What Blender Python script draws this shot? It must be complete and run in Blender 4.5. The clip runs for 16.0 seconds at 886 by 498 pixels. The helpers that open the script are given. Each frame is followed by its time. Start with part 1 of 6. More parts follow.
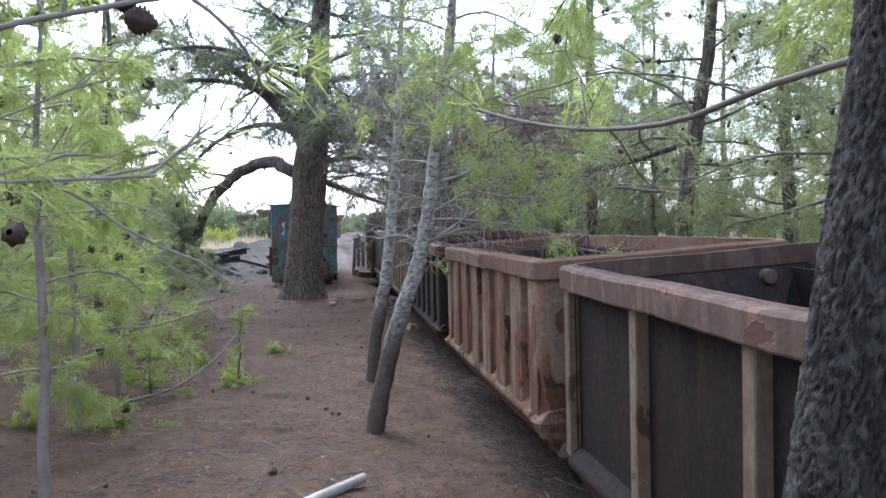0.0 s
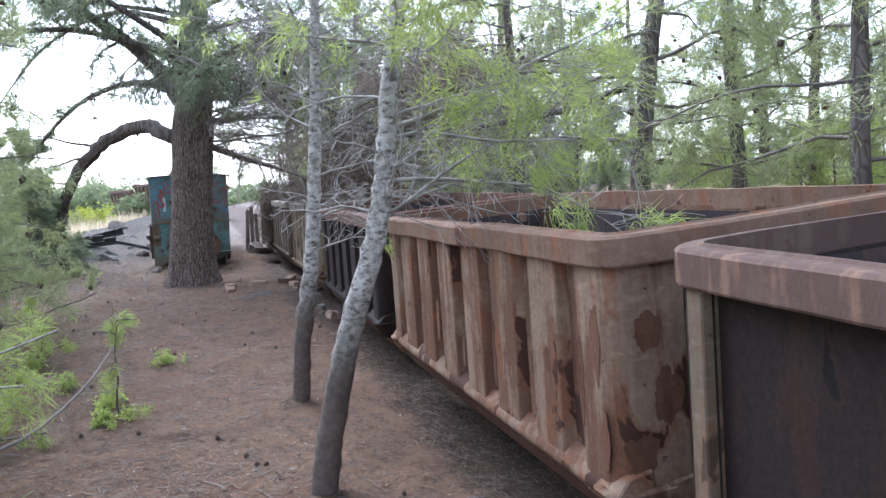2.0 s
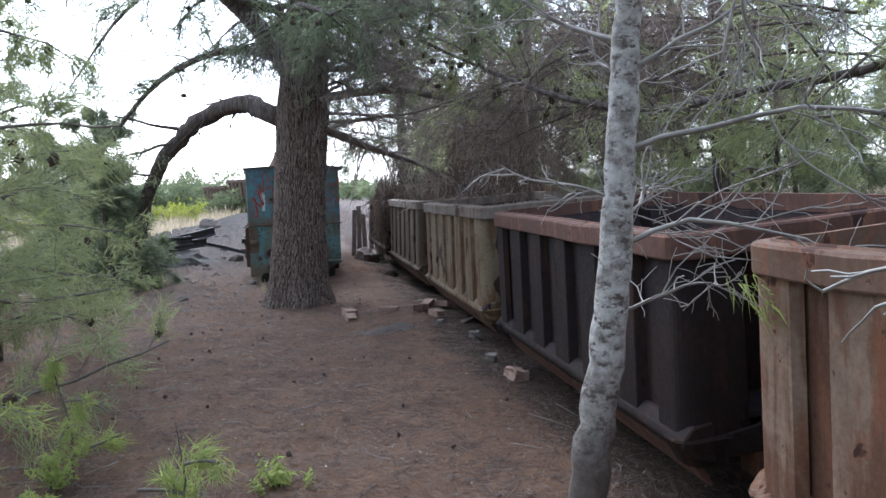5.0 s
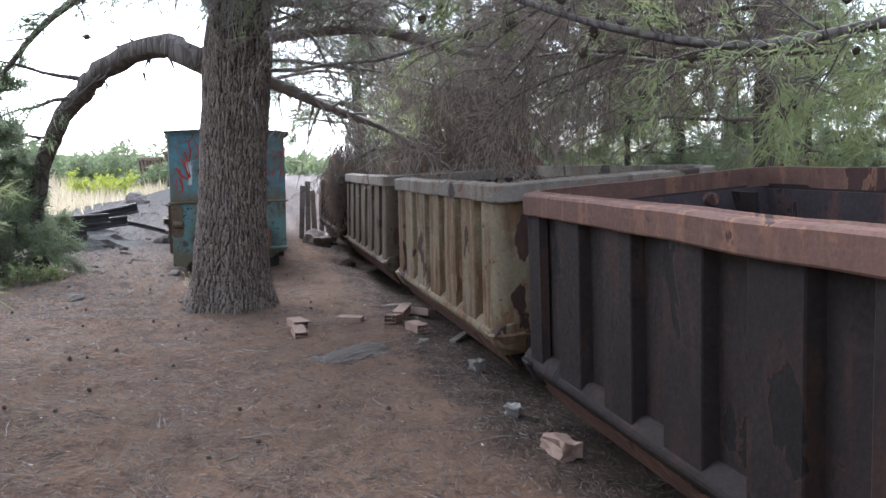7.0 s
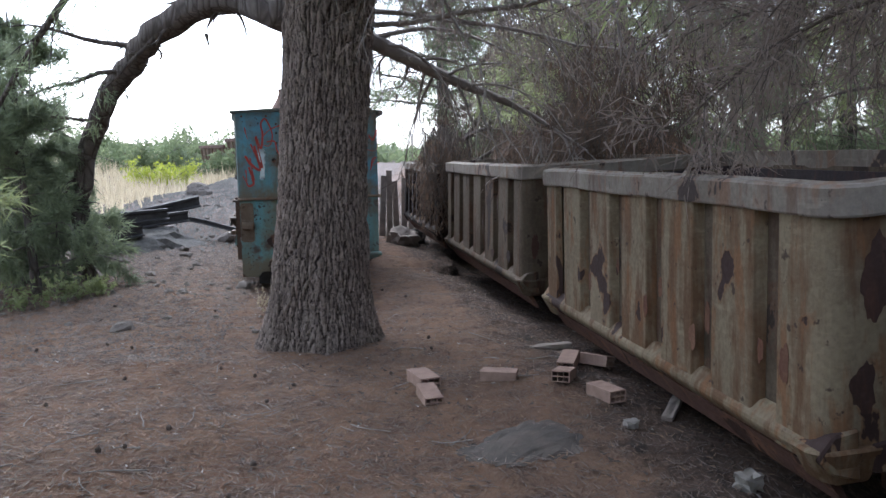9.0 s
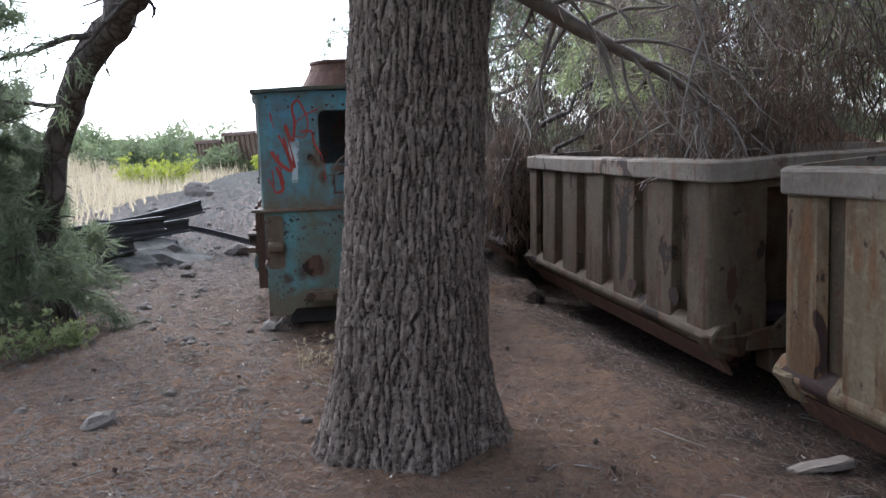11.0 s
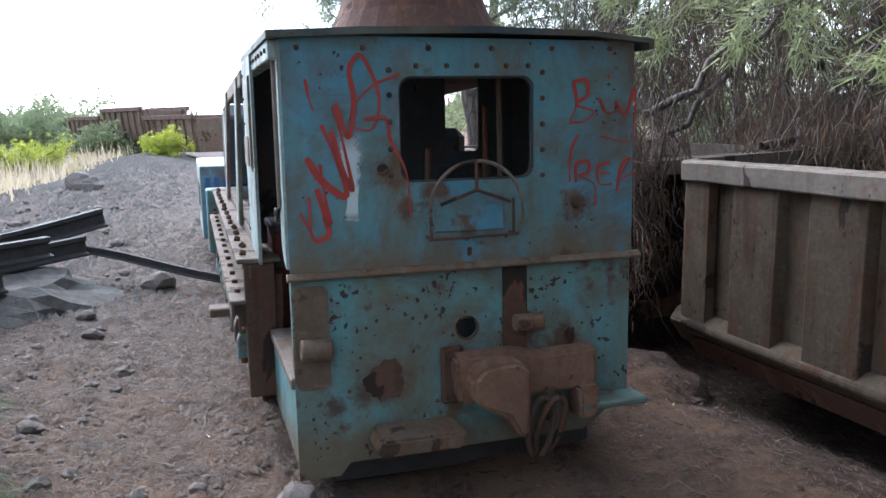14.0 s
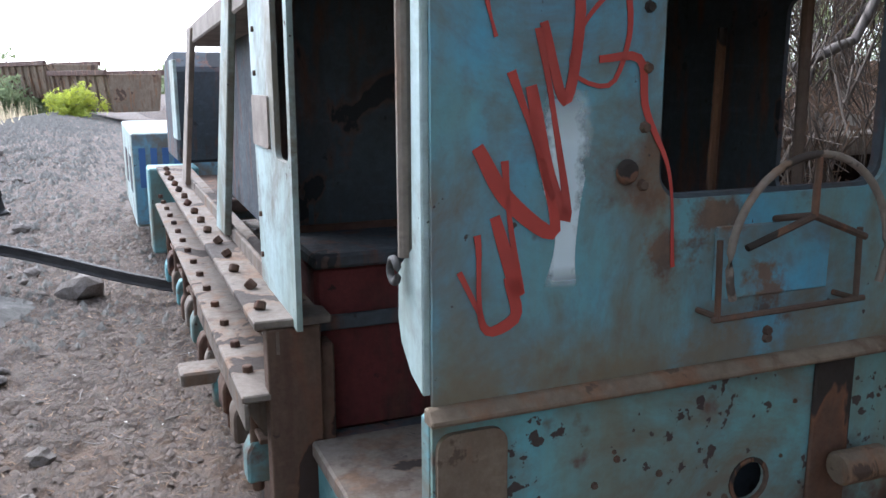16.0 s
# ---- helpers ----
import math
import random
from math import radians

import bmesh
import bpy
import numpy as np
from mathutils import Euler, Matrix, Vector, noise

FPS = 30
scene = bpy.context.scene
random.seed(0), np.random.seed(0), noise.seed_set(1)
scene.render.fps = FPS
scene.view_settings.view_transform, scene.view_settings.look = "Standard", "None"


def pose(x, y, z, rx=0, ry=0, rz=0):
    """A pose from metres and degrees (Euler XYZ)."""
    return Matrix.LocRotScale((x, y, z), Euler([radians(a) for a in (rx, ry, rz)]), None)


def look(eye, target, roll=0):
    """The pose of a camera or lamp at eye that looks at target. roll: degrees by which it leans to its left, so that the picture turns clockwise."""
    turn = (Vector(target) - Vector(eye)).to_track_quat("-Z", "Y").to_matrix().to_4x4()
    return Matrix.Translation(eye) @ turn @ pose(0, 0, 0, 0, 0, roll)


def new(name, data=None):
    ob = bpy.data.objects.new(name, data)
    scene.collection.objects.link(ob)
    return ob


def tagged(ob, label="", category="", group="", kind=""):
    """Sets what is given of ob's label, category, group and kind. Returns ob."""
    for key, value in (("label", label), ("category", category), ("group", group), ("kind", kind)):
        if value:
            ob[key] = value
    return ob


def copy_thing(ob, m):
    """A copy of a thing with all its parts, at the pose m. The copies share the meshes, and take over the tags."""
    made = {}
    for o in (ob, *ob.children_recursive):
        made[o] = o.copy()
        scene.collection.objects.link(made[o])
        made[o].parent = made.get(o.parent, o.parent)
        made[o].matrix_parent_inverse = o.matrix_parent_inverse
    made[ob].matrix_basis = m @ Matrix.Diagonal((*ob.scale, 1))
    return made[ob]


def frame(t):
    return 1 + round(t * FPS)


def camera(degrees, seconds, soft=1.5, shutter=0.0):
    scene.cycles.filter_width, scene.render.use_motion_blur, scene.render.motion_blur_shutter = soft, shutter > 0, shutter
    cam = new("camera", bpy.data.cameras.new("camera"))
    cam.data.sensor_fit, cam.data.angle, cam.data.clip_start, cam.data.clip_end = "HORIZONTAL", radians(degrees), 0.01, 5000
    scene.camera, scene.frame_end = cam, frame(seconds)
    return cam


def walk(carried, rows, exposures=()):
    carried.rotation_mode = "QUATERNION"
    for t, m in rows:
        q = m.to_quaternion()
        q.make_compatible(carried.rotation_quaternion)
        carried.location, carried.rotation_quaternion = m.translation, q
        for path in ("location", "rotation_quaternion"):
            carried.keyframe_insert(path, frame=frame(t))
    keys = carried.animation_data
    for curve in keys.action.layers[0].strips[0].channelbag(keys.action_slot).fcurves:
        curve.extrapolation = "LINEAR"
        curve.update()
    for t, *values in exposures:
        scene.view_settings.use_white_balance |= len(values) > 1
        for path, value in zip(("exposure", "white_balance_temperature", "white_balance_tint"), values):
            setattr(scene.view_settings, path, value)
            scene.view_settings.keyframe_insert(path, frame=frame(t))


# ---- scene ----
cam = camera(55.5, 16.0)
METRES, EYE, TILT, LEAN, TURN = 17.6, 1.5, -2.0, 0.0, 0.0
ROWS = [
    (0.0, 0.0, 0.0, 0.0, -0.0, 0.0, 0.0),
    (0.5, -0.0068, 0.0264, 0.0007, -1.65, -0.5, 1.44),
    (1.0, -0.0157, 0.0512, 0.0001, -4.55, -2.07, 2.81),
    (1.5, -0.0172, 0.0785, 0.0021, -7.74, -2.12, 3.49),
    (2.0, -0.0212, 0.1052, 0.0029, -7.57, -2.63, 2.98),
    (2.5, -0.0225, 0.1337, 0.0027, -7.18, -2.64, 2.01),
    (3.0, -0.0242, 0.1642, 0.0047, -7.21, -3.16, 0.6),
    (3.5, -0.0329, 0.1949, 0.0054, -4.03, -3.53, 0.84),
    (4.0, -0.0416, 0.2283, 0.0072, -4.61, 1.14, 1.44),
    (4.5, -0.0543, 0.2614, 0.0079, -1.35, -0.84, 2.09),
    (7.0, -0.0753, 0.4272, 0.0096, -5.37, -3.96, 1.02),
    (7.5, -0.0816, 0.4607, 0.0096, -1.63, -3.83, 0.93),
    (8.0, -0.0893, 0.4914, 0.0116, 0.2, -4.21, 1.12),
    (8.5, -0.0964, 0.5221, 0.0128, -1.15, -5.03, 1.15),
    (9.0, -0.1069, 0.551, 0.0141, -1.54, -4.81, 1.24),
    (11.5, -0.1609, 0.7169, 0.0202, -2.29, -5.4, 2.33),
    (12.0, -0.1755, 0.7514, 0.023, -3.49, -5.33, 1.99),
    (12.5, -0.1845, 0.7823, 0.026, -4.76, -5.5, 1.83),
    (13.0, -0.1939, 0.8095, 0.0292, -6.34, -6.05, 1.67),
    (13.5, -0.2021, 0.8333, 0.0314, -8.17, -6.08, 1.78),
    (14.0, -0.2091, 0.8619, 0.031, -9.88, -6.96, 1.48),
    (14.5, -0.2172, 0.8873, 0.032, -11.47, -8.36, 0.76),
    (15.0, -0.2204, 0.9148, 0.0329, -13.11, -8.64, 0.47),
    (15.5, -0.2265, 0.9402, 0.033, -13.53, -8.87, 0.53),
    (16.0, -0.23, 0.9665, 0.0329, -15.3, -9.57, 0.79),
]
walk(cam, [(t, pose(0, 0, EYE, TILT, LEAN, TURN) @ pose(METRES * x, METRES * y, METRES * z, 90 + pitch, roll, yaw)) for t, x, y, z, yaw, pitch, roll in ROWS],
     [(0.0, 1.88, 5450, 11), (1.0, 2.45, 5550, 11), (1.6, 2.45, 5500, 11), (2.5, 2.07, 5400, 11), (4.0, 2.0, 5400, 11), (4.5, 1.7, 5450, 11), (6.8, 2.3, 5600, 10), (8.0, 2.2, 5550, 10), (8.5, 2.2, 5550, 10), (9.0, 1.9, 5550, 10), (11.5, 1.95, 5600, 10), (12.5, 2.0, 5550, 10), (13.5, 1.85, 5500, 10), (14.5, 2.4, 5500, 10), (16.0, 2.4, 5600, 10)])

# ---- light ----
world = bpy.data.worlds.new("sky")
scene.world = world
world.use_nodes = True
wn, wl = world.node_tree.nodes, world.node_tree.links
sky = wn.new("ShaderNodeTexSky")
sky.sky_type, sky.sun_disc = "NISHITA", False
sky.sun_elevation, sky.sun_rotation = radians(47), radians(-27)
sky.air_density, sky.dust_density, sky.ozone_density = 1.0, 2.0, 1.0
thin_cloud = wn.new("ShaderNodeHueSaturation")
thin_cloud.inputs["Saturation"].default_value = 0.35
wl.new(sky.outputs[0], thin_cloud.inputs["Color"])
wl.new(thin_cloud.outputs[0], wn["Background"].inputs[0])
wn["Background"].inputs[1].default_value = 0.15
sun = new("sun", bpy.data.lights.new("sun", "SUN"))
sun.data.energy, sun.data.angle, sun.data.color = 0.8, radians(40), (1.0, 0.96, 0.91)
sun.matrix_world = look((-9.2, 18.0, 21.7), (0, 0, 0))

# ---- materials ----
class Mat:
    """Node material in short: sockets and values go in, sockets come out."""

    def __init__(self, name, rough=0.8, metal=0.0):
        self.m = bpy.data.materials.new(name)
        self.m.use_nodes = True
        self.n, self.l = self.m.node_tree.nodes, self.m.node_tree.links
        self.b = self.n["Principled BSDF"]
        self.b.inputs["Roughness"].default_value = rough
        self.b.inputs["Metallic"].default_value = metal
        self.b.inputs["Specular IOR Level"].default_value = 0.3
        tc = self.n.new("ShaderNodeTexCoord")
        oi = self.n.new("ShaderNodeObjectInfo")
        self.rand = oi.outputs["Random"]
        shift = self.n.new("ShaderNodeVectorMath")
        shift.operation = "ADD"
        mul = self.n.new("ShaderNodeMath")
        mul.operation, mul.inputs[1].default_value = "MULTIPLY", 37.0
        self.l.new(oi.outputs["Random"], mul.inputs[0])
        self.l.new(tc.outputs["Object"], shift.inputs[0])
        self.l.new(mul.outputs[0], shift.inputs[1])
        self.obj, self.co = tc.outputs["Object"], shift.outputs[0]

    def put(self, sock, v):
        if isinstance(v, (int, float)):
            sock.default_value = v
        elif isinstance(v, tuple):
            sock.default_value = (*v, 1.0) if len(v) == 3 and len(sock.default_value) == 4 else v
        else:
            self.l.new(v, sock)

    def scaled(self, s, src=None):
        k = self.n.new("ShaderNodeMapping")
        k.inputs["Scale"].default_value = s
        self.l.new(src or self.co, k.inputs[0])
        return k.outputs[0]

    def noise(self, scale, detail=4.0, rough=0.6, src=None, distort=0.0):
        k = self.n.new("ShaderNodeTexNoise")
        self.l.new(src or self.co, k.inputs["Vector"])
        k.inputs["Scale"].default_value, k.inputs["Detail"].default_value = scale, detail
        k.inputs["Roughness"].default_value, k.inputs["Distortion"].default_value = rough, distort
        return k.outputs["Fac"]

    def voronoi(self, scale, feature="F1", out="Distance", src=None):
        k = self.n.new("ShaderNodeTexVoronoi")
        k.feature = feature
        self.l.new(src or self.co, k.inputs["Vector"])
        k.inputs["Scale"].default_value = scale
        return k.outputs[out]

    def step(self, v, lo, hi, a=0.0, b=1.0):
        k = self.n.new("ShaderNodeMapRange")
        self.put(k.inputs[0], v)
        for i, x in enumerate((lo, hi, a, b)):
            k.inputs[i + 1].default_value = x
        return k.outputs[0]

    def math(self, op, a, b=0.0):
        k = self.n.new("ShaderNodeMath")
        k.operation = op
        self.put(k.inputs[0], a), self.put(k.inputs[1], b)
        return k.outputs[0]

    def mix(self, f, a, b, mode="MIX"):
        k = self.n.new("ShaderNodeMix")
        k.data_type, k.blend_type = "RGBA", mode
        self.put(k.inputs["Factor"], f)
        self.put(k.inputs[6], a), self.put(k.inputs[7], b)
        return k.outputs[2]

    def colour(self, c):
        self.put(self.b.inputs["Base Color"], c)
        return self

    def rough(self, r):
        self.put(self.b.inputs["Roughness"], r)
        return self

    def bump(self, h, dist=0.01, strength=0.6):
        k = self.n.new("ShaderNodeBump")
        k.inputs["Strength"].default_value, k.inputs["Distance"].default_value = strength, dist
        self.l.new(h, k.inputs["Height"])
        self.l.new(k.outputs[0], self.b.inputs["Normal"])
        return self

    def axis(self, i, src=None):
        k = self.n.new("ShaderNodeSeparateXYZ")
        self.l.new(src or self.obj, k.inputs[0])
        return k.outputs[i]


def rusty(name, paint, rust, dark, amount=0.5, streak=1.0, rough=0.75):
    """Old paint, scuffed and faded, worn through to rust in hard-edged blotches and long vertical runs."""
    m = Mat(name, rough)
    m.b.inputs["Specular IOR Level"].default_value = 0.12
    big = m.noise(1.7, 6, 0.66, None, 0.4)
    runs = m.noise(4.4, 4, 0.6, m.scaled((2.6, 2.6, 0.22)))
    fine = m.noise(46, 5, 0.7)
    pale = tuple(x * 1.32 for x in paint)
    bright = tuple(min(1, x * y) for x, y in zip(rust, (1.6, 1.4, 1.2)))
    c = m.mix(m.step(m.noise(1.3, 4), 0.35, 0.65), paint, pale)
    c = m.mix(m.step(m.noise(5.5, 6, 0.72, m.scaled((1, 1, 0.6))), 0.44, 0.62, 0, 0.55), c, tuple(0.45 * x + 0.35 * y for x, y in zip(paint, rust)))
    # faint slanting scuffs
    c = m.mix(m.step(m.noise(9, 3, 0.6, m.scaled((1, 0.5, 3.2))), 0.58, 0.70, 0, 0.5), c, tuple(x * 1.55 for x in paint))
    # rust runs below worn spots
    wear = m.math("ADD", m.math("MULTIPLY", big, 0.5), m.math("MULTIPLY", runs, 0.5 * streak))
    hi = 0.5 * (1 + streak) * (0.74 - 0.4 * amount)
    c = m.mix(m.step(wear, hi - 0.045, hi + 0.035, 0.0, 0.9), c, rust)
    c = m.mix(m.step(m.noise(6.5, 5, 0.6, m.scaled((1.5, 1.5, 0.35))), 0.54, 0.66, 0.0, 0.8), c, bright)
    # flaked patches with sharp rims
    flake = m.noise(2.4, 5, 0.55, m.scaled((1.25, 1.25, 0.8)), 0.5)
    lim = 0.67 - 0.15 * amount
    c = m.mix(m.step(flake, lim - 0.03, lim, 0.0, 0.6), c, bright)
    c = m.mix(m.step(flake, lim, lim + 0.012), c, dark)
    c = m.mix(m.step(m.noise(15, 4, 0.6), 0.65, 0.69, 0.0, 0.8), c, dark)
    c = m.mix(m.step(fine, 0.35, 0.75, 0.0, 0.35), c, dark)
    m.colour(c).rough(m.step(fine, 0.3, 0.7, rough - 0.12, rough + 0.15))
    h = m.math("SUBTRACT", m.math("ADD", m.math("MULTIPLY", m.noise(9, 5), 0.6), m.math("MULTIPLY", fine, 0.3)), m.step(flake, lim, lim + 0.012, 0.0, 0.25))
    m.bump(h, 0.012, 0.5)
    return m.m


M = {}
M["wagon_orange"] = rusty("rust_orange", (0.22, 0.158, 0.115), (0.125, 0.062, 0.038), (0.055, 0.028, 0.021), 0.58)
M["wagon_dark"] = rusty("rust_dark", (0.018, 0.013, 0.0125), (0.024, 0.0145, 0.013), (0.011, 0.009, 0.009), 0.35)
M["wagon_tan"] = rusty("rust_tan", (0.172, 0.137, 0.09), (0.105, 0.058, 0.03), (0.04, 0.025, 0.022), 0.54)
# tan paint darkened for dirt and for shade under boughs and in grooves
M["wagon_grimy"] = rusty("rust_grimy", (0.082, 0.064, 0.045), (0.055, 0.032, 0.021), (0.03, 0.022, 0.018), 0.45)
M["rim_rust"] = rusty("rim_rust", (0.17, 0.113, 0.083), (0.15, 0.075, 0.048), (0.08, 0.042, 0.032), 0.45)
# the orange wagon's paint again, darkened for dirt and shade in its recesses
M["wagon_umber"] = rusty("rust_umber", (0.165, 0.105, 0.072), (0.10, 0.05, 0.032), (0.05, 0.028, 0.022), 0.55)
M["rim_red"] = rusty("rim_red", (0.10, 0.055, 0.044), (0.13, 0.077, 0.055), (0.05, 0.028, 0.024), 0.4)
M["rim_dark"] = rusty("rim_dark", (0.08, 0.052, 0.045), (0.14, 0.10, 0.08), (0.10, 0.055, 0.045), 0.45)
M["rim_tan"] = rusty("rim_tan", (0.18, 0.155, 0.13), (0.11, 0.075, 0.055), (0.055, 0.042, 0.038), 0.4)
M["rib_pale"] = rusty("rib_pale", (0.155, 0.12, 0.088), (0.115, 0.07, 0.047), (0.07, 0.048, 0.036), 0.4)
M["iron"] = rusty("old_iron", (0.085, 0.06, 0.047), (0.12, 0.062, 0.04), (0.036, 0.03, 0.027), 0.45)
M["coupler_rust"] = rusty("coupler_rust", (0.21, 0.128, 0.09), (0.16, 0.085, 0.057), (0.08, 0.05, 0.04), 0.42)
M["loco_rust"] = rusty("loco_rust", (0.105, 0.068, 0.05), (0.085, 0.046, 0.034), (0.045, 0.03, 0.026), 0.5)
M["rust_scale"] = rusty("rust_scale", (0.05, 0.031, 0.027), (0.065, 0.036, 0.028), (0.03, 0.02, 0.018), 0.5)
M["rust_run"] = rusty("rust_run", (0.125, 0.066, 0.043), (0.095, 0.045, 0.029), (0.05, 0.025, 0.02), 0.5)
M["dusty_iron"] = rusty("dusty_iron", (0.17, 0.142, 0.12), (0.115, 0.082, 0.062), (0.055, 0.043, 0.037), 0.4)
M["cab_red"] = rusty("cab_red", (0.12, 0.03, 0.03), (0.07, 0.035, 0.03), (0.03, 0.024, 0.024), 0.45)
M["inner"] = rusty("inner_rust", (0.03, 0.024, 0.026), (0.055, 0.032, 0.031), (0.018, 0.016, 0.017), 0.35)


def loco_paint(name, base, second, amount, worn=(), foot=0.95):
    m = Mat(name, 0.55)
    big, mid, fine = m.noise(2.3, 5, 0.6), m.noise(6.5, 6, 0.65), m.noise(40, 5, 0.7)
    c = m.mix(m.step(big, 0.40, 0.60), base, second)
    c = m.mix(m.step(mid, 0.35, 0.75, 0.0, 0.4), c, tuple(x * 0.62 for x in base))
    dirt = m.noise(3.5, 5, 0.65, m.scaled((1.6, 1.6, 0.35)))
    c = m.mix(m.step(dirt, 0.41, 0.68, 0.0, 0.8), c, (0.16, 0.17, 0.125))
    stain = m.noise(2.6, 6, 0.7, None, 0.5)
    c = m.mix(m.step(stain, 0.45, 0.64, 0.0, 0.85), c, (0.135, 0.098, 0.064))
    # rust that spreads from worn places: (x, z, reach)
    for x, z, reach in worn:
        d = m.math("ADD", m.math("POWER", m.math("SUBTRACT", m.axis(0), x), 2.0), m.math("POWER", m.math("SUBTRACT", m.axis(2), z), 2.0))
        d = m.math("ADD", m.math("SQRT", d), m.step(m.noise(7, 5, 0.7, m.obj), 0.3, 0.7, -0.07, 0.07))
        c = m.mix(m.step(d, reach * 0.35, reach, 0.92, 0.0), c, m.mix(m.step(mid, 0.4, 0.6), (0.15, 0.085, 0.05), (0.075, 0.05, 0.04)))
    if worn:
        edge = m.math("ADD", m.axis(2), m.step(m.noise(6, 5, 0.7, m.obj), 0.3, 0.7, -0.09, 0.09))
        c = m.mix(m.step(edge, foot, foot + 0.11, 0.85, 0.0), c, (0.15, 0.115, 0.072))
    spots = m.noise(5.5, 5, 0.6)
    lim = 0.775 - 0.15 * amount
    c = m.mix(m.step(spots, lim - 0.05, lim + 0.03, 0.0, 0.95), c, (0.10, 0.052, 0.036))
    # small chips that come in clusters
    chip = m.math("ADD", m.noise(38, 3, 0.5), m.step(m.noise(4.2, 3, 0.5), 0.35, 0.65, -0.18, 0.16 * amount - 0.05))
    c = m.mix(m.step(chip, 0.655, 0.68), c, (0.045, 0.032, 0.03))
    c = m.mix(m.step(fine, 0.45, 0.8, 0.0, 0.3), c, (0.10, 0.09, 0.065))
    m.colour(c).rough(m.step(mid, 0.3, 0.7, 0.45, 0.75))
    m.bump(m.math("ADD", m.math("MULTIPLY", m.noise(5, 3), 0.8), m.math("MULTIPLY", fine, 0.2)), 0.012, 0.35)
    return m.m


M["teal"] = loco_paint("teal_paint", (0.125, 0.295, 0.345), (0.10, 0.315, 0.475), 0.5, [(0.39, 1.30, 0.10), (0.45, 1.18, 0.07), (1.165, 1.15, 0.075), (0.70, 1.08, 0.05), (0.55, 1.22, 0.06)])
M["teal_low"] = loco_paint("teal_low_paint", (0.13, 0.32, 0.36), (0.135, 0.28, 0.27), 0.8, [(0.33, 0.48, 0.13), (0.90, 0.66, 0.11), (0.05, 0.62, 0.12), (0.62, 0.36, 0.10), (1.14, 0.58, 0.09), (0.15, 0.40, 0.08)], 0.24)
M["pale"] = loco_paint("pale_blue_paint", (0.42, 0.52, 0.52), (0.34, 0.43, 0.42), 0.35)
M["spray_sheet"] = loco_paint("blue_sheet_paint", (0.13, 0.32, 0.44), (0.15, 0.36, 0.50), 0.3)
M["roof"] = loco_paint("roof_paint", (0.05, 0.075, 0.085), (0.07, 0.10, 0.11), 0.2)
# inside colour lifted to stand in for veiling glare over the dark cab
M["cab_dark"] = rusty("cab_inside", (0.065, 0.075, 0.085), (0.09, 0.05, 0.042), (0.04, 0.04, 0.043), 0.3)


def bark(name, a, b, gap, scale=7.0, depth=0.03):
    m = Mat(name, 0.92)
    s = m.scaled((1, 1, 0.28), m.obj)
    v = m.voronoi(scale, "DISTANCE_TO_EDGE", "Distance", s)
    fine = m.noise(30, 6, 0.7, m.scaled((1, 1, 0.5), m.obj))
    c = m.mix(m.step(m.noise(5, 4, 0.6, m.obj), 0.35, 0.65), a, b)
    c = m.mix(m.step(fine, 0.35, 0.7, 0.0, 0.5), c, gap)
    c = m.mix(m.step(v, 0.02, 0.13, 0.75, 0.0), c, gap)
    m.colour(c)
    h = m.math("ADD", m.step(v, 0.0, 0.2), m.math("MULTIPLY", fine, 0.4))
    return m.bump(h, depth, 0.8).m


M["bark"] = bark("pine_bark", (0.30, 0.225, 0.185), (0.36, 0.30, 0.26), (0.075, 0.05, 0.042))
def plate_bark(name, a, b, gap):
    """Grey-brown plates; the furrows hold darker, redder bark, with their shade painted in."""
    m = Mat(name, 0.92)
    fine = m.noise(34, 6, 0.7, m.scaled((1, 1, 0.45), m.obj))
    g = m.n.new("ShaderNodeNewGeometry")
    c = m.mix(m.step(m.noise(4, 5, 0.6, m.obj), 0.35, 0.65), a, b)
    c = m.mix(m.step(fine, 0.35, 0.72, 0.0, 0.55), c, tuple(x * 0.5 for x in a))
    c = m.mix(m.step(m.noise(11, 4, 0.6, m.obj), 0.55, 0.7, 0.0, 0.5), c, (0.23, 0.165, 0.135))
    # concave creases go nearly black: furrow shade put into the colour
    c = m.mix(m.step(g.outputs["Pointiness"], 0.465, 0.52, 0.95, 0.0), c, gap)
    v = m.noise(46, 6, 0.75, m.scaled((1, 1, 0.22), m.obj), 0.6)
    scale = m.voronoi(70, "F1", "Color", m.scaled((1, 1, 0.35), m.obj))
    c = m.mix(m.step(m.axis(0, scale), 0.5, 1.0, 0.0, 0.55), c, tuple(min(1, x * 1.45) for x in b))
    c = m.mix(m.step(m.axis(1, scale), 0.6, 1.0, 0.0, 0.5), c, tuple(x * 0.4 for x in a))
    c = m.mix(m.step(v, 0.38, 0.5, 0.8, 0.0), c, gap)
    m.colour(c)
    return m.bump(m.math("ADD", v, m.math("MULTIPLY", fine, 0.5)), 0.02, 0.9).m


M["plate_bark"] = plate_bark("plate_bark", (0.215, 0.165, 0.138), (0.31, 0.25, 0.212), (0.024, 0.016, 0.013))
M["dark_bark"] = plate_bark("dark_bark", (0.075, 0.07, 0.068), (0.115, 0.108, 0.104), (0.025, 0.022, 0.021))
M["bark_far"] = bark("far_bark", (0.12, 0.10, 0.088), (0.17, 0.145, 0.13), (0.05, 0.038, 0.034), 12, 0.015)


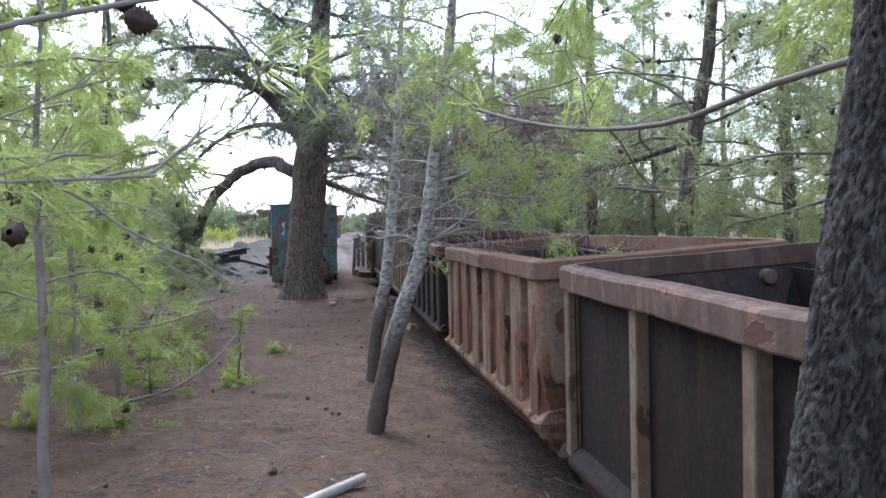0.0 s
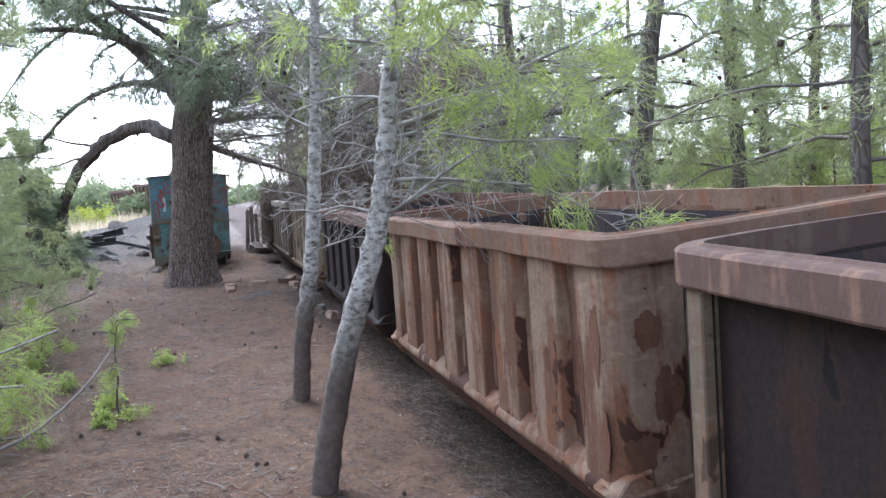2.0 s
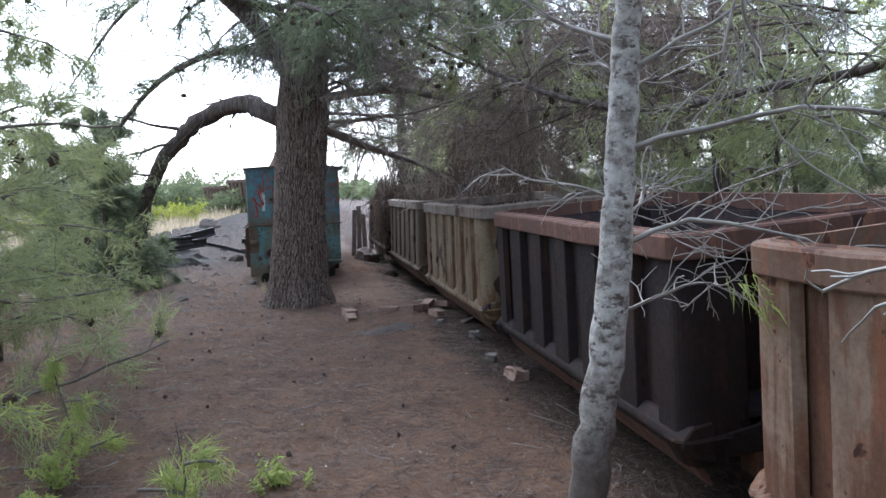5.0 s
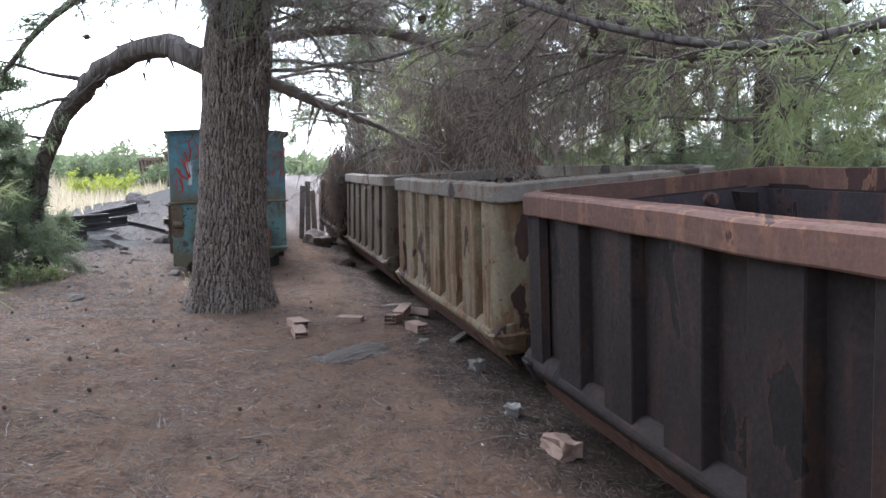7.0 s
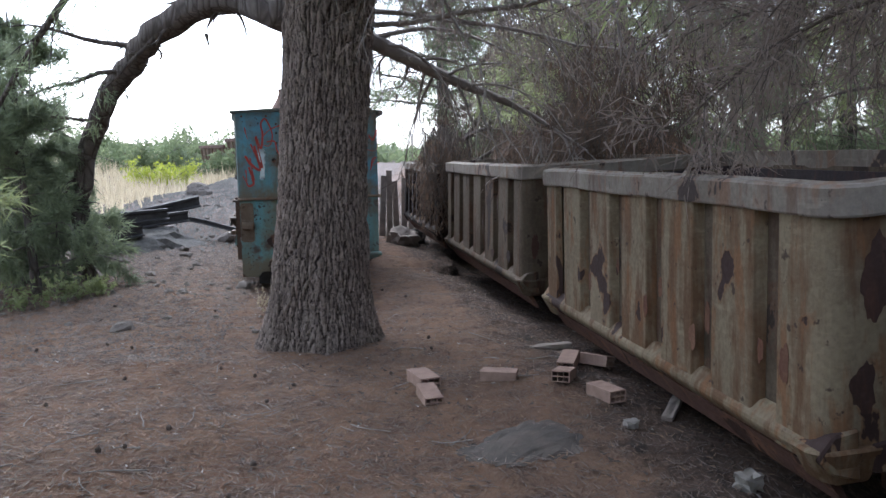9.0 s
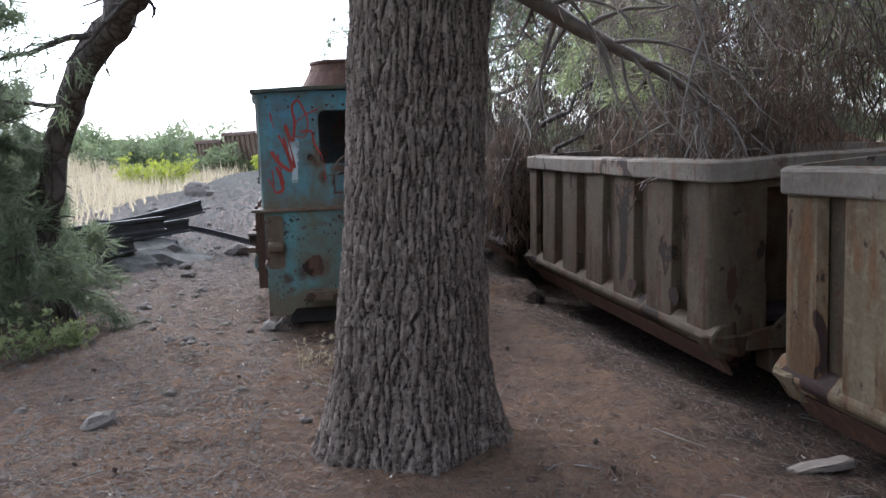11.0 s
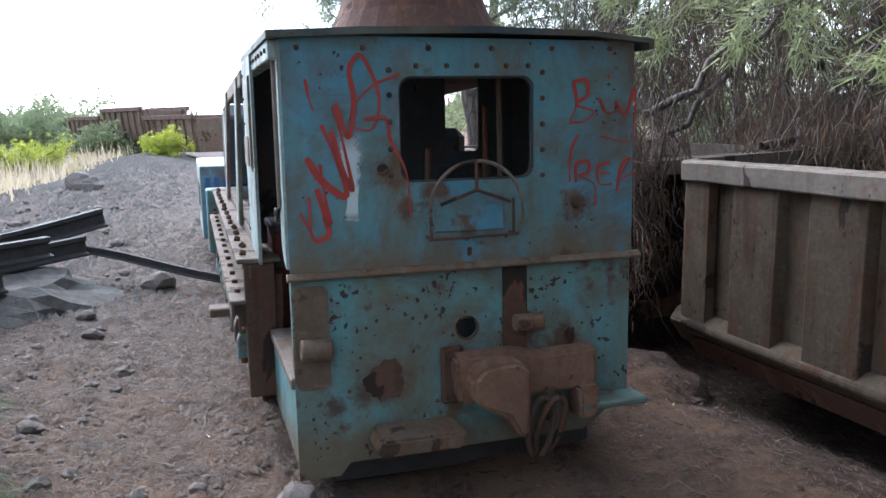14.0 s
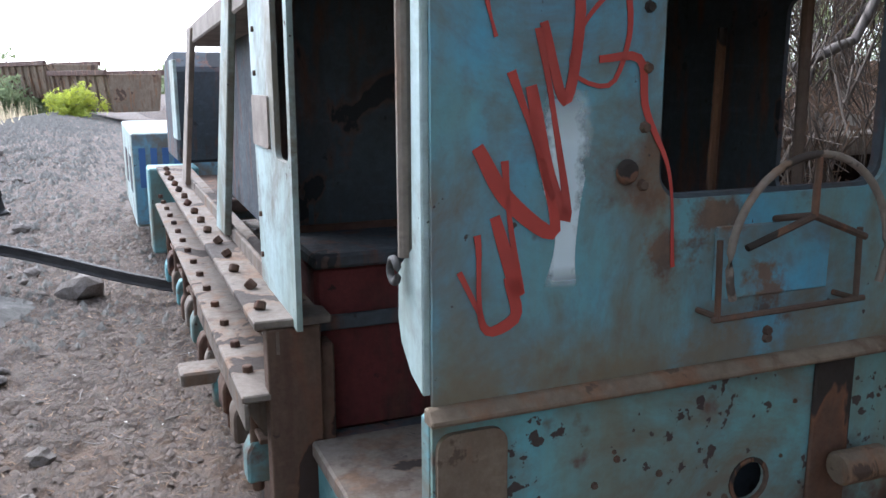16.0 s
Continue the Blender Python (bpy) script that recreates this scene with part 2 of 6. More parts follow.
def simple(name, a, b, scale=8.0, rough=0.85, bump=0.004, per=0.0):
    m = Mat(name, rough)
    c = m.mix(m.step(m.noise(scale, 5), 0.35, 0.65), a, b)
    if per:
        g = m.n.new("ShaderNodeNewGeometry")
        c = m.mix(m.step(g.outputs["Random Per Island"], 0, 1, 0, per), c, tuple(x * 0.45 for x in a))
    m.colour(c)
    m.bump(m.noise(scale * 5, 5), bump, 0.6)
    return m.m


def pale_bark():
    m = Mat("pale_bark", 0.85)
    rings = m.math("ADD", m.math("MULTIPLY", m.noise(26, 6, 0.7, m.scaled((1, 1, 1.1), m.obj)), 0.7), m.math("MULTIPLY", m.noise(5, 3, 0.6, m.scaled((0.8, 0.8, 1.6), m.obj)), 0.3))
    c = m.mix(m.step(rings, 0.42, 0.60), (0.46, 0.44, 0.415), (0.17, 0.15, 0.135))
    c = m.mix(m.step(m.noise(24, 5, 0.7, m.scaled((1, 1, 1.8), m.obj)), 0.52, 0.62), c, (0.085, 0.07, 0.062))
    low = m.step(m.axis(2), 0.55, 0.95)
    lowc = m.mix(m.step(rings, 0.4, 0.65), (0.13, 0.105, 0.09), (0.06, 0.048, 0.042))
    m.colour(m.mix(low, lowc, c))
    return m.bump(rings, 0.012, 0.6).m


M["pale_bark"] = pale_bark()
M["twig_pale"] = simple("pale_twig", (0.33, 0.31, 0.29), (0.19, 0.175, 0.16), 10)
M["twig_dead"] = simple("dead_twig", (0.34, 0.30, 0.27), (0.22, 0.19, 0.17), 10, per=0.5)
M["creeper"] = simple("creeper_stem", (0.12, 0.094, 0.075), (0.075, 0.058, 0.047), 10, per=0.5)
M["twig"] = simple("twig", (0.19, 0.165, 0.145), (0.12, 0.105, 0.092), 10)


def needles(name, a, b, c):
    m = Mat(name, 0.6)
    g = m.n.new("ShaderNodeNewGeometry")
    r = g.outputs["Random Per Island"]
    col = m.mix(m.step(m.noise(0.9, 3), 0.38, 0.62), a, b)
    col = m.mix(m.step(r, 0.3, 1.0, 0.0, 0.6), col, c)
    m.colour(col)
    t = m.n.new("ShaderNodeBsdfTranslucent")
    m.put(t.inputs[0], col)
    mx = m.n.new("ShaderNodeMixShader")
    mx.inputs[0].default_value = 0.55
    m.l.new(m.b.outputs[0], mx.inputs[1]), m.l.new(t.outputs[0], mx.inputs[2])
    m.l.new(mx.outputs[0], m.n["Material Output"].inputs[0])
    return m.m


M["needle_bright"] = needles("needle_bright", (0.36, 0.42, 0.13), (0.43, 0.50, 0.14), (0.27, 0.32, 0.15))
M["needle"] = needles("needle_mid", (0.29, 0.325, 0.16), (0.35, 0.385, 0.17), (0.23, 0.25, 0.16))
M["needle_dull"] = needles("needle_dull", (0.20, 0.235, 0.145), (0.25, 0.29, 0.16), (0.16, 0.18, 0.13))
M["needle_dead"] = needles("needle_dead", (0.21, 0.165, 0.14), (0.26, 0.205, 0.175), (0.15, 0.12, 0.105))
M["creeper_dry"] = needles("creeper_dry", (0.12, 0.08, 0.056), (0.15, 0.10, 0.07), (0.08, 0.055, 0.04))
M["shrub"] = needles("shrub_leaf", (0.17, 0.21, 0.11), (0.22, 0.25, 0.13), (0.13, 0.16, 0.09))
M["yellow_leaf"] = needles("yellow_leaf", (0.42, 0.44, 0.06), (0.36, 0.40, 0.07), (0.26, 0.32, 0.05))
M["dry_grass"] = needles("dry_grass", (0.48, 0.40, 0.27), (0.56, 0.48, 0.34), (0.33, 0.27, 0.18))


def soil():
    m = Mat("soil", 0.95)
    co = m.obj
    big, mid = m.noise(0.55, 5, 0.6, co), m.noise(3.2, 6, 0.68, co)
    fine, grit = m.noise(60, 5, 0.75, co), m.noise(160, 3, 0.7, co)
    litter = m.noise(38, 4, 0.7, m.scaled((1, 0.35, 1), co), 1.2)
    c = m.mix(m.step(big, 0.35, 0.65), (0.215, 0.122, 0.075), (0.262, 0.16, 0.102))
    c = m.mix(m.step(mid, 0.42, 0.64, 0.0, 0.6), c, (0.10, 0.066, 0.051))
    clot = m.noise(9, 6, 0.72, m.scaled((1, 0.8, 1), co), 0.6)
    c = m.mix(m.step(clot, 0.53, 0.64, 0.0, 0.75), c, (0.085, 0.053, 0.039))
    c = m.mix(m.step(clot, 0.30, 0.42, 0.6, 0.0), c, (0.27, 0.165, 0.108))
    grey = m.math("ADD", m.step(m.axis(1, co), 16.0, 22.5, 0, 1), m.step(m.axis(0, co), -3.6, -2.4, 0.0, -1.0))
    grey = m.math("ADD", grey, m.step(mid, 0.3, 0.7, -0.35, 0.35))
    c = m.mix(m.step(grey, 0.0, 0.8), c, m.mix(m.step(m.noise(9, 6, 0.7, co), 0.35, 0.65), (0.20, 0.165, 0.142), (0.12, 0.097, 0.085)))
    # black cinders and rotten litter along the track, plus painted shade beside the wagons
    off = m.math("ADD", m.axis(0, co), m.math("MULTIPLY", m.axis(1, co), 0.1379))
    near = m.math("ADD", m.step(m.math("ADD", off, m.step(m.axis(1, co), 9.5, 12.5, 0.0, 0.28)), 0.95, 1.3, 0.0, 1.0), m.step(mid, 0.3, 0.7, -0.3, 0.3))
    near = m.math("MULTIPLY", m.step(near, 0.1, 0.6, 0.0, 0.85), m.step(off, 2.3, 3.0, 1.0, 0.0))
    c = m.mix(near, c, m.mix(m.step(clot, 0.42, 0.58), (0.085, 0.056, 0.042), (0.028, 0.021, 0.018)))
    c = m.mix(m.step(litter, 0.52, 0.66, 0.0, 0.9), c, (0.23, 0.155, 0.112))
    c = m.mix(m.step(litter, 0.26, 0.42, 0.65, 0.0), c, (0.06, 0.04, 0.033))
    c = m.mix(m.step(grit, 0.58, 0.75, 0.0, 0.55), c, (0.25, 0.195, 0.155))
    m.colour(c)
    h = m.math("ADD", m.math("MULTIPLY", mid, 1.0), m.math("ADD", m.math("MULTIPLY", litter, 0.35), m.math("MULTIPLY", fine, 0.3)))
    return m.bump(h, 0.12, 0.95).m


M["litter"] = needles("litter_bits", (0.30, 0.20, 0.13), (0.36, 0.25, 0.17), (0.20, 0.13, 0.09))
M["pale_speck"] = simple("pale_speck", (0.55, 0.52, 0.47), (0.40, 0.37, 0.33), 10)
M["soil"] = soil()
M["gravel"] = simple("gravel", (0.18, 0.168, 0.152), (0.12, 0.112, 0.102), 14, 0.95, 0.03)
M["stone"] = simple("stone", (0.22, 0.19, 0.17), (0.14, 0.12, 0.105), 9, 0.9, 0.006)
M["clod"] = simple("clod", (0.17, 0.135, 0.115), (0.095, 0.075, 0.063), 9, 0.95, 0.006)
M["brick"] = simple("pink_brick", (0.31, 0.21, 0.165), (0.22, 0.145, 0.112), 12, 0.9, 0.004)
M["cone"] = simple("pine_cone", (0.06, 0.045, 0.036), (0.10, 0.072, 0.055), 20, 0.85, 0.004)
M["mat_fabric"] = simple("grey_ash", (0.10, 0.08, 0.066), (0.05, 0.042, 0.036), 8, 0.9, 0.01)
M["white_junk"] = simple("pale_debris", (0.29, 0.26, 0.23), (0.18, 0.16, 0.14), 10, 0.8)
M["spray_red"] = simple("red_spray", (0.40, 0.055, 0.042), (0.30, 0.05, 0.04), 7, 0.5, 0.001)
sw = Mat("soft_white_spray", 0.5)
away = sw.math("ABSOLUTE", sw.math("SUBTRACT", sw.axis(0), 0.238))
fade = sw.math("ADD", away, sw.step(sw.noise(22, 5, 0.7, sw.obj), 0.3, 0.7, -0.016, 0.016))
ends = sw.math("MULTIPLY", sw.step(sw.axis(2), 1.13, 1.17), sw.step(sw.axis(2), 1.38, 1.49, 1.0, 0.0))
sw.colour(sw.mix(sw.noise(7, 4, 0.6, sw.obj), (0.42, 0.52, 0.56), (0.62, 0.68, 0.70)))
sw.put(sw.b.inputs["Alpha"], sw.math("MULTIPLY", sw.step(fade, 0.022, 0.048, 1.0, 0.0), ends))
M["spray_white"] = sw.m
M["spray_blue"] = simple("blue_spray", (0.06, 0.13, 0.30), (0.05, 0.11, 0.25), 6, 0.5, 0.001)
M["rubber"] = simple("black_iron", (0.035, 0.033, 0.033), (0.055, 0.05, 0.048), 9, 0.7)
M["timber"] = simple("grey_timber", (0.30, 0.25, 0.215), (0.20, 0.165, 0.14), 9, 0.9, 0.006)

# ---- mesh helpers ----
def part(name, bm, mat, parent=None, label="", m=None):
    """One bmesh as one mesh object, under a thing or a part."""
    me = bpy.data.meshes.new(name)
    bm.to_mesh(me)
    bm.free()
    me.materials.append(mat)
    ob = new(name, me)
    if parent is not None:
        ob.parent = parent
    if m is not None:
        ob.matrix_basis = m
    if label:
        ob["label"] = label
    return ob


def share(name, me, parent, m, label=""):
    ob = new(name, me)
    ob.parent, ob.matrix_basis = parent, m
    if label:
        ob["label"] = label
    return ob


def thing(name, m, label, category, group=""):
    return tagged(new(name), label, category, group) if m is None else _placed(tagged(new(name), label, category, group), m)


def _placed(ob, m):
    ob.matrix_basis = m
    return ob


def soft(bm, r=0.006, seg=1):
    bmesh.ops.bevel(bm, geom=bm.edges[:], offset=r, segments=seg, affect="EDGES", clamp_overlap=True)
    return bm


def box(x0, x1, y0, y1, z0, z1, r=0.006, bm=None):
    own = bm is None
    b = bmesh.new()
    bmesh.ops.create_cube(b, size=1, matrix=Matrix.Translation(((x0 + x1) / 2, (y0 + y1) / 2, (z0 + z1) / 2)) @ Matrix.Diagonal((x1 - x0, y1 - y0, z1 - z0, 1)))
    if r:
        soft(b, r)
    if own:
        return b
    merge(bm, b)
    return bm


def merge(bm, b, m=None):
    me = bpy.data.meshes.new("tmp")
    if m is not None:
        b.transform(m)
    b.to_mesh(me)
    b.free()
    bm.from_mesh(me)
    bpy.data.meshes.remove(me)
    return bm


def prism(pts, d0, d1, axis="y", r=0.0):
    """A flat outline of (a, b) points pushed from d0 to d1 along an axis: y takes (x, z), x takes (y, z), z takes (x, y)."""
    b = bmesh.new()
    put = {"y": lambda a, c, d: (a, d, c), "x": lambda a, c, d: (d, a, c), "z": lambda a, c, d: (a, c, d)}[axis]
    lo = [b.verts.new(put(a, c, d0)) for a, c in pts]
    hi = [b.verts.new(put(a, c, d1)) for a, c in pts]
    b.faces.new(lo), b.faces.new(hi)
    for i in range(len(pts)):
        j = (i + 1) % len(pts)
        b.faces.new((lo[i], lo[j], hi[j], hi[i]))
    bmesh.ops.recalc_face_normals(b, faces=b.faces[:])
    return soft(b, r) if r else b


def rod(a, b, r, n=10, r2=None, bm=None):
    own = bm is None
    t = bmesh.new()
    a, b = Vector(a), Vector(b)
    q = (b - a).to_track_quat("Z", "Y").to_matrix().to_4x4()
    bmesh.ops.create_cone(t, cap_ends=True, segments=n, radius1=r, radius2=r if r2 is None else r2, depth=(b - a).length, matrix=Matrix.Translation((a + b) / 2) @ q)
    if own:
        return t
    return merge(bm, t)


def tubes(paths, sides=5):
    """Vertices and faces of tapered tubes along (points, radii) pairs."""
    vs, fs, base = [], [], 0
    ang = np.arange(sides) * 2 * np.pi / sides
    ca, sa = np.cos(ang)[None, :, None], np.sin(ang)[None, :, None]
    for pts, rad in paths:
        p = np.asarray(pts, float)
        n = len(p)
        t = np.gradient(p, axis=0)
        t /= np.linalg.norm(t, axis=1, keepdims=True) + 1e-9
        ref = np.array([0.0, 0.0, 1.0]) if abs(t[:, 2]).mean() < 0.75 else np.array([1.0, 0.0, 0.0])
        u = np.cross(t, ref)
        u /= np.linalg.norm(u, axis=1, keepdims=True) + 1e-9
        w = np.cross(t, u)
        r = np.asarray(rad, float)[:, None, None]
        vs.append((p[:, None, :] + r * (ca * u[:, None, :] + sa * w[:, None, :])).reshape(-1, 3))
        i = np.arange(n - 1)[:, None] * sides
        k = np.arange(sides)[None, :]
        k2 = (k + 1) % sides
        fs.append((base + np.stack([i + k, i + k2, i + sides + k2, i + sides + k], -1)).reshape(-1, 4))
        base += n * sides
    return np.concatenate(vs), np.concatenate(fs)


def raw(name, v, f, mat, parent=None, smooth=False, label=""):
    """A mesh object straight from arrays of vertices and of equal-sided faces."""
    v, f = np.ascontiguousarray(v, np.float32), np.ascontiguousarray(f, np.int32)
    me = bpy.data.meshes.new(name)
    k = f.shape[1]
    me.vertices.add(len(v)), me.loops.add(f.size), me.polygons.add(len(f))
    me.vertices.foreach_set("co", v.ravel())
    me.loops.foreach_set("vertex_index", f.ravel())
    me.polygons.foreach_set("loop_start", np.arange(len(f), dtype=np.int32) * k)
    me.polygons.foreach_set("loop_total", np.full(len(f), k, np.int32))
    if smooth:
        me.polygons.foreach_set("use_smooth", np.ones(len(f), bool))
    me.update()
    me.materials.append(mat)
    ob = new(name, me)
    if parent is not None:
        ob.parent = parent
    if label:
        ob["label"] = label
    if name in ("branchwork", "cone_cluster", "dead_branchwork", "dry_branchwork", "stem_tangle", "crown", "leafage", "dead_needles", "dry_needles", "needles"):
        ob["kind"] = "stuff"
    return ob


def wander(rng, a, way, length, n, droop=0.0, wob=0.12):
    """A crooked line from a along way."""
    p, d, out = np.array(a, float), np.array(way, float), []
    d /= np.linalg.norm(d)
    for i in range(n):
        out.append(p.copy())
        d = d + rng.normal(0, wob, 3) + np.array([0, 0, -droop])
        d /= np.linalg.norm(d)
        p = p + d * length / (n - 1)
    return np.array(out)


def spline(pts, n):
    """A smooth line of n points through a few."""
    p = np.asarray(pts, float)
    s = np.r_[0, np.cumsum(np.linalg.norm(np.diff(p, axis=0), axis=1))]
    m = np.gradient(p, s, axis=0)
    out = []
    for q in np.linspace(0, s[-1], n):
        i = min(np.searchsorted(s, q, "right") - 1, len(s) - 2)
        h = s[i + 1] - s[i]
        t = (q - s[i]) / h
        out.append((2 * t**3 - 3 * t**2 + 1) * p[i] + (t**3 - 2 * t**2 + t) * h * m[i] + (-2 * t**3 + 3 * t**2) * p[i + 1] + (t**3 - t**2) * h * m[i + 1])
    return np.array(out)


def tuft_mesh(rng, centres, ways, per=26, size=0.09, width=0.0035, spread=0.75):
    """Needles as slim triangles, fanned round each centre along its way."""
    c, w = np.repeat(np.asarray(centres), per, 0), np.repeat(np.asarray(ways), per, 0)
    n = len(c)
    d = w + rng.normal(0, spread, (n, 3)) + np.array([0, 0, -0.12])
    d /= np.linalg.norm(d, axis=1, keepdims=True) + 1e-9
    start = c + rng.normal(0, size * 0.28, (n, 3))
    ln = size * rng.uniform(0.6, 1.35, (n, 1))
    side = np.cross(d, rng.normal(0, 1, (n, 3)))
    side /= np.linalg.norm(side, axis=1, keepdims=True) + 1e-9
    side *= width * rng.uniform(0.7, 1.3, (n, 1))
    v = np.stack([start - side, start + side, start + d * ln], 1).reshape(-1, 3)
    return v, np.arange(3 * n).reshape(-1, 3)

# ---- ground ----
def lumps(x, y, size, seed):
    """Smooth random unevenness between -1 and 1, of a given size."""
    u, v = x / size + seed * 17.3, y / size - seed * 9.1
    i, j = np.floor(u), np.floor(v)
    fu, fv = u - i, v - j
    fu, fv = fu * fu * (3 - 2 * fu), fv * fv * (3 - 2 * fv)
    h = lambda a, b: 2 * np.modf(np.abs(np.sin(a * 127.1 + b * 311.7 + seed) * 43758.5453))[0] - 1
    return (h(i, j) * (1 - fu) + h(i + 1, j) * fu) * (1 - fv) + (h(i, j + 1) * (1 - fu) + h(i + 1, j + 1) * fu) * fv


def hgt(x, y):
    """Height of the ground: a trodden strip, a low rise by the locomotive, a gravel bank and a dry slope further off."""
    x, y = np.asarray(x, float), np.asarray(y, float)
    z = 0.05 * np.sin(x * 0.9 + 1) * np.sin(y * 0.55) + 0.03 * np.sin(2.3 * x + 0.7 * y)
    z = z * np.clip((np.hypot(x + 1, (y - 8) * 0.4)) / 3, 0.25, 1)
    z = z + 0.09 * np.exp(-((y - 14.5) / 3.0) ** 2)
    z = z + 0.020 * lumps(x, y, 0.55, 1) + 0.012 * lumps(x, y, 0.23, 2) + 0.006 * lumps(x, y, 0.11, 3)
    # gravel bank beyond the rails
    bx = -6.9 - (y - 26) * 0.08
    z = z + np.clip((y - 25.5) / 5, 0, 1) * 0.5 * np.exp(-((x - bx) / 1.7) ** 2) * np.clip((60 - y) / 15, 0, 1)
    # dry slope
    z = z + np.clip((-x - 8.8 - (y - 26) * 0.07) / 8, 0, 1) ** 1.2 * np.clip((y - 19) / 14, 0, 1) * 1.15
    # hollow under the track
    tx = 0.55 - 0.138 * (y - 4.05) + 0.75
    z = z - 0.10 * np.exp(-((x - tx) / 0.75) ** 4) * np.clip((y + 3) / 2, 0, 1)
    # the far side of the track stands higher
    z = z + 0.16 * np.clip((x - tx - 0.1) / 0.6, 0, 1) * np.clip((y + 3) / 2, 0, 1)
    return z


def axis_steps(lo, hi, fine0, fine1, step, grow=1.13):
    a, s = list(np.arange(fine0, fine1, step)), step
    while a[-1] < hi:
        s *= grow
        a.append(a[-1] + s)
    s = step
    while a[0] > lo:
        s *= grow
        a.insert(0, a[0] - s)
    return np.array(a)


gx, gy = axis_steps(-900, 900, -8, 2, 0.045), axis_steps(-400, 1800, 0, 25, 0.045)
X, Y = np.meshgrid(gx, gy, indexing="ij")
rng = np.random.default_rng(5)
near = np.clip(1 - np.maximum(np.abs(X + 2.5) - 8, 0) / 6, 0, 1) * np.clip(1 - np.maximum(np.abs(Y - 12) - 16, 0) / 8, 0, 1)
rough_patch = np.clip((Y - 15) / 5, 0, 1) * np.clip((-X - 2.6) / 1.0, 0, 1)
Z = hgt(X, Y) + rng.normal(0, 1, X.shape) * (0.004 + 0.010 * rough_patch) * near
nx, ny = X.shape
idx = np.arange(nx * ny).reshape(nx, ny)
quads = np.stack([idx[:-1, :-1], idx[1:, :-1], idx[1:, 1:], idx[:-1, 1:]], -1).reshape(-1, 4)
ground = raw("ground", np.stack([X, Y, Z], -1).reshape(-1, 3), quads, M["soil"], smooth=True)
tagged(ground, "reddish-brown soil strewn with dry pine needles", "ground", kind="structure")


def gz(x, y):
    return float(hgt(x, y))

# ---- wagons ----
ROW = 7.85  # heading of the row of wagons, degrees to the left of y


def row_at(y, side=0.0):
    k = math.tan(radians(ROW))
    return 0.55 - k * (y - 4.05) + side * math.cos(radians(ROW)), y + side * math.sin(radians(ROW))


def loft(lo, hi, z0, z1, r=0.0):
    """A solid between two outlines of (x, y) points, one at z0 and one at z1."""
    b = bmesh.new()
    a = [b.verts.new((x, y, z0)) for x, y in lo]
    c = [b.verts.new((x, y, z1)) for x, y in hi]
    b.faces.new(a), b.faces.new(c)
    for i in range(len(a)):
        k = (i + 1) % len(a)
        b.faces.new((a[i], a[k], c[k], c[i]))
    bmesh.ops.recalc_face_normals(b, faces=b.faces[:])
    return soft(b, r) if r else b


def round_rect(W, L, inset, r, n=7):
    r = max(0.01, r - inset)
    out = []
    for cx, cy, s in ((W - inset - r, L - inset - r, 0), (inset + r, L - inset - r, 90), (inset + r, inset + r, 180), (W - inset - r, inset + r, 270)):
        out += [(cx + r * math.cos(radians(s + 90 * i / n)), cy + r * math.sin(radians(s + 90 * i / n))) for i in range(n + 1)]
    return out


def loop_rail(W, L, r, prof, seed):
    """A rail swept round a rectangle with rounded corners; prof holds (inset, height) points. Slightly dented."""
    line = round_rect(W, L, 0.0, r)
    # extra points along the long sides, so that dents can show
    b = bmesh.new()
    rows = []
    for ins, z in prof:
        base = round_rect(W, L, ins, r)
        dense = []
        for i, p in enumerate(base):
            q = base[(i + 1) % len(base)]
            k = max(1, round(math.dist(line[i], line[(i + 1) % len(line)]) / 0.16))
            dense += [(p[0] + (q[0] - p[0]) * f / k, p[1] + (q[1] - p[1]) * f / k) for f in range(k)]
        ring_ = []
        for x, y in dense:
            d = noise.noise((x * 2.1 + seed * 5, y * 2.1, 0.3)) * 0.011 + noise.noise((x * 7 + seed, y * 7, 2.3)) * 0.004
            ring_.append(b.verts.new((x + d, y + d * 0.4, z + 0.6 * d)))
        rows.append(ring_)
    for i in range(len(rows)):
        u, w = rows[i], rows[(i + 1) % len(rows)]
        for k in range(len(u)):
            b.faces.new((u[k], u[(k + 1) % len(u)], w[(k + 1) % len(u)], w[k]))
    bmesh.ops.recalc_face_normals(b, faces=b.faces[:])
    return b


def ragged(cx, cz, rx, rz_, seed):
    """An uneven outline, like scale lifting off a sheet."""
    out = []
    for i in range(30):
        a = 2 * math.pi * i / 30
        q = 1 + 0.45 * noise.noise((math.cos(a) * 1.4 + seed, math.sin(a) * 1.4, seed)) + 0.22 * noise.noise((math.cos(a) * 5 + seed, math.sin(a) * 5, 1))
        out.append((cx + rx * q * math.cos(a), cz + rz_ * q * math.sin(a)))
    return out


def scale_patch(w, face, u, z, ru, rz_, seed, top, mat):
    """A thin ragged patch of bare rust on the near side or the near end of a wagon; the sheet leans, and the patch with it."""
    t, b = top - 0.102, 0.33
    bm = prism(ragged(u, z, ru, rz_, seed), 0.002, 0.004, "x" if face == "side" else "y")
    lean = lambda q: -0.045 * (t - q) / (t - b)
    for v in bm.verts:
        if face == "side":
            v.co.x += 0.0183 + lean(v.co.z)
        else:
            v.co.x += lean(v.co.z)
            v.co.y += 0.0415
    part("rust_patch", bm, mat, w, "ragged patch of bare dark rust")


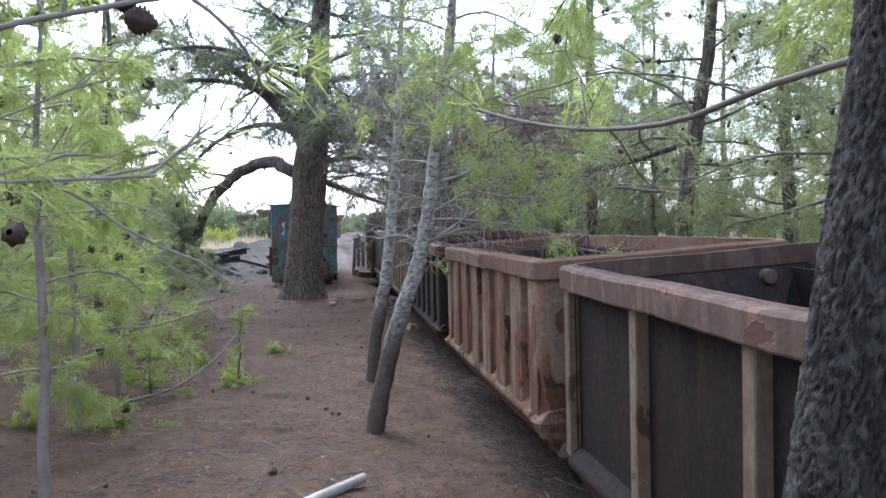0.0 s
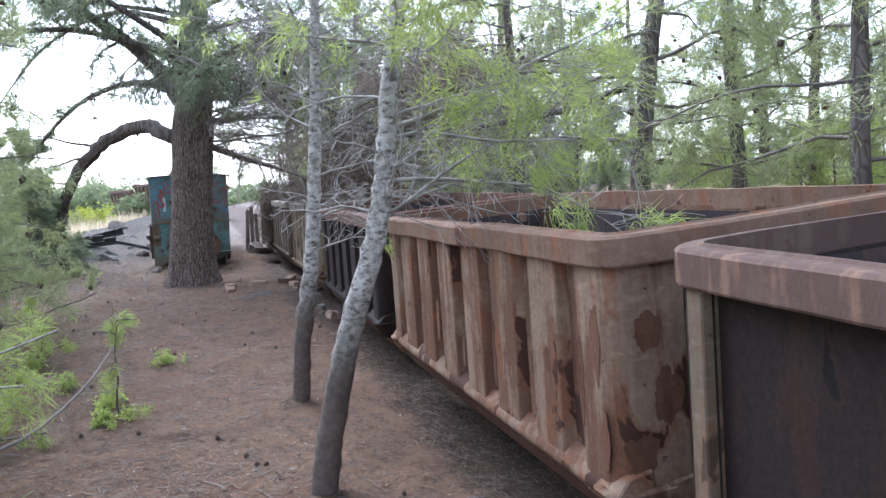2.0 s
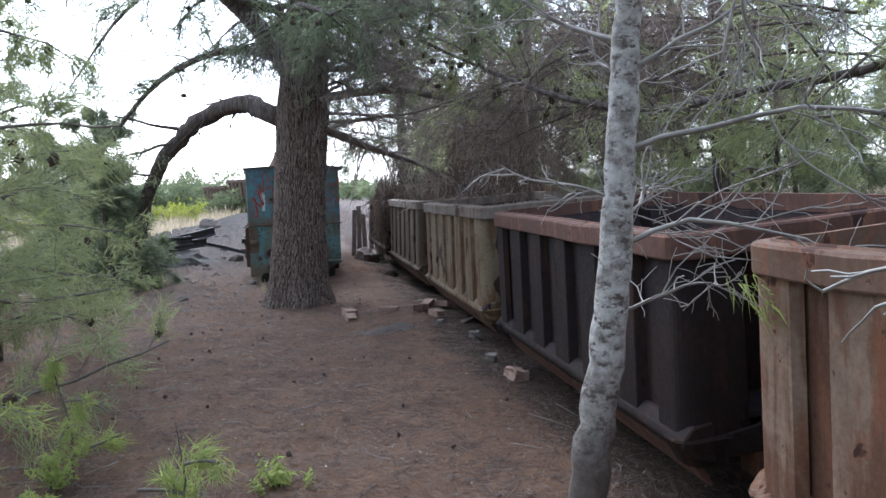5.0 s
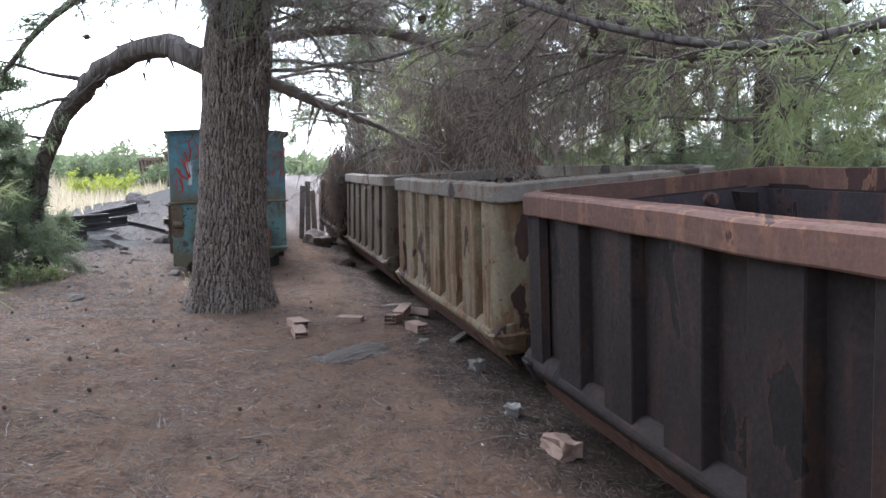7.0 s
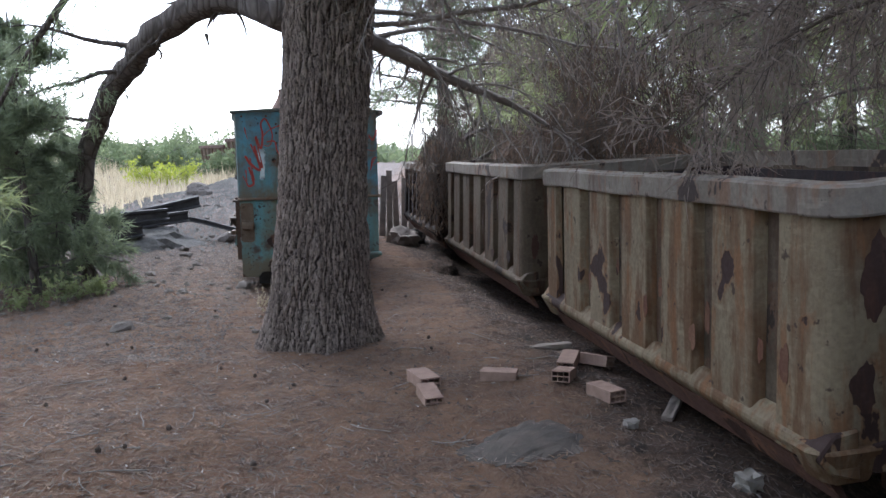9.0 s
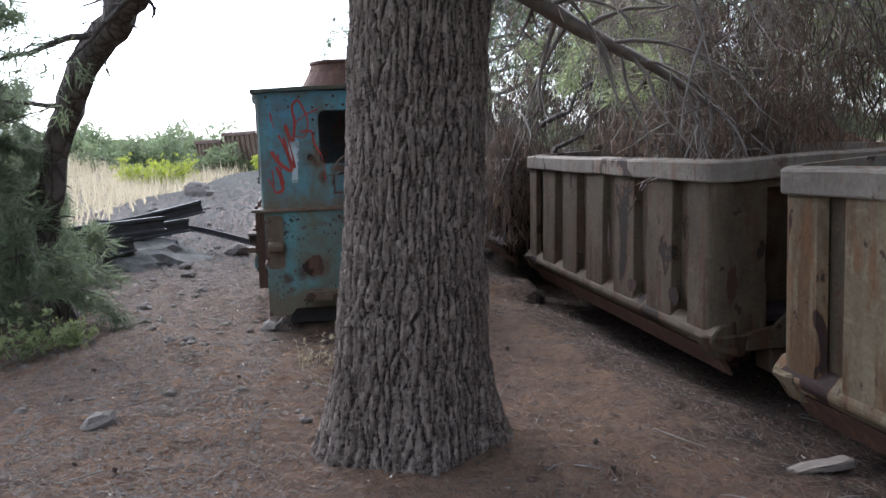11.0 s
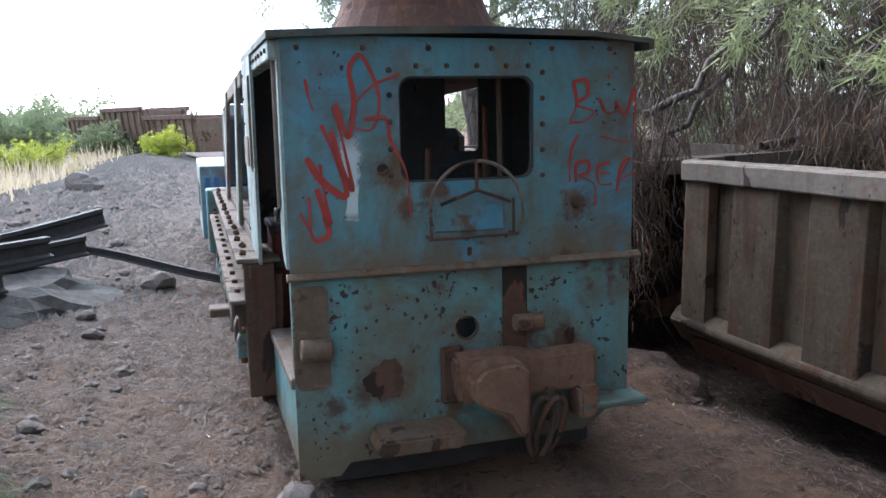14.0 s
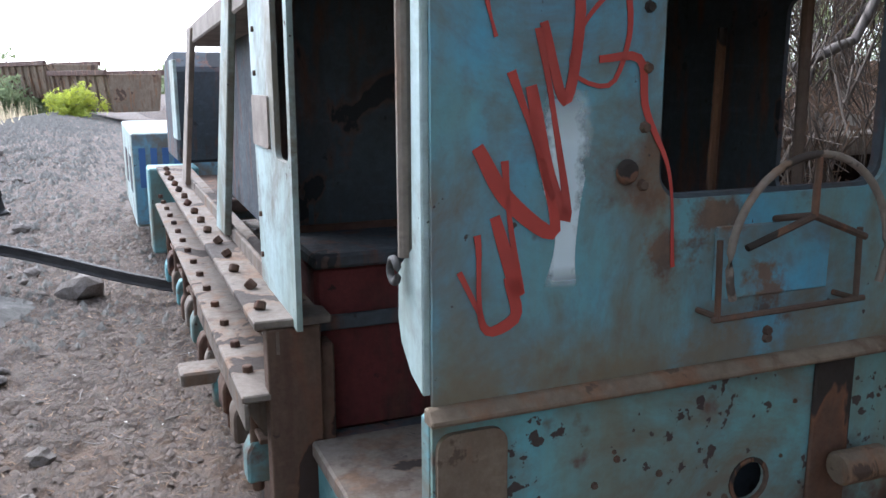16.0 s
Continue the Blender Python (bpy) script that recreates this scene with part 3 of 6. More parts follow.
def wagon(y, length, body, rim, rib, label, top=1.2, width=1.5, ribs=7, rib_label="", lift=0.0, rib_half=0.075, cant=4.5, raise_near=0.0):
    x0, y0 = row_at(y)
    L, W, b, rh = length, width, 0.33, 0.102
    t = top - rh
    tip = pose(0, L, 0, -math.degrees(math.atan2(raise_near, L)), 0, 0) @ pose(0, -L, 0)
    w = thing("mine_wagon", pose(x0, y0, top, 0, 0, ROW) @ pose(0, 0, lift, 0, -cant, 0) @ pose(0, 0, -top) @ tip, label, "mine wagon", "wagons in the siding")
    ins = 0.07
    pressed = rib_half > 0.1
    skin = rib if pressed else body
    for s in (0, 1):
        xa, xb = (ins, ins + 0.012) if s == 0 else (W - ins - 0.012, W - ins)
        k = -0.045 if s == 0 else -0.05
        sg = 1 if s == 0 else -1
        part("side_wall", prism([(xa + k, b), (xb + k, b), (xb, t + 0.02), (xa, t + 0.02)], 0.09, L - 0.09, "y"), body, w)
        xo = 0.022 if s == 0 else W - 0.022
        xi = ins + 0.004 if s == 0 else W - ins - 0.004
        for i in range(ribs):
            if pressed and i in (0, ribs - 1):
                continue
            yc = 0.16 + (L - 0.32) * i / (ribs - 1)
            c = 0.028 if pressed else 0.008
            ya, yb = max(0.05, yc - rib_half), min(L - 0.05, yc + rib_half)
            hi = [(xi, ya), (xo, ya + c), (xo, yb - c), (xi, yb)]
            lo = [(p + k, q) for p, q in hi]
            part("rib", loft(lo, hi, b + 0.02, t, 0.005), rib, w, rib_label)
        # the sill stands out like a foot, with a lip and a bare plate slanting in below it
        xs = -0.05 if s == 0 else W
        pts = [(xs + sg * 0.16, b - 0.085), (xs + sg * 0.055, b - 0.05), (xs + sg * 0.012, b + 0.0), (xs + sg * 0.016, b + 0.03), (xs + sg * 0.065, b + 0.085), (xs + sg * 0.16, b + 0.10)]
        part("sill", prism(pts, 0.03, L - 0.03, "y", 0.008), skin, w)
        part("skirt", prism([(xs + sg * 0.15, b - 0.20), (xs + sg * 0.17, b - 0.20), (xs + sg * 0.10, b - 0.06), (xs + sg * 0.06, b - 0.06)], 0.10, L - 0.10, "y"), M["rim_red"], w, "bare maroon lower plate")
    for e in (0, 1):
        at = lambda y: y if e == 0 else L - y
        lo_hi = lambda p, q: (min(at(p), at(q)), max(at(p), at(q)))
        bm = prism([(at(0.10), t + 0.02), (at(0.115), t + 0.02), (at(0.42), b), (at(0.40), b)], 0.2, W - 0.2, "x")
        part("end_wall", bm, body, w)
        for s in (0, 1):
            mir = lambda x: x if s == 0 else W - x
            k = -0.045 if s == 0 else -0.05
            # one sheet pressed round the corner, from the first groove to the end opening
            r, xo, ye, run = 0.10, 0.022, 0.045, 0.16 + rib_half if pressed else 0.2
            arc = [(xo + r - r * math.sin(a), ye + r - r * math.cos(a)) for a in np.linspace(math.pi / 2, 0, 8)]
            arc_in = [(xo + 0.014 + r - r * math.sin(a), ye + 0.014 + r - r * math.cos(a)) for a in np.linspace(0, math.pi / 2, 8)]
            line = [(xo + 0.035, run + 0.006), (xo, run - 0.022)] + arc + [(0.30, ye), (0.30, ye + 0.014)] + arc_in + [(xo + 0.014, run - 0.022)]
            hi = [(mir(p), at(q)) for p, q in line]
            lo = [(p + k, q) for p, q in hi]
            part("corner_panel", loft(lo, hi, b - 0.03, t), skin, w)
            pts = [(mir(0.27), b), (mir(0.285), b), (mir(0.31), t), (mir(0.295), t)]
            part("corner_web", prism(pts, *lo_hi(0.062, 0.36), "y"), body, w)
            pts = [(mir(0.20) + k, b - 0.06), (mir(0.42), b - 0.06), (mir(0.66), b + 0.27), (mir(0.60), b + 0.31), (mir(0.31), b + 0.06), (mir(0.20) + k, b + 0.04)]
            part("brace", prism(pts, *lo_hi(0.02, 0.042), "y", 0.006), skin, w)
            foot = [(0.02, 0.20), (-0.02, 0.18), (-0.02, 0.07), (0.03, 0.012), (0.24, 0.012), (0.24, 0.10), (0.10, 0.20)]
            part("corner_foot", loft([(mir(p * 0.6 + 0.06) + k, at(q * 0.8 + 0.04)) for p, q in foot], [(mir(p) + k, at(q)) for p, q in foot], b - 0.10, b + 0.035, 0.012), skin, w, "bent corner foot with worn edges")
        part("end_lintel", box(0.3, W - 0.3, *lo_hi(0.04, 0.06), t - 0.05, t, 0.004), skin, w)
        part("buffer_beam", box(0.3, W - 0.3, *lo_hi(0.05, 0.2), b - 0.2, b - 0.06, 0.012), M["iron"], w)
        part("coupling", rod((W / 2, at(0.05), b - 0.12), (W / 2, at(-0.14), b - 0.12), 0.045, 10), M["iron"], w)
        for xc in (0.45, W - 0.45):
            part("boss", soft(rod((xc, at(0.13), t - 0.03), (xc, at(0.19), t - 0.03), 0.038, 12), 0.006), rim, w)
    # rim: one channel bent round the corners, with a raised inner lip
    prof = [(0.0, t + 0.004), (0.004, t - 0.004), (0.016, t - 0.004), (0.03, t + 0.004), (0.085, t + 0.004), (0.085, top + 0.006), (0.072, top + 0.008), (0.066, top), (0.014, top), (0.003, top - 0.01)]
    part("rim", loop_rail(W, L, 0.15, prof, y), rim, w, "channel rim bent round the corners")
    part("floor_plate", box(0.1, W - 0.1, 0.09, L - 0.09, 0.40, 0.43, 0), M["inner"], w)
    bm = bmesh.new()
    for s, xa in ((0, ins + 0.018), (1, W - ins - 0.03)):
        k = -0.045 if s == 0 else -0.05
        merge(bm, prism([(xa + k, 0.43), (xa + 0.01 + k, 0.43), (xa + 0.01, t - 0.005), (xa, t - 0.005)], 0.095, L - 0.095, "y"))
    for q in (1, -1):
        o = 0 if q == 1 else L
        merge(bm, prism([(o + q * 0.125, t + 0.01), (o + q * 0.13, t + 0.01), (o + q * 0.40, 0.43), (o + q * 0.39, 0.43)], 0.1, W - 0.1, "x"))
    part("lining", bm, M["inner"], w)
    # underframe, wheels
    for xa in (0.42, W - 0.5):
        part("frame_beam", box(xa, xa + 0.08, 0.12, L - 0.12, 0.2, 0.32, 0.006), M["iron"], w)
    for yc in (0.75, L - 0.75):
        part("axle", rod((0.36, yc, 0.17), (W - 0.36, yc, 0.17), 0.035, 10), M["iron"], w)
        for xa in (0.40, W - 0.46):
            b2 = rod((xa, yc, 0.17), (xa + 0.06, yc, 0.17), 0.17, 20)
            merge(b2, rod((xa + (0.06 if xa < 0.7 else -0.02), yc, 0.17), (xa + (0.08 if xa < 0.7 else 0.0), yc, 0.17), 0.195, 20))
            part("wheel", b2, M["iron"], w)
    return w


wagon(0.37, 3.83, M["wagon_dark"], M["rim_dark"], M["rib_pale"], "dark brown steel mine wagon with pale rust-streaked ribs", 1.27, ribs=5, rib_half=0.045)
orange = wagon(4.45, 3.68, M["wagon_umber"], M["rim_rust"], M["wagon_orange"], "orange rust-eaten open mine wagon with ribbed sides", 1.23, ribs=8, rib_half=0.165, raise_near=0.045)
wagon(8.55, 3.40, M["wagon_dark"], M["rim_red"], M["wagon_dark"], "dark brown open mine wagon with reddish rim", 1.23, ribs=7, rib_half=0.16, cant=4.5)
tan = wagon(12.32, 3.36, M["wagon_grimy"], M["rim_tan"], M["wagon_tan"], "tan open mine wagon with rust-stained ribs", 1.25, ribs=7, rib_half=0.19, cant=3.5, raise_near=0.015)
# shade of the hanging branches is put into this wagon's paint
shaded = wagon(16.1, 3.58, M["wagon_grimy"], M["rim_tan"], M["wagon_grimy"], "grimy tan open mine wagon under hanging dead branches", 1.25, ribs=7, rib_half=0.195, cant=2, raise_near=0.015)
wagon(20.3, 3.5, M["wagon_dark"], M["rim_tan"], M["wagon_dark"], "dark open mine wagon half buried in vines", 1.2, ribs=8, cant=2)
for i, (face, u, z, ru, rz_) in enumerate([("end", 0.20, 0.92, 0.05, 0.13), ("end", 0.17, 0.56, 0.045, 0.075), ("side", 0.28, 0.60, 0.035, 0.07), ("side", 0.44, 0.62, 0.02, 0.05), ("side", 0.86, 0.66, 0.022, 0.07), ("side", 1.0, 0.55, 0.03, 0.06), ("side", 1.34, 0.72, 0.02, 0.05), ("side", 1.52, 0.60, 0.025, 0.06), ("side", 1.9, 0.74, 0.02, 0.045), ("side", 2.35, 0.6, 0.025, 0.06)]):
    scale_patch(tan, face, u, z, ru, rz_, 3.3 * i + 1, 1.25, M["rust_scale"] if face == "end" else M["rust_run"])
for i, (face, u, z, ru, rz_) in enumerate([("side", 0.17, 0.86, 0.035, 0.13), ("side", 0.30, 0.70, 0.03, 0.16), ("end", 0.16, 0.90, 0.05, 0.07), ("end", 0.22, 0.66, 0.05, 0.10), ("side", 0.12, 0.52, 0.03, 0.10), ("side", 0.62, 0.72, 0.03, 0.05), ("side", 0.80, 0.55, 0.025, 0.14), ("side", 1.28, 0.62, 0.02, 0.16), ("side", 1.80, 0.56, 0.025, 0.10), ("side", 2.3, 0.64, 0.03, 0.14), ("end", 0.12, 0.48, 0.06, 0.08)]):
    scale_patch(orange, face, u, z, ru, rz_, 2.7 * i + 9, 1.23, M["rust_run"])
for i, (face, u, z, ru, rz_) in enumerate([("end", 0.12, 0.62, 0.03, 0.08), ("side", 0.5, 0.50, 0.06, 0.05), ("side", 1.1, 0.46, 0.08, 0.04), ("side", 1.5, 0.7, 0.02, 0.12), ("side", 0.9, 0.9, 0.02, 0.08)]):
    scale_patch(shaded, face, u, z, ru, rz_, 4.1 * i + 5, 1.25, M["rust_scale"])

# ---- locomotive ----
def ring(a0, a1, z0, z1, r, n=5):
    """Outline of a rectangle with rounded corners."""
    out = []
    for cx, cz, s in ((a1 - r, z1 - r, 0), (a0 + r, z1 - r, 90), (a0 + r, z0 + r, 180), (a1 - r, z0 + r, 270)):
        out += [(cx + r * math.cos(radians(s + 90 * i / n)), cz + r * math.sin(radians(s + 90 * i / n))) for i in range(n + 1)]
    return out


def disc(cx, cz, r, n=18):
    return [(cx + r * math.cos(2 * math.pi * i / n), cz + r * math.sin(2 * math.pi * i / n)) for i in range(n)]


def plate(outer, holes, d0, d1, axis="y"):
    """A sheet with holes, from d0 to d1 along an axis."""
    b = bmesh.new()
    put = {"y": lambda a, c: (a, d0, c), "x": lambda a, c: (d0, a, c), "z": lambda a, c: (a, c, d0)}[axis]
    edges = []
    for loop in (outer, *holes):
        vs = [b.verts.new(put(*q)) for q in loop]
        edges += [b.edges.new((vs[i], vs[(i + 1) % len(vs)])) for i in range(len(vs))]
    faces = [g for g in bmesh.ops.triangle_fill(b, edges=edges, use_beauty=True)["geom"] if isinstance(g, bmesh.types.BMFace)]
    ext = bmesh.ops.extrude_face_region(b, geom=faces)["geom"]
    step = {"y": (0, d1 - d0, 0), "x": (d1 - d0, 0, 0), "z": (0, 0, d1 - d0)}[axis]
    bmesh.ops.translate(b, vec=step, verts=[g for g in ext if isinstance(g, bmesh.types.BMVert)])
    bmesh.ops.recalc_face_normals(b, faces=b.faces[:])
    return b


def ribbon(pts, width, y, lift=0.0025):
    """A flat stroke of paint on the plane at y, seen from the rear; (x, z) points."""
    p = spline([(a, 0, c) for a, c in pts], max(8, 5 * len(pts))) if len(pts) > 2 else np.array([(a, 0, c) for a, c in pts])
    t = np.gradient(p, axis=0)
    t /= np.linalg.norm(t, axis=1, keepdims=True) + 1e-9
    nrm = np.stack([-t[:, 2], np.zeros(len(p)), t[:, 0]], 1)
    w = width / 2 * (0.75 + 0.35 * np.sin(np.linspace(0.3, 6.0, len(p))))[:, None]
    b = bmesh.new()
    rows = [[b.verts.new((*(q,),)[0]) for q in (p[i] + nrm[i] * w[i], p[i] - nrm[i] * w[i])] for i in range(len(p))]
    for i in range(len(p) - 1):
        b.faces.new((rows[i][0], rows[i][1], rows[i + 1][1], rows[i + 1][0]))
    ext = bmesh.ops.extrude_face_region(b, geom=b.faces[:])["geom"]
    bmesh.ops.translate(b, vec=(0, -0.0015, 0), verts=[g for g in ext if isinstance(g, bmesh.types.BMVert)])
    bmesh.ops.translate(b, vec=(0, y - lift, 0), verts=b.verts[:])
    bmesh.ops.recalc_face_normals(b, faces=b.faces[:])
    return b


LOCO = pose(-3.72, 18.29, 0.0, 0, 0, 7.0)
loco = thing("locomotive", LOCO, "derelict narrow-gauge locomotive with peeling teal paint and red graffiti", "locomotive")
T, TL, PL, IR, DK = M["teal"], M["teal_low"], M["pale"], M["iron"], M["cab_dark"]
WIN = ring(0.43, 0.975, 1.27, 1.668, 0.05)
rear = part("cab_rear", plate([(0, 0.945), (1.41, 0.945), (1.41, 1.80), (0, 1.815)], [WIN], 0, 0.01), T, loco, "teal sheet with red graffiti and rust spots")
apron = part("rear_apron", plate([(0, 0.14), (0.16, 0.14), (0.2, 0.19), (1.2, 0.20), (1.3, 0.27), (1.40, 0.30), (1.405, 0.93), (0, 0.93)], [disc(0.685, 0.685, 0.042)], 0.004, 0.014), TL, loco, "chipped teal sheet with rust blotches")
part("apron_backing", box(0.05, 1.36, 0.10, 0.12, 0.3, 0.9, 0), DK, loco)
part("waist_strip", prism([(-0.03, 0.925), (-0.034, 0.935), (-0.012, 0.952), (0.004, 0.952), (0.004, 0.925)], -0.015, 1.44, "x", 0.003), M["rib_pale"], loco, "rusty projecting waist strip")
part("window_frame", plate(ring(0.42, 0.985, 1.26, 1.678, 0.055), [ring(0.438, 0.967, 1.278, 1.66, 0.048)], 0.011, 0.03), DK, rear)
# bolts round the window and along the eaves
bolt_bm = rod((0, 0, 0), (0, -0.009, 0), 0.011, 7, 0.008)
bolt_me = bpy.data.meshes.new("bolt")
bolt_bm.to_mesh(bolt_me)
bolt_bm.free()
bolt_me.materials.append(IR)
for a, c in [(0.395, z) for z in (1.30, 1.40, 1.5, 1.6, 1.69)] + [(1.01, z) for z in (1.28, 1.38, 1.48, 1.58, 1.68)] + [(x, 1.705) for x in (0.5, 0.62, 0.74, 0.86, 0.95)] + [(x, 1.77) for x in (0.06, 0.3, 0.55, 0.8, 1.05, 1.3)] + [(0.70, z) for z in (1.0, 0.985)]:
    share("bolt", bolt_me, rear, pose(a, 0, c))
brng = np.random.default_rng(3)
for i in range(34):
    share("bolt", bolt_me, apron, pose(brng.uniform(0.1, 1.32), 0.004, brng.uniform(0.35, 0.88)) @ Matrix.Scale(brng.uniform(0.4, 0.8), 4))
# roof: slightly crowned sheet with a turned-down edge
bm = prism([(-0.05, 1.800), (-0.05, 1.826), (0.3, 1.842), (0.75, 1.848), (1.2, 1.836), (1.475, 1.806), (1.475, 1.765), (1.455, 1.765), (1.45, 1.79), (1.2, 1.815), (0.75, 1.822), (0.3, 1.816)], -0.045, 1.32, "y")
part("cab_roof", bm, M["roof"], loco, "dark sheet roof with sagging edge")
bm = bmesh.new()
prof = [(0.44, 1.83), (0.435, 1.865), (0.36, 2.0), (0.335, 2.065), (0.345, 2.075), (0.345, 2.095), (0.31, 2.095), (0.27, 2.08)]
rows = [[bm.verts.new((0.74 + r * math.cos(k * math.pi / 14), 0.92 + r * math.sin(k * math.pi / 14), z)) for k in range(28)] for r, z in prof]
for i in range(len(prof) - 1):
    for k in range(28):
        bm.faces.new((rows[i][k], rows[i][(k + 1) % 28], rows[i + 1][(k + 1) % 28], rows[i + 1][k]))
bm.faces.new(rows[-1])
part("roof_cowl", bm, M["rim_red"], loco, "rust-red conical cowl on the roof")

# hand wheel and grab bars on the rear
wheel_path = [(0.70 + 0.185 * math.cos(a), -0.095, 1.165 + 0.185 * math.sin(a)) for a in np.linspace(-0.35, math.pi + 0.35, 26)]
v, f = tubes([(wheel_path, np.full(26, 0.0075))], 7)
wheel = raw("hand_wheel", v, f, M["dusty_iron"], loco, True, "bare steel half-round hand wheel")
for a, b in (((0.70, -0.095, 1.345), (0.70, -0.095, 1.24)), ((0.70, -0.095, 1.24), (0.56, -0.085, 1.19)), ((0.70, -0.095, 1.24), (0.84, -0.085, 1.19)), ((0.70, -0.095, 1.24), (0.70, 0.0, 1.22))):
    part("spoke", rod(a, b, 0.007, 7), IR, wheel)
grab = part("grab_bar", rod((0.52, -0.055, 1.055), (0.885, -0.055, 1.06), 0.006, 7), IR, loco)
for x in (0.53, 0.865):
    part("stay", rod((x, -0.055, 1.055), (x, -0.05, 1.2), 0.006, 7), IR, grab)
    part("stay", rod((x, -0.055, 1.06), (x, 0.0, 1.06), 0.006, 7), IR, grab)
part("access_hatch", box(0.56, 0.84, -0.006, 0.0, 1.075, 1.215, 0.002), T, rear)
part("lamp_cup", soft(rod((1.155, 0.0, 1.165), (1.155, -0.018, 1.165), 0.026, 14, 0.02), 0.004), IR, rear, "rusted lamp bracket")
part("lamp_cup", soft(rod((0.36, 0.0, 1.325), (0.36, -0.014, 1.325), 0.024, 14, 0.02), 0.004), IR, rear, "rusted lamp bracket")

# apron fittings
part("corner_plate", prism(ring(0.005, 0.135, 0.50, 0.9, 0.03), -0.008, 0.004, "y"), M["rib_pale"], apron, "bare brownish plate")
part("pipe_stub", soft(rod((0.02, -0.045, 0.67), (0.135, -0.045, 0.665), 0.042, 14), 0.006), M["rib_pale"], apron)
part("strap", box(0.835, 0.94, -0.006, 0.004, 0.56, 0.92, 0.003), IR, apron)
part("pipe_stub", soft(rod((0.865, -0.05, 0.70), (0.985, -0.055, 0.70), 0.036, 14), 0.006), M["rib_pale"], apron)

for i, (cx, cz, rx, rz_) in enumerate([(0.355, 0.50, 0.085, 0.07), (1.125, 0.60, 0.035, 0.045)]):
    part("rust_patch", prism(ragged(cx, cz, rx, rz_, i * 3.7), 0.0012, 0.004, "y"), M["loco_rust"], apron, "ragged patch of brown rust scale")
part("cut_edge", plate(disc(0.685, 0.685, 0.05), [disc(0.685, 0.685, 0.041)], 0.0, 0.006), IR, apron)
coup = part("coupler", soft(prism([(0.62, 0.40), (1.21, 0.415), (1.21, 0.585), (0.95, 0.575), (0.88, 0.60), (0.60, 0.60)], -0.10, 0.0, "y"), 0.016, 2), M["coupler_rust"], loco, "orange-rusted cast coupler block")
part("coupler_head", soft(prism([(0.645, 0.45), (0.68, 0.41), (0.78, 0.37), (0.83, 0.28), (0.865, 0.275), (0.875, 0.40), (0.88, 0.55), (0.82, 0.59), (0.69, 0.58), (0.64, 0.53)], -0.21, -0.08, "y"), 0.026, 3), M["coupler_rust"], coup)
part("coupler_cheek", soft(prism([(1.12, 0.29), (1.20, 0.31), (1.205, 0.43), (1.11, 0.43)], -0.14, -0.02, "y"), 0.012, 2), M["coupler_rust"], coup)
part("coupler_flange", soft(prism([(0.57, 0.39), (0.66, 0.39), (0.66, 0.62), (0.57, 0.62)], -0.03, 0.0, "y"), 0.008), M["loco_rust"], coup)
for z in (0.42, 0.59):
    part("flange_bolt", soft(rod((0.60, -0.03, z), (0.60, -0.055, z), 0.02, 6), 0.004), M["loco_rust"], coup)
part("draw_pin", soft(rod((1.0, -0.10, 0.30), (1.0, -0.10, 0.44), 0.024, 10), 0.006), IR, coup)
for xc, tilt in ((0.945, 0.25), (0.985, 0.6)):
    link = [(xc + 0.052 * math.sin(a) + tilt * 0.04 * math.cos(a), -0.13 - 0.05 * math.cos(a) * tilt, 0.285 + 0.125 * math.cos(a)) for a in np.linspace(0, 2 * math.pi, 25)]
    v, f = tubes([(link, np.full(25, 0.0135))], 8)
    raw("link", v, f, M["iron"], coup, True, "hanging steel chain link")
part("buffer_step", soft(prism([(0.27, 0.27), (0.60, 0.27), (0.62, 0.335), (0.29, 0.335)], -0.20, 0.0, "y"), 0.012, 2), M["rib_pale"], loco, "rusty projecting buffer step")
part("buffer_step", soft(prism([(1.12, 0.33), (1.42, 0.33), (1.42, 0.36), (1.12, 0.36)], -0.14, 0.0, "y"), 0.008), TL, loco)
# black beam stands in for the shadow below the apron
part("under_beam", box(0.15, 1.3, 0.16, 0.5, 0.04, 0.30, 0.01), M["rubber"], loco)

# cab, left side
part("door_post", prism([(0.014, 0.965), (0.07, 0.985), (0.12, 1.03), (0.135, 1.07), (0.13, 1.165), (0.10, 1.185), (0.062, 1.21), (0.055, 1.80), (0.014, 1.80)], -0.012, 0.004, "x", 0.003), PL, loco, "pale blue door post widening at its foot")
part("grab_rail", rod((-0.012, 0.088, 1.19), (-0.012, 0.088, 1.78), 0.014, 10), M["dusty_iron"], loco)
eye = [(-0.03, 0.10 + 0.02 * math.cos(a), 1.165 + 0.02 * math.sin(a)) for a in np.linspace(0, 2 * math.pi, 17)]
v, f = tubes([(eye, np.full(17, 0.007))], 7)
raw("hinge_eye", v, f, M["rubber"], loco, True)
part("low_post", box(0.0, 0.03, 0.016, 0.06, 0.22, 0.92, 0.005), TL, loco)
part("door_sill", box(-0.015, 0.35, 0.02, 0.84, 0.50, 0.545, 0.006), M["dusty_iron"], loco, "worn dusty steel door sill")
part("sill_apron", plate([(0.03, 0.2), (0.84, 0.2), (0.84, 0.5), (0.03, 0.5)], [], 0.0, 0.012, "x"), TL, loco)
side = part("cab_side", plate([(0.80, 0.86), (1.26, 0.90), (1.30, 1.80), (0.78, 1.80)], [ring(0.82, 0.98, 1.28, 1.72, 0.03)], -0.05, -0.035, "x"), PL, loco, "pale blue side sheet with rust scuffs")
part("blank_panel", prism(ring(1.04, 1.27, 1.30, 1.44, 0.012), -0.056, -0.05, "x"), M["timber"], side)
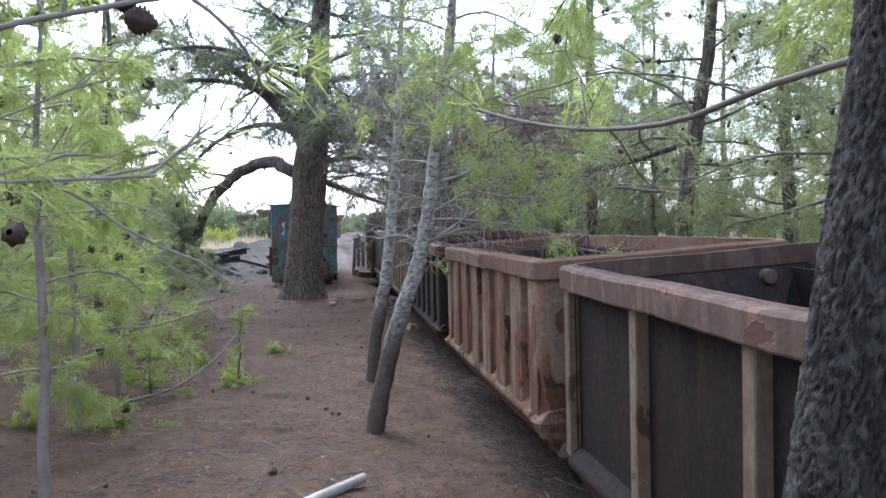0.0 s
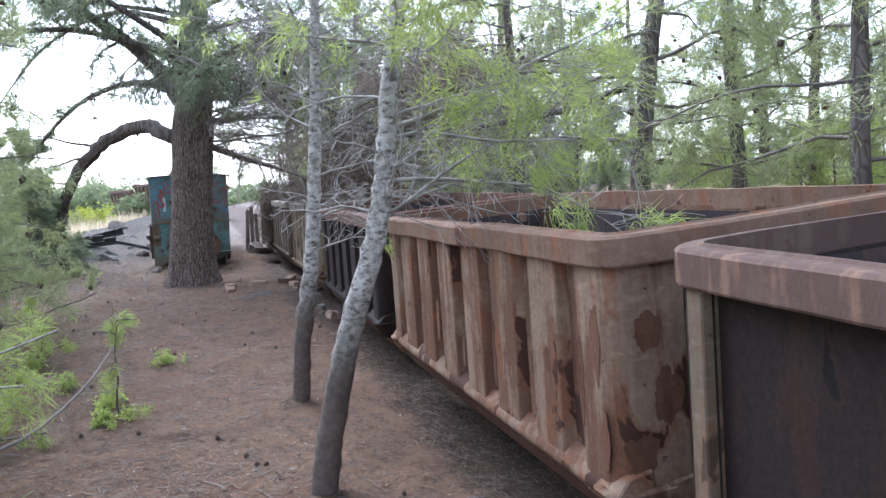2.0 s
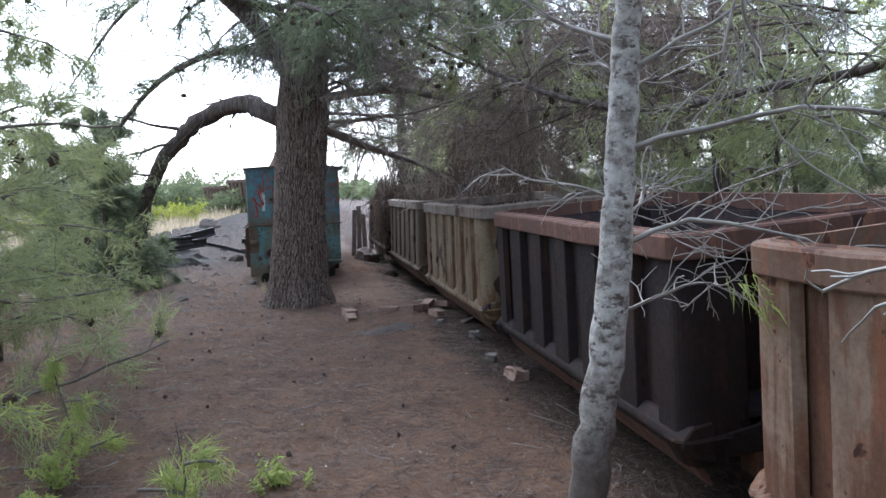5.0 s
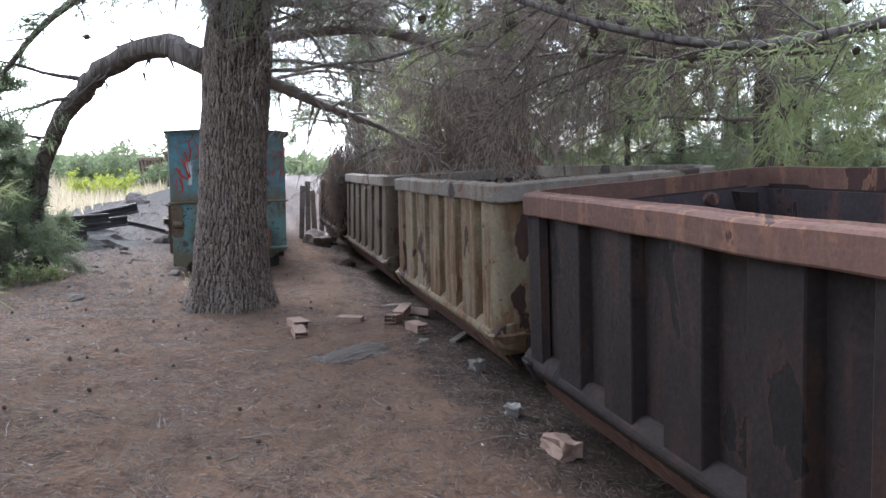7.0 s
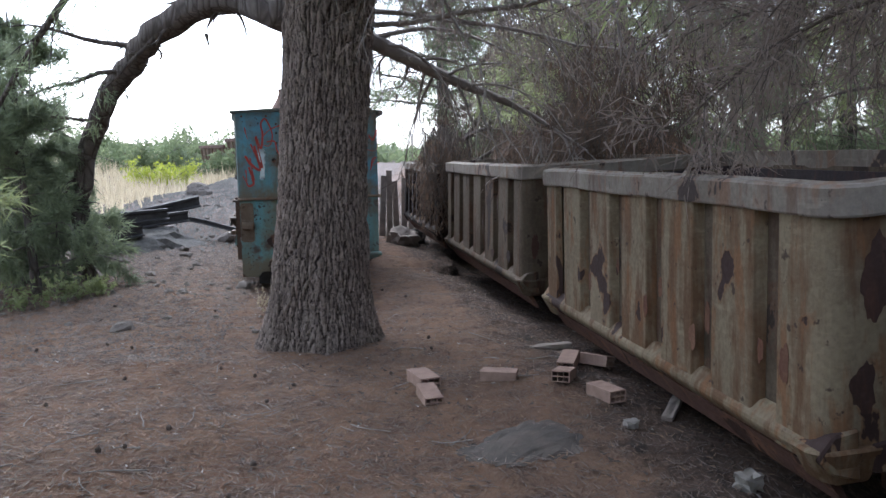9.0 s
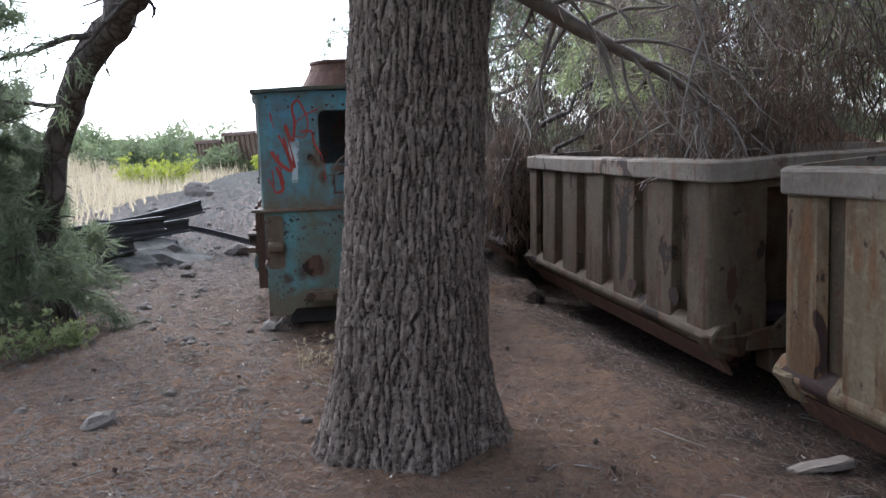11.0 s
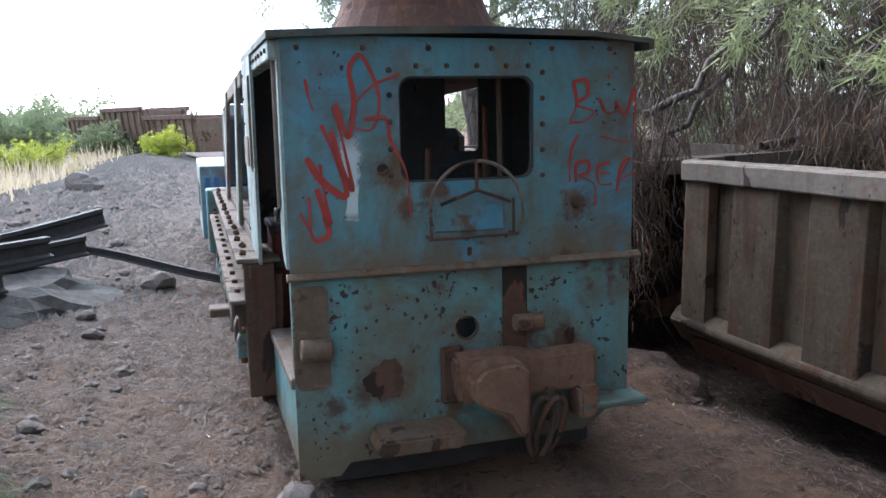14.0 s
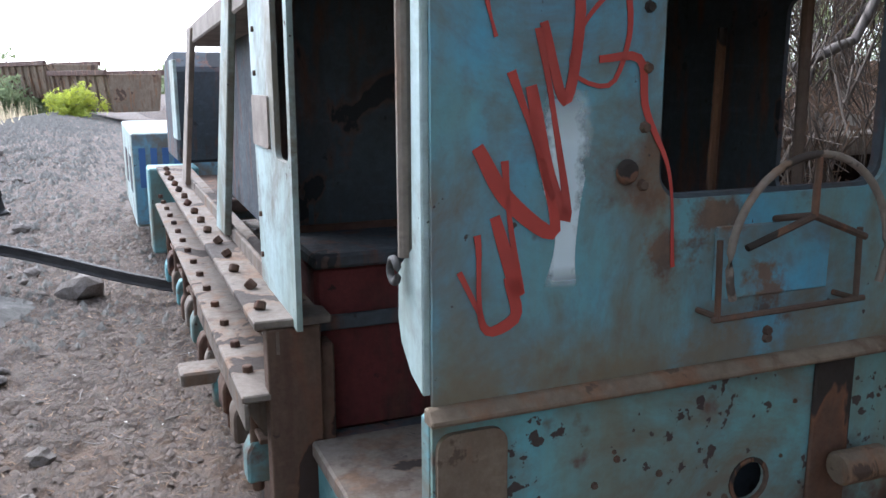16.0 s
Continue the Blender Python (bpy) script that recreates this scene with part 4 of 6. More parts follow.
for z in (1.73, 1.62, 1.5, 1.1, 0.98):
    part("rivet", rod((-0.05, 1.22, z), (-0.057, 1.22, z), 0.008, 7), IR, side)
part("door_head", box(-0.04, 0.02, 0.03, 1.30, 1.73, 1.80, 0.005), PL, loco)
for i in range(6):
    part("rivet", rod((-0.04, 0.1 + 0.13 * i, 1.765), (-0.048, 0.1 + 0.13 * i, 1.765), 0.009, 7), IR, loco)
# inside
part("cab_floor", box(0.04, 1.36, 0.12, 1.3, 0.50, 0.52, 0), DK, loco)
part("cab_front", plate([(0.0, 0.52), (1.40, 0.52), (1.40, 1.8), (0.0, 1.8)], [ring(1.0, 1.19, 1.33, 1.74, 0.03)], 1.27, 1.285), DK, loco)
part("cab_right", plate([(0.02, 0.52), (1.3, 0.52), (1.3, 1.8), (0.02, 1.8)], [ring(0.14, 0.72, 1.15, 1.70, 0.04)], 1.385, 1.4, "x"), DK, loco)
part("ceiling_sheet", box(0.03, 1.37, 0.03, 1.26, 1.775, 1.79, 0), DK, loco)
part("bulkhead_band", box(0.05, 1.3, 1.245, 1.265, 0.72, 1.05, 0.004), M["rim_red"], loco, "faded red lower bulkhead")
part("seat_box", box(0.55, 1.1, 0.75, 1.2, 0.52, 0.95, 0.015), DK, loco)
part("control_stand", box(0.03, 0.5, 0.93, 1.24, 0.52, 0.99, 0.012), M["cab_red"], loco, "faded dark red control box")
part("control_lid", box(0.02, 0.52, 0.90, 1.25, 0.99, 1.03, 0.008), DK, loco)
part("kick_panel", box(0.03, 0.5, 0.905, 0.925, 0.82, 0.86, 0.004), DK, loco)
part("lever", rod((0.62, 0.4, 0.55), (0.66, 0.42, 1.38), 0.014, 8), IR, loco)
part("lever", rod((0.95, 0.5, 0.55), (0.93, 0.45, 1.6), 0.012, 8), IR, loco)
part("bar", rod((0.88, 0.12, 0.55), (0.88, 0.14, 1.7), 0.012, 8), IR, loco)

# engine compartment and running boards
DI = M["dusty_iron"]
part("running_board", prism([(0.84, 0.862), (4.3, 0.935), (4.3, 0.955), (0.84, 0.885)], -0.15, 0.05, "x", 0.004), DI, loco, "dusty rusted running board with bolt stubs")
part("side_channel", prism([(0.84, 0.79), (4.3, 0.865), (4.3, 0.93), (0.84, 0.858)], -0.10, -0.085, "x", 0.003), DI, loco)
part("kerb_angle", prism([(1.26, 0.89), (3.5, 0.937), (3.5, 0.985), (1.26, 0.94)], -0.045, -0.03, "x", 0.003), DI, loco)
part("lower_board", prism([(0.84, 0.672), (3.9, 0.76), (3.9, 0.778), (0.84, 0.692)], -0.19, -0.05, "x", 0.004), DI, loco, "narrow dusty lower ledge")
part("ledge_face", prism([(0.84, 0.60), (1.9, 0.632), (1.9, 0.70), (0.84, 0.672)], -0.185, -0.172, "x", 0.003), DI, loco)
part("side_plate", prism([(0.84, 0.22), (0.90, 0.22), (0.90, 0.86), (0.84, 0.86)], -0.12, 0.02, "x", 0.004), M["loco_rust"], loco)
for y0, y1, z0, mt in ((1.55, 2.0, 0.42, PL), (2.05, 2.4, 0.50, DI), (2.5, 2.8, 0.45, TL), (3.0, 3.5, 0.46, PL)):
    part("valance", prism(ragged((y0 + y1) / 2, (z0 + 0.70) / 2, (y1 - y0) / 2, (0.70 - z0) / 2, y0), -0.10, -0.088, "x"), mt, loco, "torn pale sheet below the ledge")
part("main_frame", box(0.0, 0.06, 0.86, 6.0, 0.28, 0.80, 0.006), M["loco_rust"], loco)
lrng = np.random.default_rng(8)
for i in range(15):
    y = 0.95 + 0.22 * i
    dz = 0.0211 * (y - 0.84)
    part("bolt_stub", soft(rod((-0.11 + lrng.uniform(-0.02, 0.02), y, 0.885 + dz), (-0.11, y + 0.01, 0.905 + dz), 0.017, 6), 0.003), M["loco_rust"], loco)
    part("bolt_stub", soft(rod((-0.145, y + 0.07, 0.69 + 0.0281 * (y - 0.84)), (-0.145, y + 0.07, 0.712 + 0.0281 * (y - 0.84)), 0.016, 6), 0.003), M["loco_rust"], loco)
    if i % 3 != 1:
        part("channel_bolt", soft(rod((-0.10, y + 0.05, 0.825 + dz), (-0.118, y + 0.05, 0.825 + dz), 0.018, 6), 0.003), M["loco_rust"], loco)
for i in range(13):
    y = 0.95 + 0.235 * i
    z1 = 0.668 + 0.0281 * (y - 0.84)
    part("bracket", soft(prism([(-0.18, z1), (-0.06, z1), (-0.06, z1 - 0.17), (-0.10, z1 - 0.17), (-0.17, z1 - 0.05)], y, y + 0.022, "y"), 0.004), DI, loco)
    if i % 2 == 0:
        part("spring_hanger", soft(rod((-0.13, y + 0.08, 0.34), (-0.13, y + 0.08, z1 - 0.04), 0.018, 8), 0.003), M["loco_rust"], loco)
    lo = 0.36 + lrng.uniform(-0.05, 0.08)
    part("axle_box", soft(prism([(-0.16, lo), (-0.05, lo), (-0.05, lo + 0.13), (-0.14, lo + 0.13), (-0.16, lo + 0.09)], y + 0.06, y + 0.06 + lrng.uniform(0.06, 0.13), "y"), 0.008), (TL, DI, M["loco_rust"])[i % 3], loco)
    part("spring_leaf", box(-0.135, -0.07, y - 0.02, y + 0.2, lo + 0.15, lo + 0.165, 0.003), M["loco_rust"], loco)
for y in (1.5, 2.9, 4.6):
    wh = rod((-0.03, y, 0.27), (0.05, y, 0.27), 0.27, 24)
    part("wheel", wh, IR, loco)
    wh = rod((1.32, y, 0.27), (1.40, y, 0.27), 0.27, 24)
    part("wheel", wh, IR, loco)
part("step_block", box(-0.27, -0.10, 1.72, 1.86, 0.42, 0.47, 0.008), DI, loco)
part("engine_side", plate([(1.26, 0.9), (3.36, 0.96), (2.68, 1.70), (1.3, 1.74)], [], 0.10, 0.115, "x"), DK, loco)
part("brace", prism([(1.90, 0.92), (2.12, 0.92), (1.66, 1.74), (1.50, 1.74)], -0.07, -0.045, "x", 0.004), PL, loco, "pale blue slanting brace")
part("brace", prism([(3.28, 0.95), (3.46, 0.95), (2.76, 1.70), (2.62, 1.70)], -0.07, -0.045, "x", 0.004), M["timber"], loco, "grey weathered slanting brace")
part("engine_top", prism([(1.3, 1.69), (2.9, 1.63), (2.9, 1.71), (1.3, 1.77)], -0.06, 1.3, "x", 0.006), M["timber"], loco)
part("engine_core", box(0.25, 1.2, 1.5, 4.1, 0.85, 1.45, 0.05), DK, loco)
part("radiator", prism([(4.45, 0.95), (5.2, 0.95), (5.15, 1.5), (5.0, 1.62), (4.6, 1.66), (4.45, 1.55)], 0.0, 1.2, "x", 0.02), M["cab_dark"], loco, "dark rounded radiator housing")
part("radiator_panel", box(-0.02, 0.0, 4.15, 4.42, 1.12, 1.60, 0.004), PL, loco)
part("frame_end", box(-0.2, 0.1, 4.2, 4.45, 0.42, 0.95, 0.01), TL, loco)
fb = part("front_box", soft(prism([(-0.22, 0.30), (1.3, 0.30), (1.3, 1.06), (-0.22, 1.06)], 6.0, 8.2, "y"), 0.012), PL, loco, "pale blue sheet-metal front box")
part("front_end_sheet", box(-0.215, 1.29, 5.985, 5.999, 0.32, 1.05, 0.002), M["spray_sheet"], fb, "teal rear sheet with blue lettering")
part("front_deck", box(-0.1, 1.3, 4.4, 6.0, 0.62, 0.70, 0.01), IR, loco)
for i in range(4):
    part("lettering", box(-0.17 + 0.09 * i, -0.12 + 0.09 * i, 5.978, 5.984, 0.62, 0.94, 0.0), M["spray_blue"], fb)
for y0 in (6.3, 7.1):
    part("side_slot", box(-0.225, -0.216, y0, y0 + 0.34, 0.55, 0.85, 0.0), DK, fb)


# graffiti, as strokes of (x, z) in picture-plane units of the rear sheet
def gpt(px, py):
    x = (px - 548) / 672 * 1.41
    return x, 0.945 + (505 - 45 * x / 1.41 - py) / (492 + 4 * x)


RED = [
    (20, [(612, 395), (618, 430), (600, 440), (585, 360)]), (22, [(600, 345), (622, 410), (612, 340), (608, 300)]),
    (26, [(585, 290), (610, 330), (652, 358), (640, 300), (613, 230)]), (24, [(630, 240), (650, 320), (662, 345), (650, 260), (636, 195)]),
    (18, [(640, 190), (660, 250), (672, 180), (668, 120), (682, 102), (706, 135), (716, 200), (700, 235), (665, 225), (672, 195), (700, 160), (755, 130)]),
    (14, [(690, 215), (728, 212), (735, 250), (760, 300), (770, 390)]), (12, [(588, 150), (594, 185), (600, 205)]), (12, [(570, 390), (590, 430)]),
    (14, [(1092, 120), (1098, 170), (1085, 200)]), (15, [(1092, 122), (1118, 118), (1122, 145), (1098, 165), (1135, 180), (1120, 195), (1085, 203)]),
    (12, [(1146, 150), (1165, 180), (1190, 165)]), (16, [(1163, 105), (1168, 112)]), (12, [(1180, 155), (1200, 180), (1220, 125), (1222, 190), (1215, 230), (1150, 226)]),
    (12, [(1103, 225), (1090, 250), (1085, 320)]), (13, [(1098, 320), (1102, 280), (1125, 278), (1122, 300), (1105, 305), (1135, 320), (1140, 365)]),
    (12, [(1170, 278), (1148, 283), (1150, 322), (1175, 320)]), (11, [(1150, 300), (1170, 299)]), (13, [(1185, 335), (1205, 270), (1212, 266), (1190, 310), (1228, 292)]),
]
for w, pts in RED:
    part("spray_stroke", ribbon([gpt(*q) for q in pts], w / 1020, 0.0), M["spray_red"], rear)
part("spray_patch", ribbon([gpt(665, 240), gpt(660, 300), gpt(664, 360), gpt(660, 405)], 0.10, 0.0, 0.001), M["spray_white"], rear, "white sprayed patch")

# ---- trees ----
def limb(rng, path, radius, tip=0.006, sub=0.16, sub_len=0.55, twig=0.3, bare=0.0, droop=0.05, need=1.0):
    """A limb with side branches and twigs: tubes, and the places and ways of its needle tufts."""
    tub, cen, way = [(path, np.linspace(radius, tip, len(path)))], [], []
    seg = np.linalg.norm(np.diff(path, axis=0), axis=1)
    s = np.r_[0, np.cumsum(seg)]
    total = s[-1]
    q = total * bare
    while q < total:
        i = min(np.searchsorted(s, q, "right") - 1, len(path) - 2)
        a = path[i] + (path[i + 1] - path[i]) * (q - s[i]) / max(seg[i], 1e-6)
        t = (path[i + 1] - path[i]) / max(seg[i], 1e-6)
        side = np.cross(t, rng.normal(0, 1, 3))
        side /= np.linalg.norm(side) + 1e-9
        d = t * 0.7 + side * 0.9 + np.array([0, 0, 0.1])
        ln = sub_len * rng.uniform(0.5, 1.2) * (1 - 0.45 * q / total)
        br = wander(rng, a, d, ln, 6, droop, 0.16)
        r0 = max(0.003, radius * 0.28 * (1 - 0.6 * q / total))
        tub.append((br, np.linspace(r0, 0.0022, 6)))
        for j in range(1, 6):
            u = br[j] - br[j - 1]
            u /= np.linalg.norm(u) + 1e-9
            if rng.random() < need:
                cen.append(br[j]), way.append(u)
            if rng.random() < twig / 0.3 * 0.45:
                tw = wander(rng, br[j], u + rng.normal(0, 0.6, 3), ln * 0.45, 4, droop, 0.2)
                tub.append((tw, np.linspace(r0 * 0.5, 0.0015, 4)))
                if rng.random() < need:
                    for k in (1, 2, 3):
                        cen.append(tw[k]), way.append((tw[3] - tw[0]) / (np.linalg.norm(tw[3] - tw[0]) + 1e-9))
        q += sub * rng.uniform(0.6, 1.4)
    return tub, cen, way


def cones_mesh(rng, places, size, rings=6, sides=6):
    """Pine cones: short spindles of overlapping scales, joined."""
    vs, fs, base = [], [], 0
    for p in places:
        sz = size * rng.uniform(0.7, 1.2)
        ax = rng.normal(0, 1, 3)
        ax[2] -= 0.8
        ax /= np.linalg.norm(ax)
        u = np.cross(ax, (0.3, 0.8, 0.1))
        u /= np.linalg.norm(u)
        w = np.cross(ax, u)
        for i in range(rings):
            f = i / (rings - 1)
            r = sz * 0.42 * math.sin(math.pi * (0.12 + 0.84 * f)) * (1.15 if i % 2 else 0.8)
            for k in range(sides):
                an = 2 * math.pi * (k + 0.5 * (i % 2)) / sides
                vs.append(p + ax * sz * (f - 0.5) + (u * math.cos(an) + w * math.sin(an)) * r * (1.12 if k % 2 else 0.9))
        for i in range(rings - 1):
            for k in range(sides):
                k2 = (k + 1) % sides
                fs.append((base + i * sides + k, base + i * sides + k2, base + (i + 1) * sides + k2, base + (i + 1) * sides + k))
        base += rings * sides
    return np.array(vs), np.array(fs)


def grow(name, seed, label, trunk, radii, limbs, bark, leaf, group="", tuft=(24, 0.085, 0.0032, 0.6), cones=0, twig_mat=None, sides=12, smooth=True):
    """A tree from its trunk line and a list of limbs (path, radius, options)."""
    rng = np.random.default_rng(seed)
    t = thing(name, None, label, "tree", group)
    if trunk is not None:
        v, f = tubes([(trunk, radii)], sides)
        raw("trunk", v, f, bark, t, smooth)
    tub, cen, way = [], [], []
    for path, r, opt in limbs:
        a, b, c = limb(rng, path, r, **opt)
        tub += a
        cen += b
        way += c
    if tub:
        v, f = tubes(tub, 4)
        raw("branchwork", v, f, twig_mat or M["twig"], t, True)
    if cen and leaf is not None:
        v, f = tuft_mesh(rng, cen, way, *tuft)
        raw("crown", v, f, leaf, t)
    if cones and cen:
        pick = rng.choice(len(cen), min(cones, len(cen)), replace=False)
        v, f = cones_mesh(rng, [np.asarray(cen[i]) + (0, 0, -0.03) for i in pick], 0.075)
        raw("cone_cluster", v, f, M["cone"], t)
    return t


def pine(seed, x, y, height, r, label, leaf, z0=0.8, reach=1.2, n=26, lean=(0, 0), group="pines of the grove", tuft=(22, 0.10, 0.0042, 0.6), cones=30, bark=None, sub=0.16, need=1.0, twig_mat=None, droop=0.05, name="pine_tree", up=0.25):
    rng = np.random.default_rng(seed)
    k = max(6, int(height * 3))
    zz = np.linspace(0, 1, k)
    base = gz(x, y) - 0.06
    tr = np.stack([x + lean[0] * zz + np.cumsum(rng.normal(0, 0.02, k)), y + lean[1] * zz + np.cumsum(rng.normal(0, 0.02, k)), base + height * zz], 1)
    rad = np.interp(zz, [0, 0.04, 0.4, 1], [r * 1.25, r, r * 0.75, r * 0.15])
    limbs = []
    for i in range(n):
        f = (z0 + (height * 0.97 - z0) * (i + rng.uniform(0, 0.8)) / n) / height
        a = tr[0] * 0 + np.array([np.interp(f, zz, tr[:, j]) for j in range(3)])
        az = i * 2.4 + rng.uniform(-0.5, 0.5)
        ln = reach * rng.uniform(0.7, 1.15) * (1 - 0.65 * max(0, f - 0.25) / 0.75)
        p = wander(rng, a, (math.cos(az), math.sin(az), up), ln, 8, droop, 0.13)
        limbs.append((p, max(0.006, r * 0.26 * (1 - 0.6 * f)), dict(sub=sub, sub_len=ln * 0.42, bare=0.15, droop=droop, need=need)))
    return grow(name, seed, label, tr, rad, limbs, bark or M["bark_far"], leaf, group, tuft, cones, twig_mat, 10)


# the old pine: furrowed plates of bark as real relief
def plated_trunk(name, line, radii, parent, mat, seed, around=280, along=760, depth=0.034, cell=(0.058, 0.24)):
    rng = np.random.default_rng(seed)
    p = spline(line, 900)
    keep = np.r_[np.linspace(0, 900 * 0.40, int(along * 0.86)), np.linspace(900 * 0.40 + 4, 899, along - int(along * 0.86))]
    p = np.stack([np.interp(keep, np.arange(len(p)), p[:, i]) for i in range(3)], axis=1)
    rr = np.interp(p[:, 2], *radii)
    th = np.arange(around) * 2 * np.pi / around
    arc = th[None, :] * 0.34 + 0 * p[:, 2:3]
    zz = p[:, 2:3] + 0 * arc
    turn = 2 * np.pi * 0.34

    def wave(size_a, size_z, k):
        """Random unevenness that closes round the trunk."""
        na = max(3, round(turn / size_a))
        g = np.random.default_rng(seed * 31 + k).uniform(-1, 1, (na, 211))
        u, v = arc / turn * na, zz / size_z + 40
        i, j = np.floor(u).astype(int), np.floor(v).astype(int)
        fu, fv = u - i, v - j
        fu, fv = fu * fu * (3 - 2 * fu), fv * fv * (3 - 2 * fv)
        q = lambda a, b: g[a % na, b % 211]
        return (q(i, j) * (1 - fu) + q(i + 1, j) * fu) * (1 - fv) + (q(i, j + 1) * (1 - fu) + q(i + 1, j + 1) * fu) * fv

    def plates(ca_, cz_, k, wa, wz):
        """Distance to the nearest crack, a height and a tilt for each plate."""
        n0 = max(4, round(turn / ca_))
        qa, qz = (arc + wa) / turn * n0, (zz + wz) / cz_ + 40
        ia, iz = np.floor(qa).astype(int), np.floor(qz).astype(int)
        g = np.random.default_rng(seed * 77 + k)
        jit, tone = g.uniform(0, 1, (n0, 131, 2)), g.uniform(0, 1, (n0, 131))
        d1, d2, hh, tl = np.full(qa.shape, 9.0), np.full(qa.shape, 9.0), np.zeros(qa.shape), np.zeros(qa.shape)
        for da in (-1, 0, 1):
            for dz in (-1, 0, 1):
                a, z = ia + da, iz + dz
                j = jit[a % n0, z % 131]
                ea, ez = qa - a - j[..., 0], qz - z - j[..., 1]
                d = np.abs(ea) * 0.6 + np.hypot(ea, ez) * 0.5
                near = d < d1
                d2 = np.where(near, d1, np.minimum(d2, d))
                hh, tl = np.where(near, tone[a % n0, z % 131], hh), np.where(near, ez, tl)
                d1 = np.where(near, d, d1)
        return d2 - d1, hh, tl

    wa = 0.026 * wave(0.16, 0.34, 1) + 0.010 * wave(0.07, 0.12, 2) + 0.004 * wave(0.03, 0.04, 3)
    wz = 0.05 * wave(0.09, 0.2, 4) + 0.02 * wave(0.03, 0.05, 5)
    e1, h1, t1_ = plates(cell[0], cell[1], 1, wa, wz)
    e2, h2, t2_ = plates(cell[0] * 0.5, cell[1] * 0.22, 2, wa, wz)
    big = np.clip(e1 / 0.22, 0, 1) ** 0.75 * (0.5 + 0.5 * h1)
    small = np.clip(e2 / 0.16, 0, 1) * (0.35 + 0.65 * h2) + 0.35 * t2_
    relief = 0.84 * big + 0.21 * small * np.clip(big * 2, 0.2, 1) - 0.10 * t1_ + 0.07 * np.round(1.5 * wave(0.035, 0.09, 9)) + 0.08 * wave(0.02, 0.03, 6) + 0.08 * wave(0.011, 0.014, 7) + 0.03 * rng.normal(0, 1, arc.shape)
    flare = 1 + 0.08 * np.exp(-np.clip(zz, 0, None) / 0.22) * np.cos(5 * th[None, :] + 0.6) + 0.02 * np.cos(3 * th[None, :] + zz * 2) + 0.025 * wave(0.4, 0.5, 8)
    R = rr[:, None] * flare + depth * (relief - 0.7)
    v = np.stack([p[:, 0:1] + R * np.cos(th), p[:, 1:2] + R * np.sin(th), zz], -1).reshape(-1, 3)
    i = np.arange(along - 1)[:, None] * around
    k = np.arange(around)[None, :]
    k2 = (k + 1) % around
    f = np.stack([i + k, i + k2, i + around + k2, i + around + k], -1).reshape(-1, 4)
    return raw(name, v, f, mat, parent, True)


bt = thing("pine_tree", None, "old pine with thick furrowed grey-brown trunk and arching limbs", "tree", "pines of the grove")
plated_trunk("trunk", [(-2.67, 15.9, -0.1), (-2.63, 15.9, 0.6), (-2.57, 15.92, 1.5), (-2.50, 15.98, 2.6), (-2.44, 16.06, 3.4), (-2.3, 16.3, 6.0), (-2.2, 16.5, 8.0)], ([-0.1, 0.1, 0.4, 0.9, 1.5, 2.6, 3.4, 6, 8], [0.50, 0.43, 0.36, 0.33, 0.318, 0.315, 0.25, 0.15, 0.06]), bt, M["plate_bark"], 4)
brg = np.random.default_rng(21)
ARCH = spline([(-2.62, 15.98, 2.5), (-2.86, 16.05, 2.44), (-3.23, 16.48, 2.59), (-3.68, 16.9, 2.63), (-4.1, 17.33, 2.52), (-4.47, 17.77, 2.36), (-4.83, 18.2, 2.13), (-5.11, 18.45, 1.81), (-5.33, 18.7, 1.5), (-5.45, 18.77, 1.21), (-5.53, 18.85, 0.95), (-5.510000000000001, 18.95, 0.4), (-5.53, 19.0, -0.1)], 40)
FORK = spline([(-2.62, 16.0, 2.9), (-3.0, 16.0, 3.5), (-3.5, 15.9, 4.0), (-4.3, 15.7, 4.5), (-5.3, 15.4, 4.8)], 20)
HIGH = spline([(-2.7, 16.1, 3.1), (-3.6, 16.9, 3.4), (-4.7, 17.5, 3.1), (-5.6, 17.9, 2.3), (-6.2, 18.1, 1.5)], 20)
RIGHT1 = spline([(-2.3, 16.0, 2.25), (-1.7, 16.6, 2.0), (-1.0, 17.2, 1.75), (-0.3, 17.6, 1.35)], 16)
RIGHT2 = spline([(-2.3, 15.9, 2.6), (-1.3, 15.6, 2.65), (-0.2, 15.2, 2.35), (0.9, 14.9, 2.3), (2.0, 14.6, 2.1)], 18)
RIGHT3 = spline([(-2.35, 16.1, 3.0), (-1.5, 17.2, 3.1), (-0.3, 18.6, 2.8), (0.8, 19.8, 2.2)], 18)
FRONT = spline([(-2.5, 15.8, 3.1), (-2.5, 14.9, 3.35), (-2.2, 13.8, 3.3), (-1.8, 12.8, 3.0)], 16)
FRONT2 = spline([(-2.4, 15.8, 3.3), (-1.6, 14.9, 3.6), (-0.7, 13.8, 3.6), (0.0, 12.6, 3.2)], 16)
BACK = spline([(-2.4, 16.2, 3.4), (-2.9, 17.5, 3.9), (-3.2, 18.9, 4.0), (-3.5, 20.2, 3.8)], 14)
t1, t2, t3 = [], [], []


def add(path, r, tip=0.01, leaf=True, **opt):
    a, b, c = limb(brg, path, r, tip, **opt)
    t1.extend(a)
    if leaf:
        t2.extend(b), t3.extend(c)


